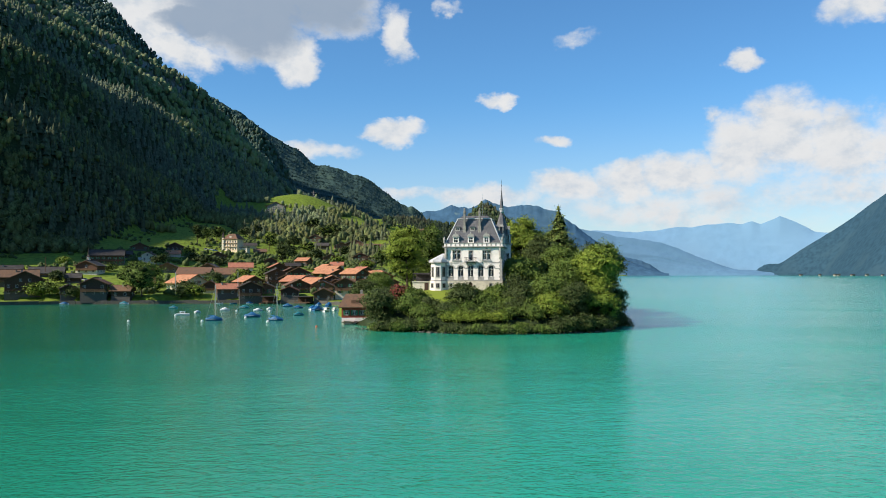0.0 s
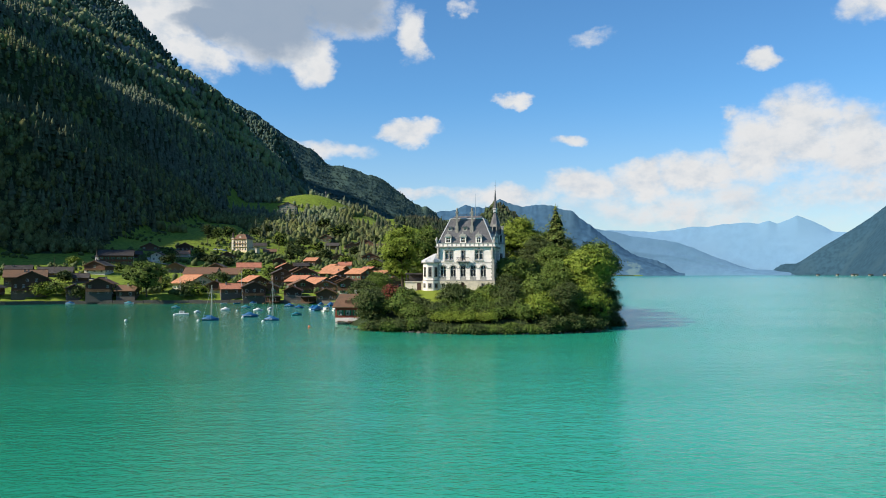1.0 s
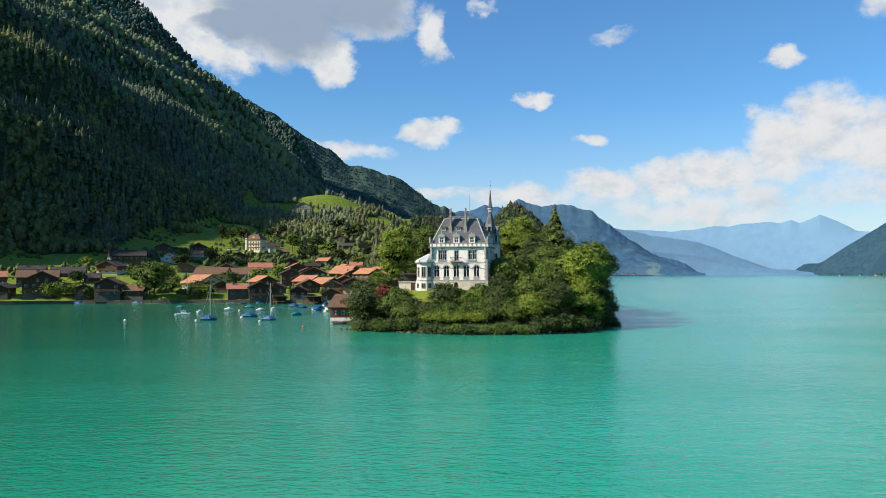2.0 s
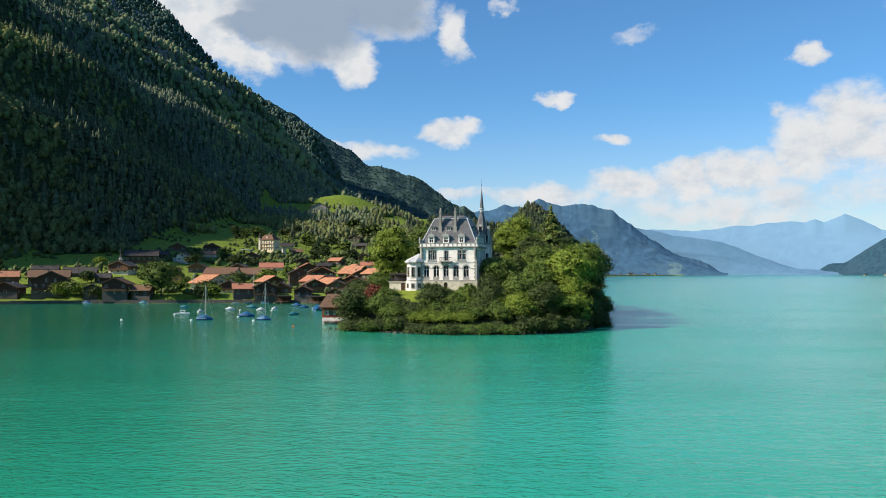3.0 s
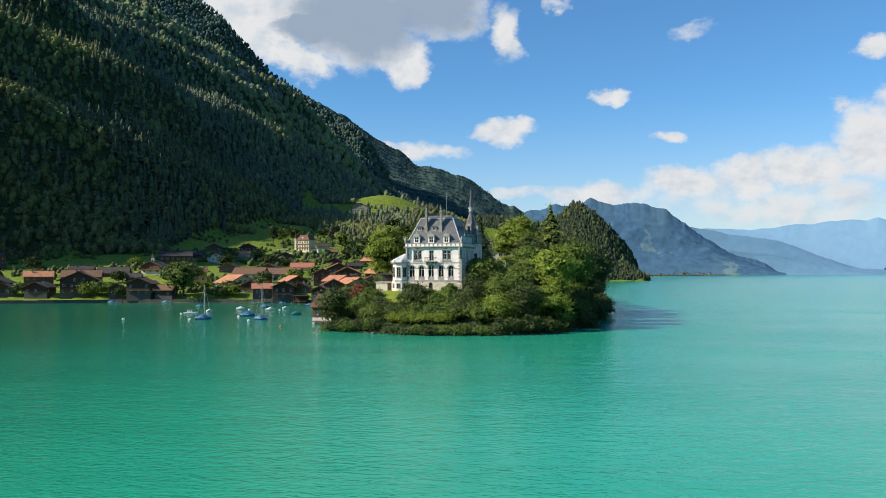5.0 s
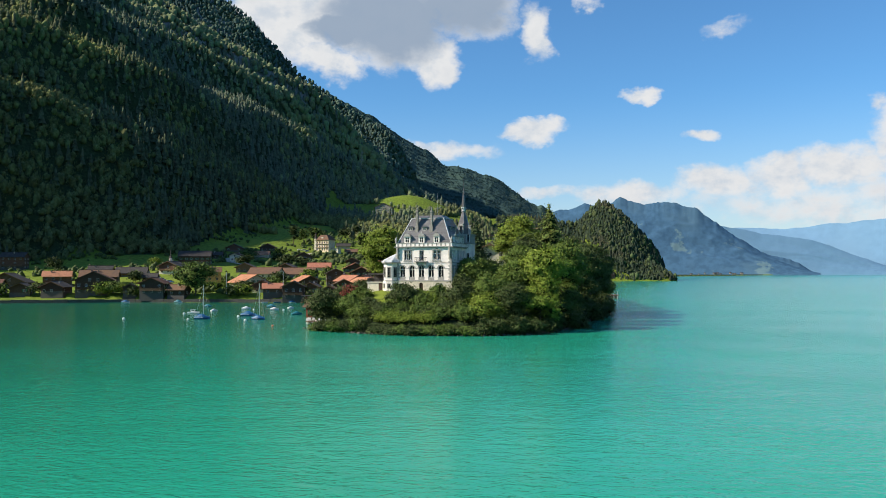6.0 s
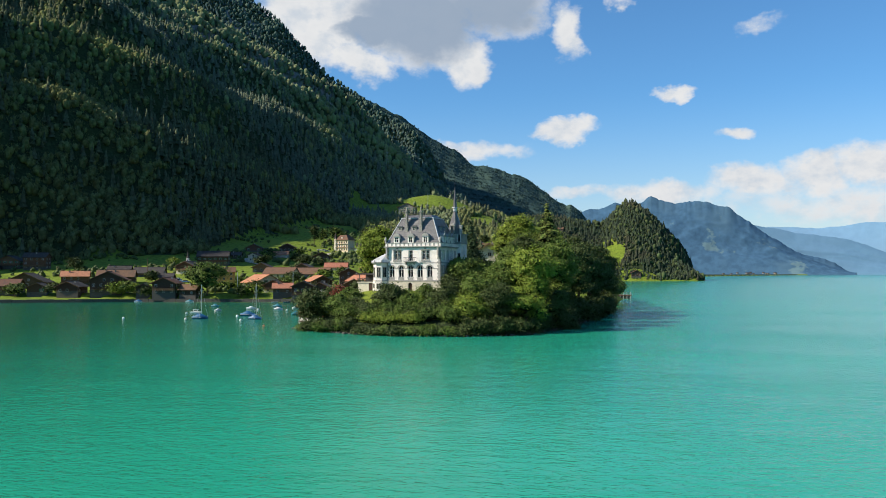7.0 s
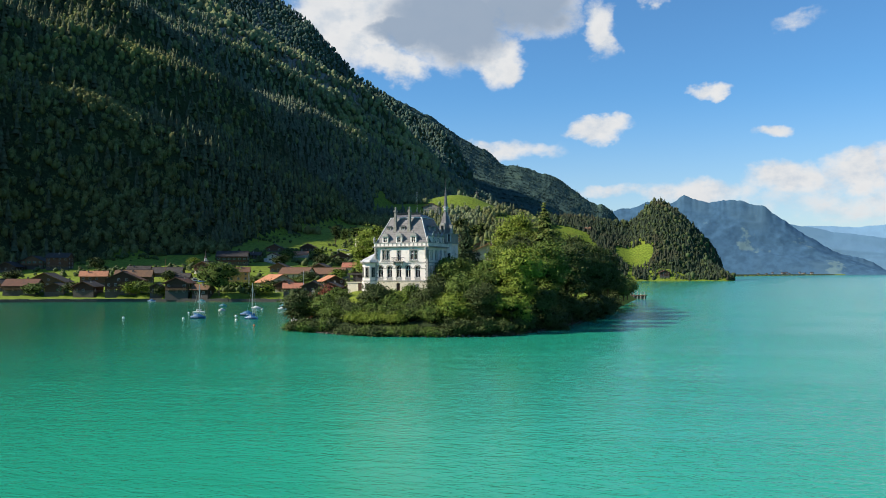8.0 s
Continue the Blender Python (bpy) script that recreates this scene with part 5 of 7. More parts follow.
        for i in range(len(hood)):
            b.faces.new((a[i], e[i], e[(i + 1) % len(hood)], a[(i + 1) % len(hood)]))
        part("hood", b, M["trim" if not small else "slate"], d)
        part("pane", boxes((x - h * 0.6, x + h * 0.6, y0 + 0.16, y0 + 0.2, z0 + 0.12, z0 + tall * 0.86)), M["glass"], d)
        part("glazing_bar", boxes((x - 0.04, x + 0.04, y0 + 0.10, y0 + 0.158, z0 + 0.12, z0 + tall * 0.86), (x - h * 0.6, x + h * 0.6, y0 + 0.11, y0 + 0.157, z0 + tall * 0.55, z0 + tall * 0.6)), M["frame"], d)
        if not small:
            part("finial", tube([(x, y0, z0 + tall + h * 0.9), (x, y0, z0 + tall + h * 1.35), (x, y0, z0 + tall + h * 1.7)], [0.12, 0.16, 0.02], 6), M["trim"], d)
    for x in (2.75, 6.45, 10.3):
        dormer(front, x, 11.7, 1.5, 1.45, False)
    for x in (3.0, 6.75):
        dormer(front, x, 14.75, 1.15, 0.8, True)
    for x in (3.2, 6.2, 9.2):
        dormer(right, x, 11.7, 1.5, 1.45, False)
    for x in (4.6, 7.8):
        dormer(right, x, 14.75, 1.15, 0.8, True)
    for x in (4.7, 8.45):
        y = lean_y(14.4)
        ch = part("chimney", boxes((x - 0.40, x + 0.40, y - 0.1, y + 1.3, 14.0, 15.9), (x - 0.23, x + 0.23, y + 0.05, y + 0.8, 15.9, 19.2), (x - 0.36, x + 0.36, y - 0.08, y + 0.95, 19.2, 19.45), (x - 0.23, x + 0.23, y + 0.05, y + 0.8, 19.454, 19.7)), M["masonry"], c, "tall slim stone chimney")
        part("chimney_pot", tube([(x, y + 0.5, 19.7), (x, y + 0.5, 20.25), (x, y + 0.5, 20.4)], [0.2, 0.24, 0.12], 8), M["masonry"], ch)
    part("flagpole", tube([(8.9, 5.2, 18.5), (8.9, 5.2, 24.2)], [0.05, 0.03], 6), M["alloy"], c)
    # rear tower with its spire
    tw = part("tower", boxes((11.6, 15.2, 11.9, 16.4, -3.5, 11.7)), M["plaster"], c, "square rear tower")
    part("tower_cornice", boxes((11.4, 15.45, 11.65, 16.6, 11.7, 11.95), (11.55, 15.25, 11.8, 16.4, 11.954, 14.0), (11.35, 15.5, 11.6, 16.65, 14.004, 14.2)), M["trim"], tw)
    for z in (3.6, 7.6, 12.3):
        part("tower_pane", boxes((14.35, 15.0, 11.77, 11.83, z, z + 1.7)), M["glass"], tw)
        part("tower_window", boxes((14.2, 14.345, 11.74, 11.86, z - 0.15, z + 1.85), (15.005, 15.15, 11.74, 11.86, z - 0.15, z + 1.85), (14.35, 15.0, 11.74, 11.86, z + 1.705, z + 1.85), (14.65, 14.7, 11.75, 11.768, z, z + 1.7)), M["frame"], tw)
    sx, sy = 13.0, 13.6
    b = bmesh.new()
    add_prism(b, polygon(sx, sy, 1.95, 8), 14.2, 15.3, 0.86, (sx, sy))
    add_prism(b, polygon(sx, sy, 1.85, 8), 15.3, 20.0, 0.22, (sx, sy))
    sp = part("spire", b, M["slate"], c, "octagonal slate spire with lead lantern")
    b = bmesh.new()
    add_prism(b, polygon(sx, sy, 0.45, 8), 19.9, 20.2, 1.5, (sx, sy))
    add_prism(b, polygon(sx, sy, 0.5, 8), 20.2, 20.9, 1.0, (sx, sy))
    add_prism(b, polygon(sx, sy, 0.75, 8), 20.9, 21.1, 0.9, (sx, sy))
    part("lantern", b, M["zinc"], sp)
    b = bmesh.new()
    add_prism(b, polygon(sx, sy, 0.52, 8), 21.1, 26.2, 0.1, (sx, sy))
    part("needle", b, M["slate"], sp)
    part("finial_rod", tube([(sx, sy, 26.1), (sx, sy, 26.9), (sx, sy, 27.0), (sx, sy, 27.2), (sx, sy, 28.6)], [0.04, 0.04, 0.14, 0.04, 0.02], 6), M["iron"], sp)
    b = boxes((sx - 0.6, sx - 0.38, sy - 2.2, sy - 0.6, 14.45, 16.2), (sx + 0.38, sx + 0.6, sy - 2.2, sy - 0.6, 14.45, 16.2), (sx - 0.7, sx + 0.7, sy - 2.3, sy - 0.6, 16.204, 16.5), (sx - 0.45, sx + 0.45, sy - 2.26, sy - 0.6, 16.504, 16.8))
    dm = part("spire_dormer", b, M["trim"], sp)
    part("tower_chimney", boxes((14.6, 15.2, 12.4, 13.0, 14.2, 16.2), (14.5, 15.3, 12.3, 13.1, 16.204, 16.4)), M["trim"], c)
    # bay on the corner, with a shallow dome
    bx, by = -1.6, 0.9
    b = bmesh.new()
    add_prism(b, polygon(bx, by, 2.05, 8), 2.5, 6.75)
    bay = part("bay", b, M["plaster"], c, "white octagonal corner bay")
    b = bmesh.new()
    add_prism(b, polygon(bx, by, 2.2, 8), -3.5, 2.36)
    part("bay_plinth", b, M["plaster"], bay)
    b = bmesh.new()
    add_prism(b, polygon(bx, by, 2.28, 8), 2.36, 2.56)
    part("bay_string_course", b, M["trim"], bay)
    b = bmesh.new()
    add_prism(b, polygon(bx, by, 2.55, 8), 6.75, 7.05)
    part("bay_cornice", b, M["trim"], bay)
    b = bmesh.new()
    add_prism(b, polygon(bx, by, 2.62, 8), 7.054, 7.6, 0.86, (bx + 1.0, by + 0.2))
    part("bay_eave", b, M["zinc"], bay, "flared pale zinc eave")
    b = bmesh.new()
    add_prism(b, [(bx + 1.0 + (x - bx - 1.0) * 0.86, by + 0.2 + (y - by - 0.2) * 0.86) for x, y in polygon(bx, by, 2.62, 8)], 7.604, 9.1, 0.16, (-0.25, by + 0.3))
    part("bay_roof", b, M["zinc"], bay, "pale zinc roof leaning up to the wall")
    for k in range(5):
        q = polygon(bx, by, 2.5, 8)[(k + 3) % 8]
        b = bmesh.new()
        add_prism(b, polygon(q[0], q[1], 0.16, 6), 7.054, 7.5, 0.4, (q[0], q[1]))
        part("bay_finial", b, M["trim"], bay)
    apothem = 2.05 * math.cos(math.pi / 8)
    for k in (-2, -1, 0, 1):
        m = Matrix.Translation((bx, by, 0)) @ pose(0, 0, 0, 0, 0, 45 * k) @ Matrix.Translation((0, -apothem, 0))
        for z0, z1 in ((3.4, 5.7), (0.7, 1.7)):
            q = -0.17 if z0 < 2 else -0.03
            w = part("bay_window", boxes((-0.5, -0.36, q - .06, .02, z0 - .1, z1 + .15), (0.36, 0.5, q - .06, .02, z0 - .1, z1 + .15), (-0.36, 0.36, q - .06, .02, z1, z1 + .15), (-0.36, 0.36, q - .1, .02, z0 - .1, z0), (-0.03, 0.03, q - .03, q, z0, z1)), M["trim"], bay, "", m)
            part("bay_pane", boxes((-0.355, 0.355, q - 0.02, 0.01, z0 + .004, z1 - .004)), M["glass"], w)
    # garden room and terrace beside the bay
    ter = part("terrace", boxes((-8.3, -3.8, 1.2, 6.5, -3.5, 2.0), (-8.5, -3.7, 1.0, 6.6, 2.004, 2.2)), M["render"], c, "low garden room with flat roof terrace")
    part("terrace_door", boxes((-5.3, -4.3, 1.14, 1.198, -0.2, 1.9)), M["wood"], ter)
    bm = boxes((-8.4, -3.9, 1.1, 1.16, 3.0, 3.08))
    for n in range(28):
        add_box(bm, -8.4 + n * 0.163, -8.36 + n * 0.163, 1.11, 1.15, 2.2, 3.0)
    part("terrace_railing", bm, M["iron"], ter)
    part("awning", boxes((-8.3, -3.8, 1.3, 5.6, 3.95, 4.35), (-8.15, -8.0, 1.6, 1.8, 2.2, 3.95), (-4.1, -3.95, 1.6, 1.8, 2.2, 3.95), (-8.2, -3.9, 5.3, 5.5, 2.2, 3.95)), M["tile_grey"], ter, "dark terrace canopy")
    return c


build_castle()
# ---------------------------------------------------------------- the village
def small_window(parent, x, z, m, wide=0.9, tall=1.15, shutters=None):
    """Casement seen from far off: white frame, cross bar and dark pane set in the wall."""
    h = wide / 2
    w = part("window", boxes((x - h - .1, x - h, -.06, .12, z - .1, z + tall + .1), (x + h, x + h + .1, -.06, .12, z - .1, z + tall + .1), (x - h, x + h, -.06, .12, z + tall, z + tall + .1), (x - h, x + h, -.1, .12, z - .1, z), (x - .05, x + .05, -.03, .1, z, z + tall)), M["casement"], parent, "", m)
    part("pane", boxes((x - h, x - .052, .06, .1, z + .004, z + tall - .004), (x + .052, x + h, .06, .1, z + .004, z + tall - .004)), M["glass"], w)
    if shutters:
        for s in (-1, 1):
            c = x + s * (h + 0.1 + wide * 0.27)
            part("shutter", boxes((c - wide * .25, c + wide * .25, -.07, -.01, z - .05, z + tall + .05)), shutters, w)
    return w


def gable_roof(parent, a, d0, d1, eave, rise, over, mat, thick=0.24):
    """Two tiled slopes with the ridge along y, and bargeboards under their ends."""
    b = bmesh.new()
    k = rise / a
    e = a + over
    for s in (-1, 1):
        pts = [(0, eave + rise + 0.12), (s * e, eave - over * k + 0.12), (s * e, eave - over * k + 0.12 - thick), (0, eave + rise + 0.12 - thick)]
        f0 = [b.verts.new((x, d0, z)) for x, z in pts]
        f1 = [b.verts.new((x, d1, z)) for x, z in pts]
        b.faces.new(f0 if s < 0 else f0[::-1])
        b.faces.new(f1[::-1] if s < 0 else f1)
        for i in range(4):
            q = (f0[i], f1[i], f1[(i + 1) % 4], f0[(i + 1) % 4])
            b.faces.new(q if s > 0 else q[::-1])
    r = part("roof", b, mat, parent)
    part("ridge_cap", boxes((-0.16, 0.16, d0 - 0.02, d1 + 0.02, eave + rise + 0.06, eave + rise + 0.24)), mat, r)
    for y in (d0 - 0.06, d1 + 0.001):
        for s in (-1, 1):
            b = bmesh.new()
            pts = [(0, eave + rise + 0.02), (s * e, eave - over * k + 0.02), (s * e, eave - over * k - 0.26), (0, eave + rise - 0.26)]
            f0 = [b.verts.new((x, y, z)) for x, z in pts]
            f1 = [b.verts.new((x, y + 0.055, z)) for x, z in pts]
            b.faces.new(f0)
            b.faces.new(f1[::-1])
            for i in range(4):
                b.faces.new((f0[i], f1[i], f1[(i + 1) % 4], f0[(i + 1) % 4]))
            part("bargeboard", b, M["wood_mid"], r)
    return r


ROOF_WORDS = {"orange": "orange tiled roof", "brown": "weathered brown tiled roof", "grey": "dark grey shingle roof"}
WALL_WORDS = {"wood": "dark timber chalet", "render": "cream rendered house", "masonry": "grey masonry house", "ochre": "ochre rendered house"}


def chalet(x, y, wide, tall, gable, roof, wall, storeys, white, n):
    rng = random.Random(900 + n)
    face = math.degrees(math.atan2(-(x - 20), y)) * 0.55 + rng.uniform(-13, 13)
    # the houses of the village core turn their gables up the lake
    if roof == "orange" and -135 < x < -30 and 380 < y < 660 and n % 4:
        gable, wide, tall, face = "F", max(11.0, wide * rng.uniform(0.78, 1.0)), tall + rng.uniform(-0.2, 1.0), face + (36, 24, 58)[n % 3]
    name = "chalet" if wall == "wood" else "house"
    words = WALL_WORDS[wall] + " with " + ROOF_WORDS[roof] + (" and pale ground floor" if white else " by the lake shore" if y < 385 else " in the lakeside village" if y < 560 else " on the meadow slope")
    h = thing(name, words, "house", "village houses", pose(x, y, ground_at(x, y), 0, 0, face + (0 if gable == "F" else 90)))
    if gable == "F":
        a, depth = wide / 2 * 0.84, max(6.5, min(13, wide * 0.85))
        over = wide / 2 - a
    else:
        depth, a = wide * 0.92, max(3.0, min(5.2, wide * 0.26))
        over = 1.1
    rise = (0.46 if gable == "F" else 0.62) * a
    eave = max(2.1, tall - rise - 0.1)
    d = depth / 2
    low = min(1.7, eave * 0.36) if (white or storeys > 1) else 0.4
    wm = {"wood": M["wood" if rng.random() < 0.7 else "wood_mid"], "render": M["render"], "masonry": M["masonry"], "ochre": M["ochre"]}[wall]
    lm = M["render"] if white else M["rubble"] if wall == "wood" else wm
    part("ground_floor", boxes((-a + .02, a - .02, -d + .02, d - .02, -3.0, low)), lm, h)
    bm = boxes((-a, a, -d, d, low, eave))
    for yy in (-d, d - 0.2):
        v = [bm.verts.new(p) for p in ((-a, yy, eave), (a, yy, eave), (0, yy, eave + rise), (-a, yy + .2, eave), (a, yy + .2, eave), (0, yy + .2, eave + rise))]
        for f in ((0, 1, 2), (5, 4, 3), (0, 2, 5, 3), (1, 4, 5, 2)):
            bm.faces.new([v[i] for i in f])
    part("wall", bm, wm, h)
    gable_roof(h, a, -d - (1.0 if gable == "F" else 0.6), d + 0.6, eave, rise, over, M["tile_" + roof])
    # the sides that look over the lake
    gfront = Matrix.Translation((0, -d - 0.07, 0))
    sides = [(gfront, a, "gable")]
    sides.append((Matrix.Translation((a + 0.07, 0, 0)) @ pose(0, 0, 0, 0, 0, 90), d, "long"))
    if gable == "F":
        sides.append((Matrix.Translation((-a - 0.07, 0, 0)) @ pose(0, 0, 0, 0, 0, -90), d, "long"))
    else:
        sides[1] = (Matrix.Translation((-a - 0.07, 0, 0)) @ pose(0, 0, 0, 0, 0, -90), d, "long")
    shut = M["green"] if rng.random() < 0.2 else None
    for m, half, kind in sides:
        z, level = 0.8, 0
        while z + 1.3 < eave + (rise * 0.45 if kind == "gable" else 0):
            span = half if z + 1.3 < eave else half * 0.45
            cols = max(1, int(span * 2 / 3.1))
            for k in range(cols):
                cx = -span + (k + 0.5) * span * 2 / cols
                if rng.random() < 0.88:
                    small_window(h, cx, z, m, 0.95, min(1.15, eave - 1.0), shut)
            z += 2.55
            level += 1
    if wall == "wood" and storeys > 1 and eave > 3.6:
        m = gfront if gable == "F" else sides[1][0]
        half = (a if gable == "F" else d) * 0.92
        zb = low + 0.05
        bal = part("balcony", boxes((-half, half, -1.0, 0.05, zb, zb + 0.14)), M["wood_mid"], h, "wooden balcony", m)
        bm = boxes((-half, half, -1.0, -0.94, zb + 0.95, zb + 1.05))
        for k in range(int(half * 2 / 0.3)):
            add_box(bm, -half + k * 0.3, -half + k * 0.3 + 0.18, -0.99, -0.95, zb + 0.142, zb + 0.948)
        part("railing", bm, M["wood_mid"], bal)
    if rng.random() < 0.75:
        cx, cy = rng.uniform(-0.5, 0.5) * a, rng.uniform(-0.3, 0.5) * d
        cz = eave + rise * (1 - abs(cx) / a)
        ch = part("chimney", boxes((cx - .35, cx + .35, cy - .35, cy + .35, cz - 0.6, cz + 1.1)), M["masonry"], h)
        part("chimney_cap", boxes((cx - .45, cx + .45, cy - .45, cy + .45, cz + 1.1, cz + 1.22)), M["tile_grey"], ch)
    return h


# x, y, width, height, gable to the lake or long side, roof, wall, storeys, pale ground floor
HOUSES = [
    (-187, 365, 19.2, 10.6, "F", "brown", "wood", 3, 0),
    (-154, 362, 13.0, 8.0, "F", "brown", "wood", 2, 0),
    (-166, 361, 7.5, 5.0, "F", "grey", "wood", 1, 0),
    (-142, 362, 9.0, 5.3, "S", "brown", "wood", 1, 0),
    (-220, 453, 18.8, 5.0, "S", "grey", "wood", 1, 0),
    (-244, 459, 14.6, 4.5, "S", "grey", "wood", 1, 0),
    (-204, 472, 14.4, 7.5, "F", "grey", "wood", 2, 1),
    (-218, 529, 22.7, 9.5, "S", "grey", "wood", 2, 0),
    (-231, 622, 14.7, 5.6, "F", "grey", "wood", 1, 0),
    (-203, 563, 9.4, 6.2, "F", "brown", "render", 2, 0),
    (-212, 646, 15.2, 6.3, "F", "grey", "wood", 1, 0),
    (-201, 605, 12.6, 4.2, "S", "orange", "render", 1, 0),
    (-169, 502, 13.2, 5.9, "F", "grey", "wood", 2, 0),
    (-143, 471, 20.2, 6.5, "S", "brown", "render", 2, 0),
    (-130, 415, 18.9, 6.9, "S", "orange", "render", 2, 0),
    (-126, 482, 22.1, 6.0, "S", "brown", "masonry", 2, 0),
    (-137, 553, 16.9, 4.6, "S", "orange", "render", 1, 0),
    (-174, 732, 13.2, 4.1, "S", "grey", "render", 1, 0),
    (-170, 613, 15.3, 6.0, "F", "grey", "wood", 1, 0),
    (-157, 700, 11.6, 4.4, "S", "brown", "wood", 1, 0),
    (-127, 602, 10.9, 5.8, "F", "grey", "wood", 1, 0),
    (-91, 443, 11.6, 9.2, "F", "grey", "wood", 3, 0),
    (-113, 558, 18.6, 5.4, "S", "orange", "wood", 2, 0),
    (-109, 638, 14.2, 5.8, "S", "orange", "wood", 2, 0),
    (-83, 471, 16.3, 8.2, "F", "orange", "wood", 2, 1),
    (-109, 591, 11.5, 4.5, "S", "grey", "wood", 1, 0),
    (-70, 502, 20.9, 7.3, "S", "orange", "wood", 2, 0),
    (-64, 404, 18.4, 5.9, "S", "orange", "wood", 2, 0),
    (-77, 593, 9.9, 5.8, "S", "orange", "render", 2, 0),
    (-48, 444, 16.0, 8.0, "F", "orange", "wood", 2, 1),
    (-97, 366, 9.6, 5.3, "S", "orange", "wood", 2, 0),
    (-86, 364, 11.6, 8.1, "F", "grey", "wood", 3, 0),
    (-52, 356, 10.0, 5.6, "F", "brown", "wood", 2, 0),
    (-68, 362, 9.0, 5.2, "F", "brown", "wood", 2, 0),
    (-43, 361, 11.0, 7.5, "F", "brown", "wood", 2, 1),
    (-104, 830, 16.1, 8.1, "F", "grey", "wood", 1, 0),
    (-92, 872, 18.1, 7.9, "F", "grey", "wood", 2, 0),
    (-74, 830, 17.3, 8.1, "S", "brown", "wood", 1, 0),
    (-121, 815, 14.7, 6.2, "S", "grey", "wood", 1, 0),
    (-99, 859, 15.5, 7.2, "F", "grey", "wood", 1, 0),
    (-72, 723, 17.0, 7.0, "F", "grey", "wood", 1, 0),
    (-70, 859, 13.1, 4.8, "S", "brown", "wood", 1, 0),
    (-62, 952, 9.3, 4.6, "S", "brown", "render", 1, 0),
    (-81, 564, 14.9, 6.3, "S", "orange", "wood", 2, 0),
    (-46, 485, 13.5, 5.4, "S", "orange", "wood", 2, 0),
    (-40, 493, 12.3, 4.4, "S", "orange", "wood", 2, 0),
    (-70, 431, 10.1, 6.0, "F", "brown", "wood", 2, 0),
    (-53, 410, 10.2, 5.7, "F", "brown", "wood", 2, 0),
    (-82, 377, 9.9, 5.2, "F", "grey", "wood", 2, 0),
    (-83, 435, 9.6, 6.6, "F", "brown", "wood", 2, 0),
    (-57, 619, 12.9, 6.9, "F", "grey", "wood", 1, 0),
    (-98, 709, 13.8, 6.9, "F", "grey", "wood", 1, 0),
    (-136, 875, 14.6, 7.3, "F", "grey", "wood", 1, 0),
    (-55, 721, 13.0, 7.0, "F", "grey", "wood", 1, 0),
    (-151, 528, 11.0, 5.1, "F", "grey", "wood", 1, 0),
    (-195, 430, 8.3, 4.8, "S", "grey", "wood", 1, 0),
    (-222, 569, 10.3, 4.7, "S", "grey", "wood", 1, 0),
    (-331, 471, 17.3, 8.3, "F", "grey", "wood", 2, 0),
    (-309, 467, 15.5, 10.7, "S", "grey", "wood", 2, 0),
    (-259, 398, 23.2, 7.9, "F", "grey", "wood", 2, 0),
    (-243, 361, 17.8, 6.9, "S", "brown", "wood", 2, 0),
    (-223, 361, 10.8, 5.1, "F", "grey", "wood", 1, 0),
    (-204, 360, 12.3, 5.9, "F", "grey", "wood", 2, 0),
    (-236, 406, 15.1, 8.2, "S", "orange", "wood", 2, 0),
    (-216, 414, 21.0, 7.9, "S", "brown", "wood", 2, 0),
    (-337, 456, 14.7, 5.9, "F", "grey", "wood", 1, 0),
    (-277, 382, 12.3, 6.1, "F", "grey", "wood", 2, 0),
    (-154, 419, 12.4, 10.3, "S", "brown", "ochre", 2, 0),
    (85, 1356, 18.0, 9.9, "F", "brown", "wood", 1, 0),
    (11, 1327, 21.4, 7.1, "S", "brown", "wood", 1, 0),
    (-100, 420, 14.0, 6.5, "F", "orange", "wood", 2, 0),
    (-75, 417, 13.0, 6.5, "F", "orange", "wood", 2, 0),
    (-58, 425, 13.0, 6.5, "F", "orange", "wood", 2, 0),
    (-61, 470, 15.0, 7.0, "F", "orange", "wood", 2, 0),
    (-95, 507, 14.0, 6.5, "F", "brown", "wood", 2, 0),
    (-52, 524, 14.0, 6.0, "F", "orange", "wood", 2, 0),
    (-34, 456, 13.0, 6.5, "F", "orange", "wood", 2, 0),
    (-110, 386, 11.0, 6.0, "F", "brown", "wood", 2, 1),
    (-69, 386, 12.0, 6.5, "F", "brown", "wood", 2, 0),
    (-56, 381, 11.0, 6.0, "F", "grey", "wood", 2, 0),
    (-38, 396, 12.0, 6.5, "F", "orange", "wood", 2, 1),
    (-29, 422, 12.0, 6.0, "F", "brown", "wood", 2, 0),
    (-20, 1236, 14.0, 7.0, "S", "brown", "render", 1, 0),
    (-62, 1256, 13.0, 6.0, "F", "brown", "wood", 1, 0),
    (8, 1200, 12.0, 6.0, "F", "grey", "wood", 1, 0),
    (-216, 1058, 27.1, 13.5, "F", "grey", "masonry", 1, 0),
    (-39, 1410, 13.4, 5.7, "S", "brown", "wood", 1, 0),
]
for n, row in enumerate(HOUSES):
    chalet(*row, n)


chalet(15.5, 272, 12.5, 10.0, "F", "brown", "render", 2, 0, 77)["label"] = "cream gabled house with brown tiled roof behind the castle"


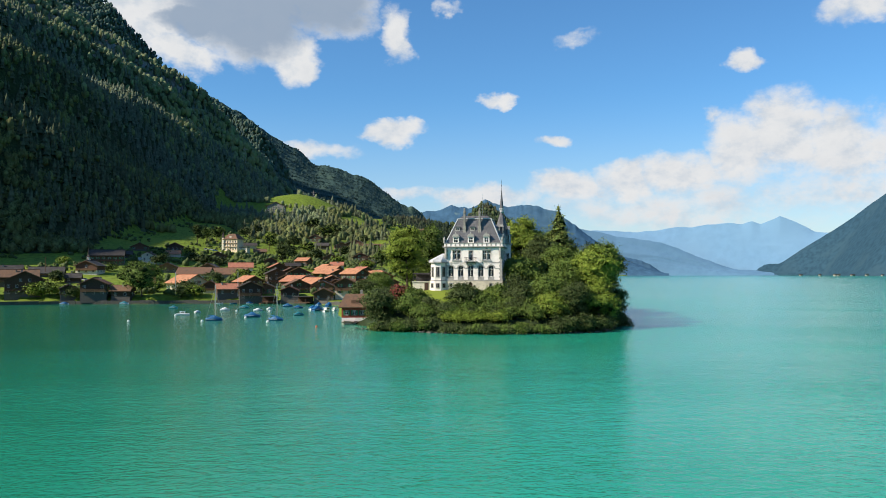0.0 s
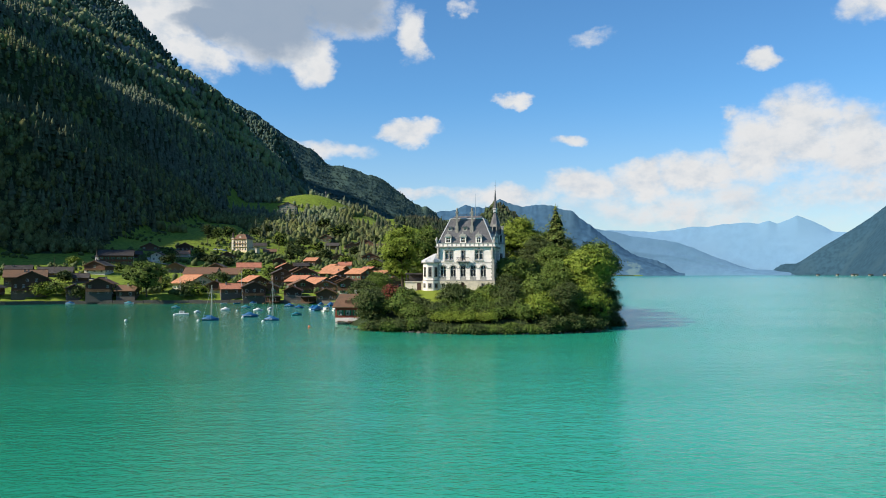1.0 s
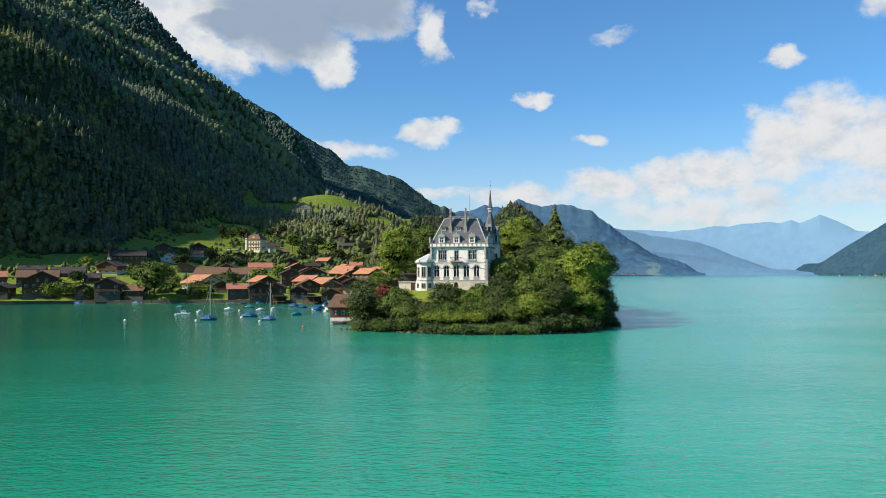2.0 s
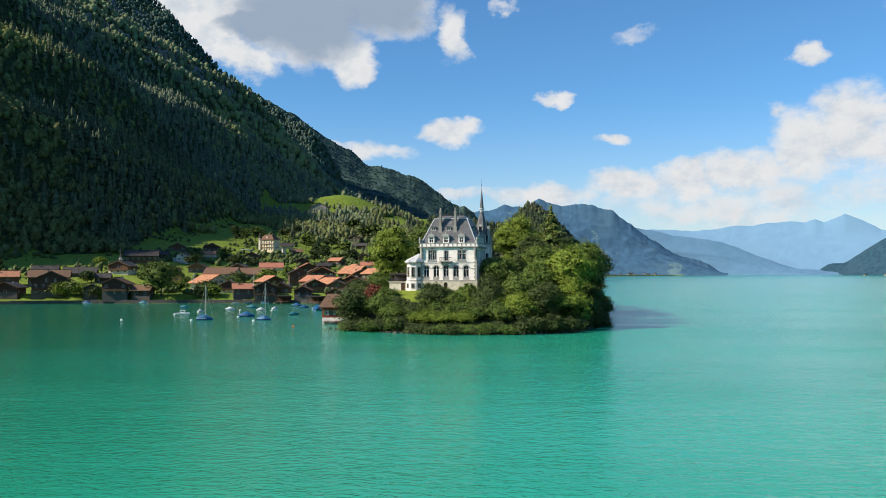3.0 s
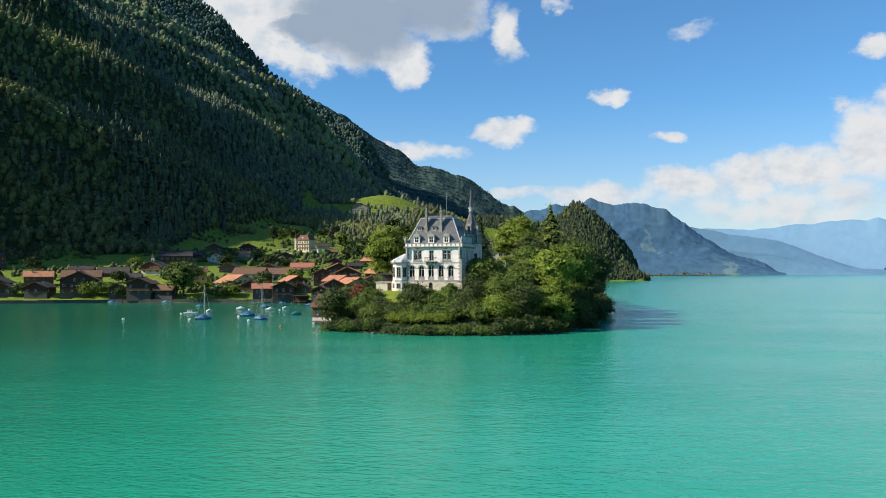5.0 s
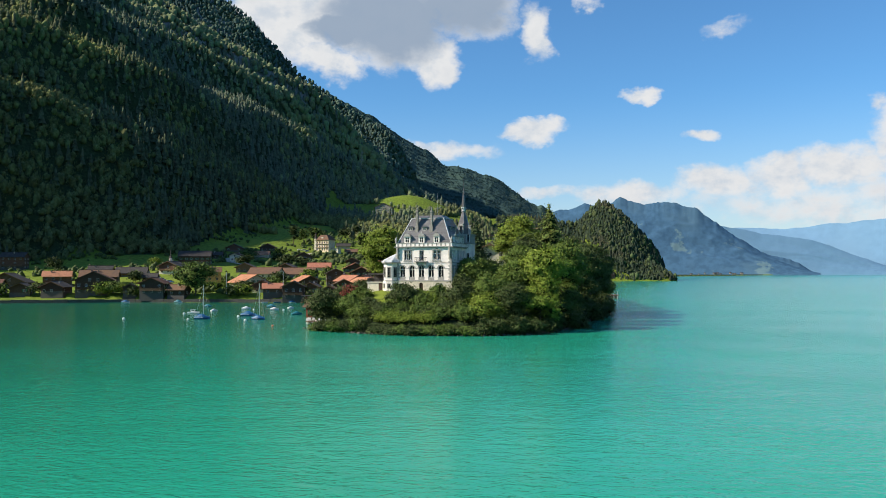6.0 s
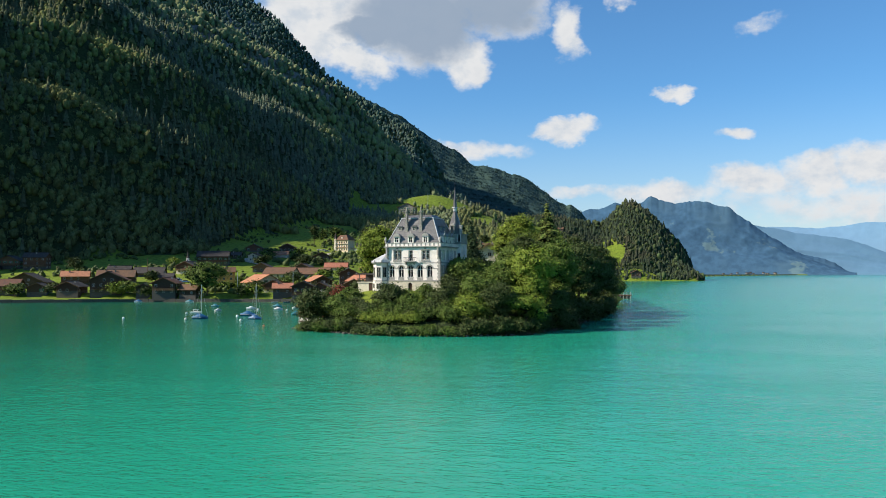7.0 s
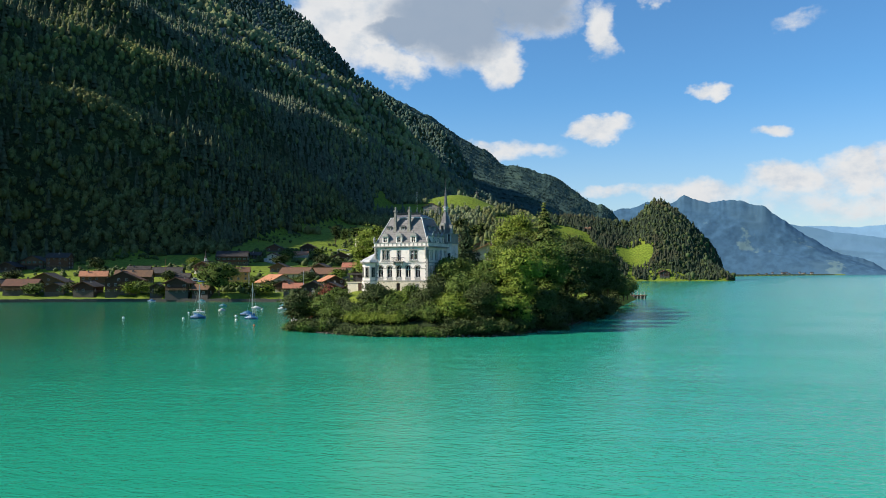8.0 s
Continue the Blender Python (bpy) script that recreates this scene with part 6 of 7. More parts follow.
def steeple(x, y, z):
    s = thing("bell_turret", "small white bell turret with slim dark spire", "turret", at=pose(x, y, z))
    b = bmesh.new()
    add_prism(b, polygon(0, 0, 0.9, 4), 0, 3.2)
    part("belfry", b, M["plaster"], s)
    b = bmesh.new()
    add_prism(b, polygon(0, 0, 1.35, 4), 3.2, 4.6, 0.35)
    add_prism(b, polygon(0, 0, 0.45, 8), 4.6, 8.8, 0.06)
    part("spire", b, M["tile_grey"], s)
    part("louvre", boxes((-0.35, 0.35, -0.68, -0.64, 1.2, 2.4)), M["wood"], s)
    return s


steeple(-204.5, 470, ground_at(-204, 472) + 6.2)


def villa():
    """The tall cream hotel villa above the village."""
    v = thing("villa", "tall cream villa with brown hipped roof and corner turret", "house", "village houses", pose(-177.5, 690, ground_at(-177.5, 690), 0, 0, -16))
    W, D = 13.0, 10.0
    bm = bmesh.new()
    rows = [1.2, 4.2, 7.2]
    holes = [(x, x + 1.3, z, z + 1.7) for z in rows for x in (0.9, 3.3, 5.85, 8.4, 10.8)]
    pierced(bm, W, -3, 10.2, holes, 0.4, Matrix.Translation((-W / 2, -D / 2, 0)))
    add_box(bm, W / 2 - .4, W / 2, -D / 2 + .4, D / 2, -3, 10.2)
    add_box(bm, -W / 2, -W / 2 + .4, -D / 2 + .4, D / 2, -3, 10.2)
    add_box(bm, -W / 2 + .4, W / 2 - .4, D / 2 - .4, D / 2, -3, 10.2)
    part("wall", bm, M["cream"], v)
    for x0, x1, z0, z1 in holes:
        window(v, x0, x1, z0, z1, Matrix.Translation((-W / 2, -D / 2, 0)), 1, True, 0.25, 0.12)
    for z in (3.5, 6.5):
        part("timber_band", boxes((-W / 2 - .15, W / 2 + .15, -D / 2 - .7, -D / 2 - .002, z, z + .25)), M["wood_mid"], v)
    b = bmesh.new()
    lo = [b.verts.new(p) for p in ((-W / 2 - .9, -D / 2 - .9, 10.1), (W / 2 + .9, -D / 2 - .9, 10.1), (W / 2 + .9, D / 2 + .9, 10.1), (-W / 2 - .9, D / 2 + .9, 10.1))]
    hi = [b.verts.new(p) for p in ((-3.2, -2.4, 14.6), (3.2, -2.4, 14.6), (3.2, 2.4, 14.6), (-3.2, 2.4, 14.6))]
    for i in range(4):
        b.faces.new((lo[i], lo[(i + 1) % 4], hi[(i + 1) % 4], hi[i]))
    b.faces.new(hi)
    b.faces.new(lo[::-1])
    part("roof", b, M["tile_brown"], v)
    t = part("turret", boxes((-W / 2 - 1.3, -W / 2 + .5, -D / 2 - .5, -D / 2 + 1.3, -3, 11.5)), M["render"], v)
    b = bmesh.new()
    add_prism(b, polygon(-W / 2 - .4, -D / 2 + .4, 1.5, 4), 11.5, 17.0, 0.03, (-W / 2 - .4, -D / 2 + .4))
    part("turret_roof", b, M["tile_grey"], t)
    part("dormer", boxes((-1.0, 1.0, -D / 2 + .2, -D / 2 + 2.5, 10.8, 12.6)), M["render"], v)
    part("annex", boxes((W / 2 + .05, W / 2 + 7, -1, 4, -3, 2.9)), M["render"], v, "low cream side wing")
    part("annex_roof", boxes((W / 2 + .05, W / 2 + 7.4, -1.5, 4.5, 2.9, 3.2)), M["tile_grey"], v)


villa()


# trees and hedges between the houses
VILLAGE_TREES = [
    (-134, 363, 16.6, 9.0),
    (-171, 361, 5.2, 1.7),
    (-174, 361, 6.2, 3.7),
    (-151, 430, 4.5, 3.0),
    (-111, 365, 5.0, 3.8),
    (-117, 364, 5.0, 3.3),
    (-200, 489, 4.7, 5.1),
    (-157, 573, 6.0, 5.2),
    (-214, 710, 18.2, 4.9),
    (-210, 724, 15.1, 4.5),
    (-156, 730, 20.2, 6.1),
    (-121, 614, 17.0, 5.5),
    (-125, 670, 13.9, 5.6),
    (-112, 720, 10.0, 6.5),
    (-84, 367, 5.1, 2.5),
    (-128, 441, 4.6, 4.6),
    (-114, 457, 3.8, 4.1),
    (-101, 463, 9.6, 3.8),
    (-206, 594, 6.2, 4.9),
    (-188, 542, 7.5, 5.6),
    (-180, 585, 6.1, 6.1),
    (-159, 753, 10.4, 5.7),
    (-143, 781, 13.5, 8.1),
    (-125, 754, 11.5, 6.8),
    (-130, 899, 15.6, 9.4),
    (-83, 648, 8.1, 5.4),
    (-66, 773, 12.3, 8.0),
    (-46, 612, 14.9, 6.4),
    (-54, 582, 8.1, 4.8),
    (-127, 942, 16.3, 9.8),
    (-153, 961, 16.7, 10.0),
    (-191, 838, 14.5, 7.0),
    (-206, 754, 13.1, 6.3),
    (-198, 817, 10.2, 6.8),
    (-232, 355, 7.0, 5.1),
    (-179, 361, 6.1, 5.0),
    (-280, 465, 9.1, 5.1),
    (-201, 425, 7.1, 3.9),
    (-295, 410, 7.2, 4.9),
    (-213, 360, 5.6, 3.4),
    (-126, 401, 5.9, 5.0),
    (-142, 396, 5.0, 5.9),
    (-126, 449, 6.5, 4.2),
    (-236, 507, 5.8, 3.1),
    (-147, 363, 3.3, 2.7),
    (-164, 360, 5.5, 3.0),
    (-202, 579, 6.4, 5.5),
    (-166, 565, 8.2, 6.2),
    (-116, 471, 6.8, 5.1),
    (-205, 738, 16.0, 5.9),
    (-188, 361, 4.5, 3.0),
    (-161, 361, 4.0, 2.2),
    (-180, 360, 4.2, 2.5),
    (-195, 625, 6.1, 4.8),
    (-143, 725, 12.6, 5.0),
    (-86, 890, 12.3, 6.2),
    (-92, 766, 10.6, 6.9),
]
for n, (x, y, tall, half) in enumerate(VILLAGE_TREES):
    rr = random.Random(n + 40)
    kind = "leaf" if n == 0 else rr.choice(["leaf", "leaf_deep", "leaf_deep", "leaf_lime"])
    words = "large round green shade tree on the shore lawn" if n == 0 else {"leaf": "green garden tree", "leaf_deep": "dark green garden tree", "leaf_lime": "light green garden tree"}[kind] + " between the village houses"
    leafy_tree(x, y, max(3.5, tall), max(1.8, half), M[kind], words, 600 + n, leaves=6500 if n == 0 else 1300, leaf=0.42 if n == 0 else 0.42, group="" if n == 0 else "village trees")

# scattered scrub and hedges, too many to count
def scrub():
    rng = np.random.default_rng(31)
    forms = [clump(k + 50, 3) for k in range(8)]
    out = []
    xs, ys = rng.uniform(-340, 10, 5200), rng.uniform(362, 900, 5200)
    zs = land(xs, ys)
    good = (fractal(xs, ys, 38, 90) > np.where((xs > -175) & (ys > 480), 0.47, 0.54)) & (inland(xs, ys) > 6)
    for x, y, z in zip(xs[good], ys[good], zs[good]):
        if any(abs(x - q[0]) < q[2] * 0.6 and abs(y - q[1]) < q[2] * 0.6 for q in HOUSES):
            continue
        s = rng.uniform(0.5, 2.2) ** 1.15 * (1.25 if x > -175 and y > 520 else 1)
        v, f = forms[rng.integers(8)]
        out.append((v * np.array([s, s, s * rng.uniform(0.7, 1.2)]) + (x, y, z + s * 0.5), f))
    tagged(soup("scrub", out, [M["leaf_deep"]]), "garden hedges and scrub on the meadow slope", "shrubs", kind="stuff")


scrub()


# ---------------------------------------------------------------- shore
def quay():
    pts = [(-300, 279.5), (-235, 329.5), (-188, 345.5), (-167, 355.5), (-120, 359.5), (-84, 361.5), (-56, 355.5), (-42, 334.5)]
    bm = bmesh.new()
    for (ax, ay), (bx, by) in zip(pts, pts[1:]):
        n = max(1, int(math.hypot(bx - ax, by - ay) / 6))
        for k in range(n):
            f0, f1 = k / n, (k + 1) / n - 0.003
            px, py = ax + (bx - ax) * f0, ay + (by - ay) * f0
            qx, qy = ax + (bx - ax) * f1, ay + (by - ay) * f1
            ln = math.hypot(qx - px, qy - py)
            nx, ny = -(qy - py) / ln * 0.8, (qx - px) / ln * 0.8
            h = 1.5 + 0.12 * math.sin(k * 2.3 + ax)
            lo = [bm.verts.new((*p, -2)) for p in ((px, py), (qx, qy), (qx + nx, qy + ny), (px + nx, py + ny))]
            hi = [bm.verts.new((v.co.x, v.co.y, h)) for v in lo]
            for i in range(4):
                bm.faces.new((lo[i], lo[(i + 1) % 4], hi[(i + 1) % 4], hi[i]))
            bm.faces.new(hi)
    me = bpy.data.meshes.new("quay_wall")
    bm.to_mesh(me)
    bm.free()
    me.materials.append(M["quay"])
    tagged(new("quay_wall", me), "dark weathered stone quay wall along the village shore", "wall", kind="structure")


quay()


def boathouse():
    h = thing("boathouse", "red timber boathouse with brown roof and green shutters at the water", "boathouse", at=pose(-22.9, 214.0, 0.2, 0, 0, 4))
    bm = bmesh.new()
    pierced(bm, 7.0, -1.5, 1.5, [(0.6, 2.4, -0.4, 0.7), (3.2, 5.0, -0.4, 0.7)], 0.5, Matrix.Translation((-3.5, -3, 0)))
    add_box(bm, -3.5, 3.5, -2.5, 3, -1.5, 1.5)
    part("base", bm, M["plaster"], h, "whitewashed stone base")
    bm = bmesh.new()
    holes = [(0.9, 1.7, 2.2, 3.4), (2.9, 3.7, 2.2, 3.4), (4.9, 5.7, 2.2, 3.4)]
    pierced(bm, 7.0, 1.5, 4.6, holes, 0.3, Matrix.Translation((-3.5, -3, 0)))
    add_box(bm, -3.5, -3.2, -2.7, 3, 1.5, 4.6)
    add_box(bm, 3.2, 3.5, -2.7, 3, 1.5, 4.6)
    add_box(bm, -3.2, 3.2, 2.7, 3, 1.5, 4.6)
    part("wall", bm, M["red"], h)
    for x0, x1, z0, z1 in holes:
        w = window(h, x0, x1, z0, z1, Matrix.Translation((-3.5, -3, 0)), 1, True, 0.12, 0.1)
        for s in (x0 - 0.45, x1 + 0.05):
            part("shutter", boxes((s, s + 0.4, -0.07, -0.01, z0 - .05, z1 + .05)), M["green"], w)
    b = bmesh.new()
    lo = [b.verts.new(p) for p in ((-4.3, -3.9, 4.3), (4.3, -3.9, 4.3), (4.3, 3.9, 4.3), (-4.3, 3.9, 4.3))]
    hi = [b.verts.new(p) for p in ((-2.6, 0, 7.6), (2.9, 0, 7.6))]
    for f in ((lo[0], lo[1], hi[1], hi[0]), (lo[2], lo[3], hi[0], hi[1]), (lo[1], lo[2], hi[1]), (lo[3], lo[0], hi[0]), (lo[3], lo[2], lo[1], lo[0])):
        b.faces.new(f)
    r = part("roof", b, M["tile_brown"], h)
    part("dormer", boxes((-1.0, 1.0, -2.9, -0.8, 5.2, 6.1)), M["tile_brown"], r)
    part("fascia", boxes((-4.3, 4.3, -3.94, -3.902, 4.1, 4.34)), M["wood_mid"], r)
    part("chimney", boxes((1.2, 1.8, 0.2, 0.8, 7.0, 8.6)), M["masonry"], h)
    part("jetty_deck", boxes((-3.4, 3.6, -4.4, -3.06, 0.35, 0.5)), M["wood_mid"], h)


boathouse()


def jetty():
    j = thing("jetty", "old stone and timber landing stage with posts", "jetty", at=pose(56, 437, 0, 0, 0, -4))
    part("deck", boxes((-6, 7, -4, 4, 1.6, 2.0)), M["wood_mid"], j)
    part("pier_wall", boxes((-6, 6.5, -3.6, 3.8, -2, 1.6)), M["quay"], j)
    for n in range(8):
        part("post", tube([(-5.5 + n * 1.7, -3.8, -2), (-5.5 + n * 1.7, -3.8, 3.3 + 0.3 * (n % 3))], [0.24, 0.2], 7), M["trim"], j)
    part("handrail", boxes((-5.6, 6.6, -3.86, -3.74, 3.0, 3.12)), M["wood"], j)


jetty()


def landing(x, y, turn, wide, n):
    j = thing("boat_shed", "low dark timber boat shed on posts over the harbour", "shed", "boat sheds", pose(x, y, 0, 0, 0, turn))
    part("deck", boxes((-wide / 2, wide / 2, -2.2, 2.2, 0.75, 0.95)), M["wood_mid"], j)
    for k in range(int(wide / 2.4) + 1):
        px = -wide / 2 + 0.3 + k * 2.4
        part("post", tube([(px, -2.0, -2), (px, -2.0, 3.2)], [0.13, 0.12], 6), M["wood"], j)
    part("roof", boxes((-wide / 2 - .5, wide / 2 + .5, -2.8, 2.6, 3.2, 3.4)), M["tile_grey"], j)
    part("back_wall", boxes((-wide / 2, wide / 2, 1.9, 2.1, 0.95, 3.2)), M["wood"], j)


landing(-60, 352, -12, 7, 0)
landing(-76, 357.5, 2, 6, 1)
# ---------------------------------------------------------------- boats
def hull_mesh(ln, beam, deep, sheer=0.25, seats=9):
    """A pointed hull: stations along x from stern to bow."""
    v, f, ring = [], [], 7
    for i in range(seats + 1):
        t = i / seats
        half = beam / 2 * (0.82 + 0.18 * math.sin(math.pi * min(1, t * 1.6) / 1.0)) * (1 - max(0, (t - 0.45) / 0.55) ** 2.2)
        half = max(half, 0.03)
        top = deep * (1 + sheer * t * t)
        for k in range(ring):
            a = math.pi * k / (ring - 1)
            v.append((-ln / 2 + ln * t, -half * math.cos(a) * (1 if 0 < k < ring - 1 else 1), top - (top + 0.25) * math.sin(a) ** 0.7 if 0 < k < ring - 1 else top))
        if i:
            n = (i - 1) * ring
            f += [(n + k, n + k + 1, n + ring + k + 1, n + ring + k) for k in range(ring - 1)]
    f.append(tuple(range(ring)))
    top = [(i * ring) for i in range(seats + 1)] + [(i * ring + ring - 1) for i in range(seats, -1, -1)]
    f.append(tuple(top))
    return v, f


def cover_mesh(ln, beam, base, high):
    """A tarpaulin drawn over a boat, tight over a ridge line."""
    v, f, ring = [], [], 6
    for i in range(8):
        t = i / 7
        half = beam / 2 * 1.04 * (1 - max(0, (t - 0.5) / 0.5) ** 2.2 * 0.96)
        h = high * (0.22 + 0.78 * math.exp(-((t - 0.48) / 0.27) ** 2))
        for k in range(ring):
            a = math.pi * k / (ring - 1)
            v.append((-ln * 0.5 + ln * 0.98 * t, -half * math.cos(a), base + h * math.sin(a) ** 0.8))
        if i:
            n = (i - 1) * ring
            f += [(n + k, n + ring + k, n + ring + k + 1, n + k + 1) for k in range(ring - 1)]
    f.append(tuple(range(ring)))
    return v, f


def boat(x, y, ln, turn, hull, cover, kind, label, mast=0.0):
    b = thing("sailing_boat" if mast else "motor_boat" if kind == "cabin" else "rowing_boat" if kind == "row" else "covered_boat", label, "boat", "moored boats", pose(x, y, 0, 0, 0, turn))
    ln *= 0.74 if hull == "hull_white" else 0.84
    beam, deep = ln * 0.36, 0.12 * ln
    part("hull", hull_mesh(ln, beam, deep), M[hull], b, "", None, True)
    part("rubbing_strake", boxes((-ln * .48, ln * .1, -beam * .515, -beam * .49, deep * .8, deep * .95), (-ln * .48, ln * .1, beam * .49, beam * .515, deep * .8, deep * .95)), M["frame"], b)
    if kind == "cover":
        part("cover", cover_mesh(ln, beam, deep * 0.92, 0.25 * ln), M[cover], b, "tight tarpaulin cover", None, True)
    if kind == "cabin":
        cb = part("cabin", boxes((-ln * .2, ln * .18, -beam * .34, beam * .34, deep, deep + .16 * ln), (-ln * .24, ln * .14, -beam * .38, beam * .38, deep + .16 * ln, deep + .18 * ln)), M["hull_white"], b)
        part("windscreen", boxes((ln * .181, ln * .19, -beam * .3, beam * .3, deep + .05 * ln, deep + .14 * ln)), M["glass"], cb)
        part("side_window", boxes((-ln * .14, ln * .12, -beam * .35, -beam * .341, deep + .07 * ln, deep + .13 * ln)), M["glass"], cb)
    if kind == "row":
        for s in (-.25, .05):
            part("thwart", boxes((ln * s, ln * s + .25, -beam * .42, beam * .42, deep * 1.0, deep * 1.06)), M["wood_mid"], b)
    if mast:
        m = part("mast", tube([(ln * .08, 0, deep * .6), (ln * .06, 0, mast)], [0.13, 0.10], 7), M["alloy"], b)
        part("boom", tube([(ln * .06, 0, deep + 0.9), (ln * .05, 0, deep + .95)], [0.06, 0.06], 5), M["alloy"], m)
        part("furled_sail", [cover_mesh(ln * 0.5, 0.35, deep + 0.75, 0.32)][0], M[cover], b, "", Matrix.Translation((-ln * .2, 0, 0)))
        for ex, ey in ((ln * .49, 0), (-ln * .48, 0), (0, beam * .48), (0, -beam * .48)):
            part("stay", tube([(ex, ey, deep), (ln * .06, 0, mast * .96)], [0.03, 0.03], 4), M["alloy"], m)
    return b


for row in [(-64, 228.5, 5.4, 8, "hull_blue", "hull_blue", "cover", "blue sailing boat with bare mast, moored", 10.0),
            (-46.7, 228.5, 4.8, -6, "hull_blue", "hull_blue", "cover", "small dark blue sailing boat with bare mast", 10.4),
            (-57.5, 246.5, 5.6, 6, "hull_blue", "hull_blue", "cover", "motor boat under a deep blue tarpaulin"),
            (-83, 260.5, 5.6, 4, "hull_white", "hull_white", "cabin", "white cabin motor boat at its mooring"),
            (-82.8, 275.5, 3.6, 60, "hull_white", "hull_white", "cover", "small white boat under a white cover"),
            (-78, 292, 4.6, 20, "hull_white", "hull_white", "cover", "white covered boat at its mooring"),
            (-65, 287, 4.4, 25, "hull_white", "hull_white", "cover", "white covered boat with dark waterline"),
            (-63.6, 300, 3.6, 50, "hull_white", "hull_white", "cover", "small white covered boat far into the bay"),
            (-75.7, 311, 4.4, 5, "hull_teal", "hull_teal", "cover", "small boat under a teal cover"),
            (-62, 326, 4.6, 3, "hull_blue", "hull_blue", "cover", "blue covered boat near the harbour"),
            (-55, 310, 4.2, 10, "hull_blue", "hull_blue", "cover", "low blue covered boat near the harbour"),
            (-45.2, 256, 4.0, 30, "hull_teal", "hull_teal", "cover", "teal covered boat beside the headland"),
            (-42, 295.5, 5.0, 70, "hull_blue", "hull_blue", "cover", "blue covered motor boat in the harbour row"),
            (-38.6, 291, 5.0, 75, "hull_white", "hull_white", "cabin", "white motor boat in the harbour row"),
            (-36.5, 303, 5.0, 80, "hull_white", "hull_white", "cabin", "white motor boat tied up in the harbour"),
            (-44.5, 290, 6.6, 62, "hull_blue", "hull_blue", "cover", "big blue covered boat moored in the harbour row"),
            (-40.5, 284, 6.4, 70, "hull_white", "hull_white", "cabin", "white cabin boat moored beside the covered boats"),
            (-47.5, 299, 6.4, 66, "hull_white", "hull_blue", "cover", "white boat under a tall blue cover in the harbour row"),
            (-103, 312, 3.8, 5, "hull_teal", "hull_teal", "cover", "small teal covered boat off the village"),
            (-46, 330, 5.6, 75, "hull_blue", "hull_blue", "cover", "tall blue covered boat in the harbour"),
            (-51, 336, 5.2, 65, "hull_white", "hull_blue", "cover", "white boat under a blue cover in the harbour"),
            (-164, 353.6, 5.0, 10, "hull_white", "hull_blue", "cover", "white boat under a blue cover at the quay"),
            (-139, 356, 5.2, 4, "hull_white", "hull_teal", "cover", "white boat under a teal cover at the quay"),
            (-98, 358.5, 4.0, 30, "hull_white", "hull_white", "row", "open white rowing boat at the quay"),
            (-92, 358.8, 4.0, 40, "hull_blue", "hull_blue", "row", "open blue rowing boat at the quay"),
            (-85, 359, 4.2, 20, "hull_white", "hull_blue", "cover", "white boat under a blue cover by the slip"),
            (-79, 358, 4.0, 50, "wood_mid", "hull_blue", "row", "open wooden rowing boat by the slip")]:
    boat(*row)


def buoy(x, y, r, mat, label):
    b = thing("buoy", label, "buoy", "mooring buoys", pose(x, y, 0))
    v, f = ball(3, 2, 0.0)
    part("float", (v * r + (0, 0, r * 0.45), f), mat, b, "", None, True)
    part("ring", tube([(0, 0, r * 1.35), (0, 0, r * 1.7)], [0.05, 0.04], 6), M["iron"], b)


for x, y in ((-86.2, 224), (-65.9, 223.5), (-58, 240), (-47.3, 220.5), (-83.5, 255), (-72, 285), (-60, 283)):
    buoy(x, y, 0.42, M["hull_white"], "round white mooring buoy on the lake")
buoy(-30.9, 199.5, 0.32, M["orange"], "small orange buoy floating by the headland")


# ---------------------------------------------------------------- poles, pylons, cars
def pylon(x, y, tall):
    p = thing("pylon", "grey steel lattice power pylon on the wooded slope", "pylon", "power pylons", pose(x, y, ground_at(x, y)))
    for sx in (-1, 1):
        for sy in (-1, 1):
            part("leg", tube([(sx * 2.6, sy * 2.6, -1), (sx * 0.4, sy * 0.4, tall)], [0.22, 0.14], 5), M["masonry"], p)
    for z in (0.55, 0.72, 0.9):
        part("cross_arm", boxes((-4.5 + z, 4.5 - z, -.2, .2, tall * z, tall * z + .4)), M["masonry"], p)
    for k in range(7):
        z0, z1 = tall * k / 8, tall * (k + 1) / 8
        w0, w1 = 2.6 - 2.2 * k / 8, 2.6 - 2.2 * (k + 1) / 8
        part("brace", tube([(-w0, -w0, z0), (w1, -w1, z1)], [0.1, 0.1], 4), M["masonry"], p)


pylon(-338, 1385, 36)
pylon(-205, 1290, 34)


def pole(x, y, tall, label, mat="wood_mid", arm=True):
    p = thing("utility_pole", label, "pole", "poles", pose(x, y, ground_at(x, y)))
    part("shaft", tube([(0, 0, -0.5), (0, 0, tall)], [0.16, 0.11], 7), M[mat], p)
    if arm:
        part("cross_arm", boxes((-1.4, 1.4, -.08, .08, tall - 1.0, tall - .8)), M[mat], p)


pole(-268, 665, 13, "tall wooden utility pole on the meadow")
pole(-219, 449, 11, "wooden utility pole behind the chalets", arm=False)
pole(-120, 366, 10, "grey lamp pole on the shore", "alloy", False)
pole(-92, 366, 11, "grey flag pole at the harbour", "alloy", False)


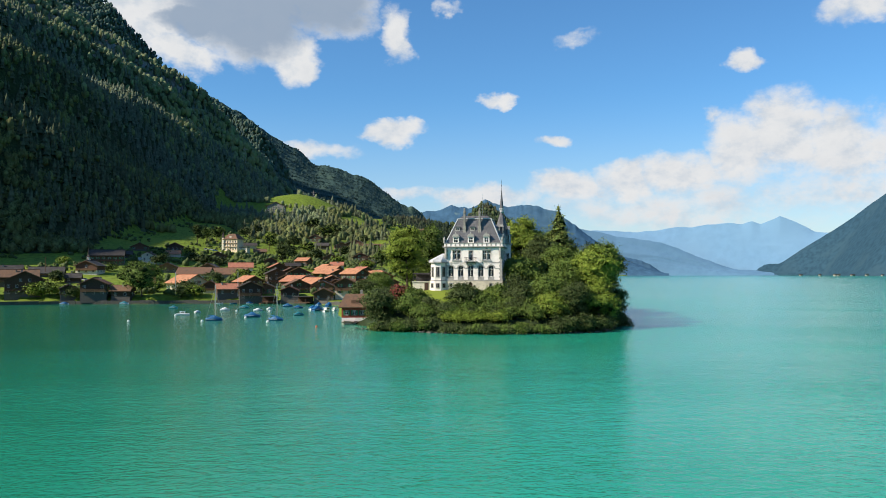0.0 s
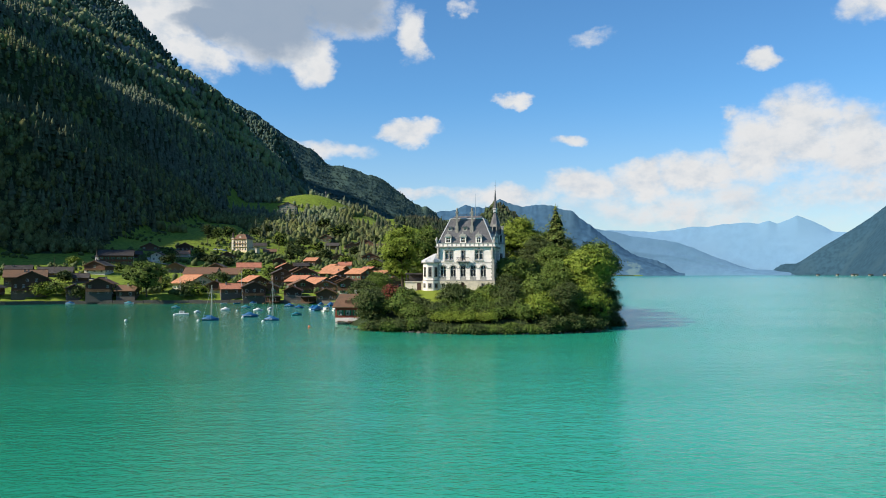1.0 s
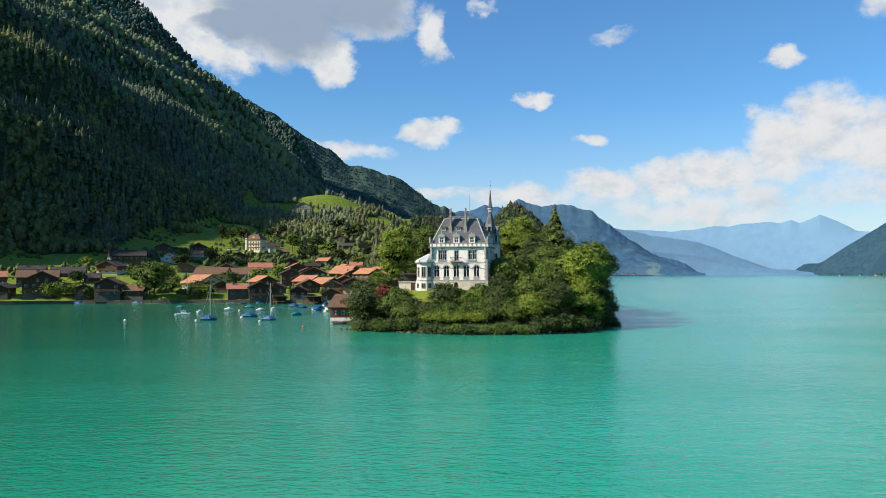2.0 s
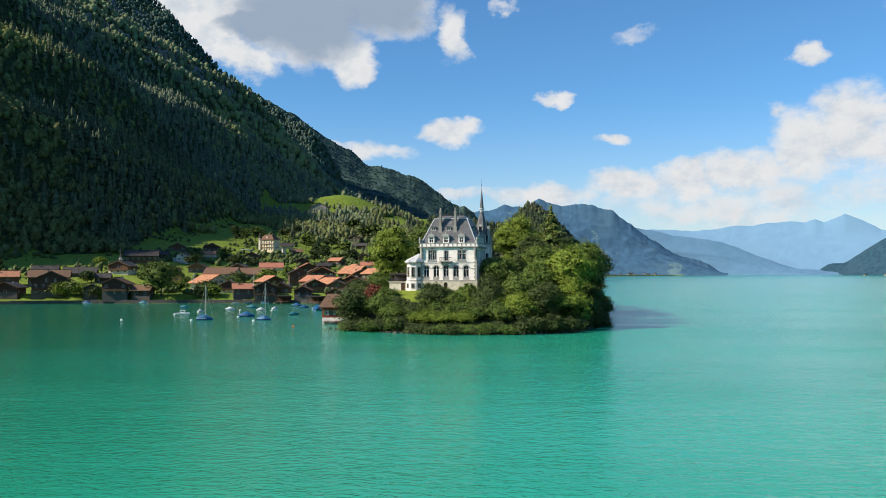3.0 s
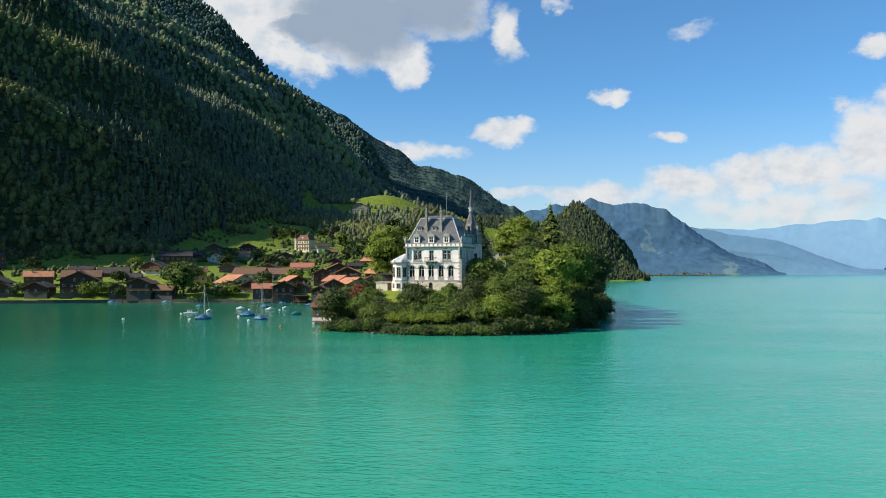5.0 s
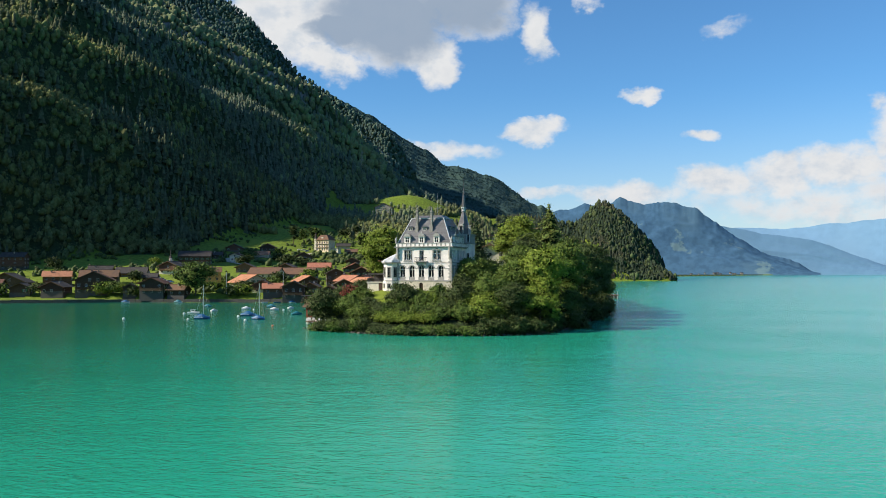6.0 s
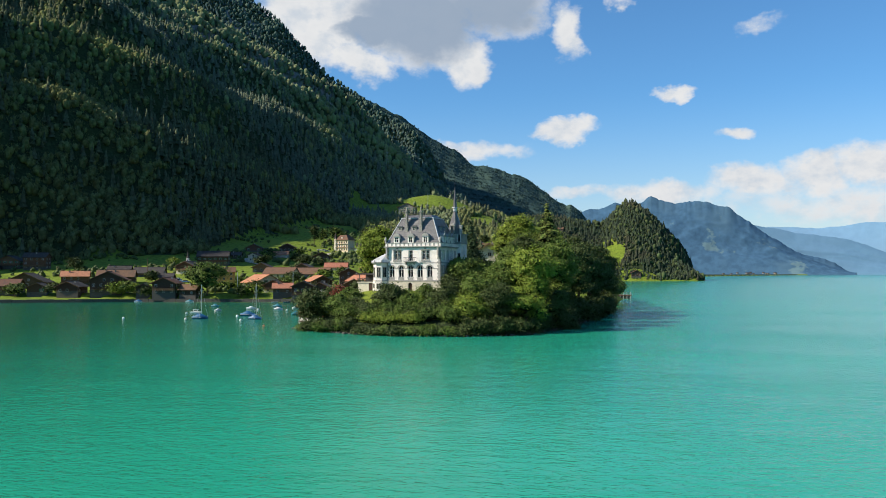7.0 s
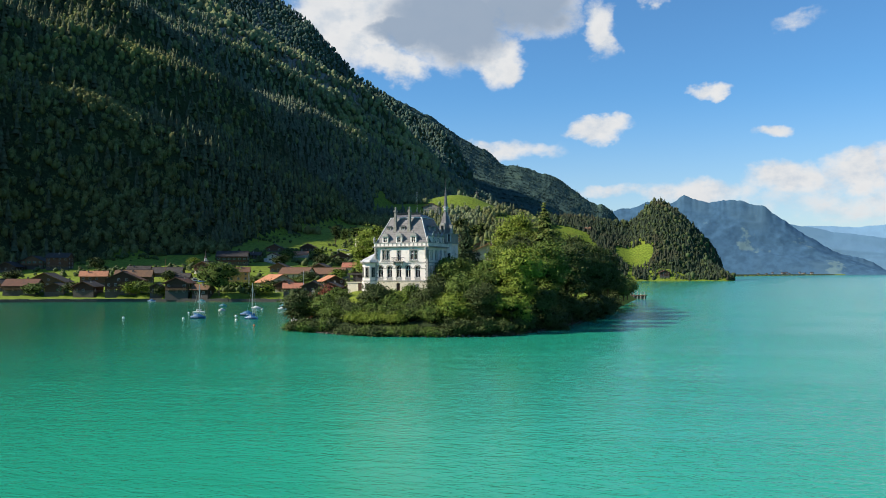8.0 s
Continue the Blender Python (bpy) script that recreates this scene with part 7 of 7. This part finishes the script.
def car(x, y, turn, mat, label):
    c = thing("car", label, "car", "parked cars", pose(x, y, ground_at(x, y) + 0.05, 0, 0, turn))
    b = bmesh.new()
    add_prism(b, [(-2.1, -.85), (2.1, -.85), (2.1, .85), (-2.1, .85)], 0.3, 0.85, 0.97)
    part("body", b, M[mat], c)
    b = bmesh.new()
    add_prism(b, [(-1.7, -.78), (1.0, -.78), (1.0, .78), (-1.7, .78)], 0.852, 1.42, 0.78)
    part("cabin", b, M["glass"], c)
    part("roof", boxes((-1.35, .7, -.6, .6, 1.424, 1.47)), M[mat], c)
    for sx in (-1.3, 1.3):
        for sy in (-.86, .7):
            w = part("wheel", tube([(0, 0, 0), (0, 0, .16)], [.33, .33], 10), M["iron"], c, "", Matrix.Translation((sx, sy, .33)) @ pose(0, 0, 0, -90, 0, 0))


for x, y, turn, mat, label in [(-197, 678, 10, "hull_white", "white car parked below the villa"), (-193, 680, 15, "hull_white", "white van-like car parked below the villa"), (-189, 676, 8, "hull_blue", "blue car parked below the villa"),
                               (-188, 432, 5, "hull_white", "white car parked behind the chalets"), (-192, 437, 8, "hull_white", "silver white car parked behind the chalets"), (-182, 428, 0, "hull_blue", "dark blue car parked behind the chalets"),
                               (-104, 392, 70, "hull_white", "white car parked by the harbour"), (-86, 398, 60, "hull_white", "white car parked near the harbour houses")]:
    car(x, y, turn, mat, label)


def lane():
    """The pale lane that climbs between the meadows."""
    pts = [(-150, 500), (-172, 528), (-190, 545), (-206, 556), (-214, 572), (-206, 592), (-190, 612), (-180, 640), (-182, 672)]
    v, f = [], []
    for i in range((len(pts) - 1) * 8 + 1):
        k = min(i // 8, len(pts) - 2)
        t = i / 8 - k
        x, y = pts[k][0] + (pts[k + 1][0] - pts[k][0]) * t, pts[k][1] + (pts[k + 1][1] - pts[k][1]) * t
        dx, dy = pts[k + 1][0] - pts[k][0], pts[k + 1][1] - pts[k][1]
        n = math.hypot(dx, dy)
        for s in (-1.8, 1.8):
            px, py = x - dy / n * s, y + dx / n * s
            v.append((px, py, ground_at(px, py) + 0.35))
        if i:
            f.append((2 * i - 2, 2 * i - 1, 2 * i + 1, 2 * i))
    tagged(mesh_object("road", v, [q[::-1] for q in f], [M["path"]]), "pale gravel lane climbing through the meadow", "road", kind="structure")


lane()
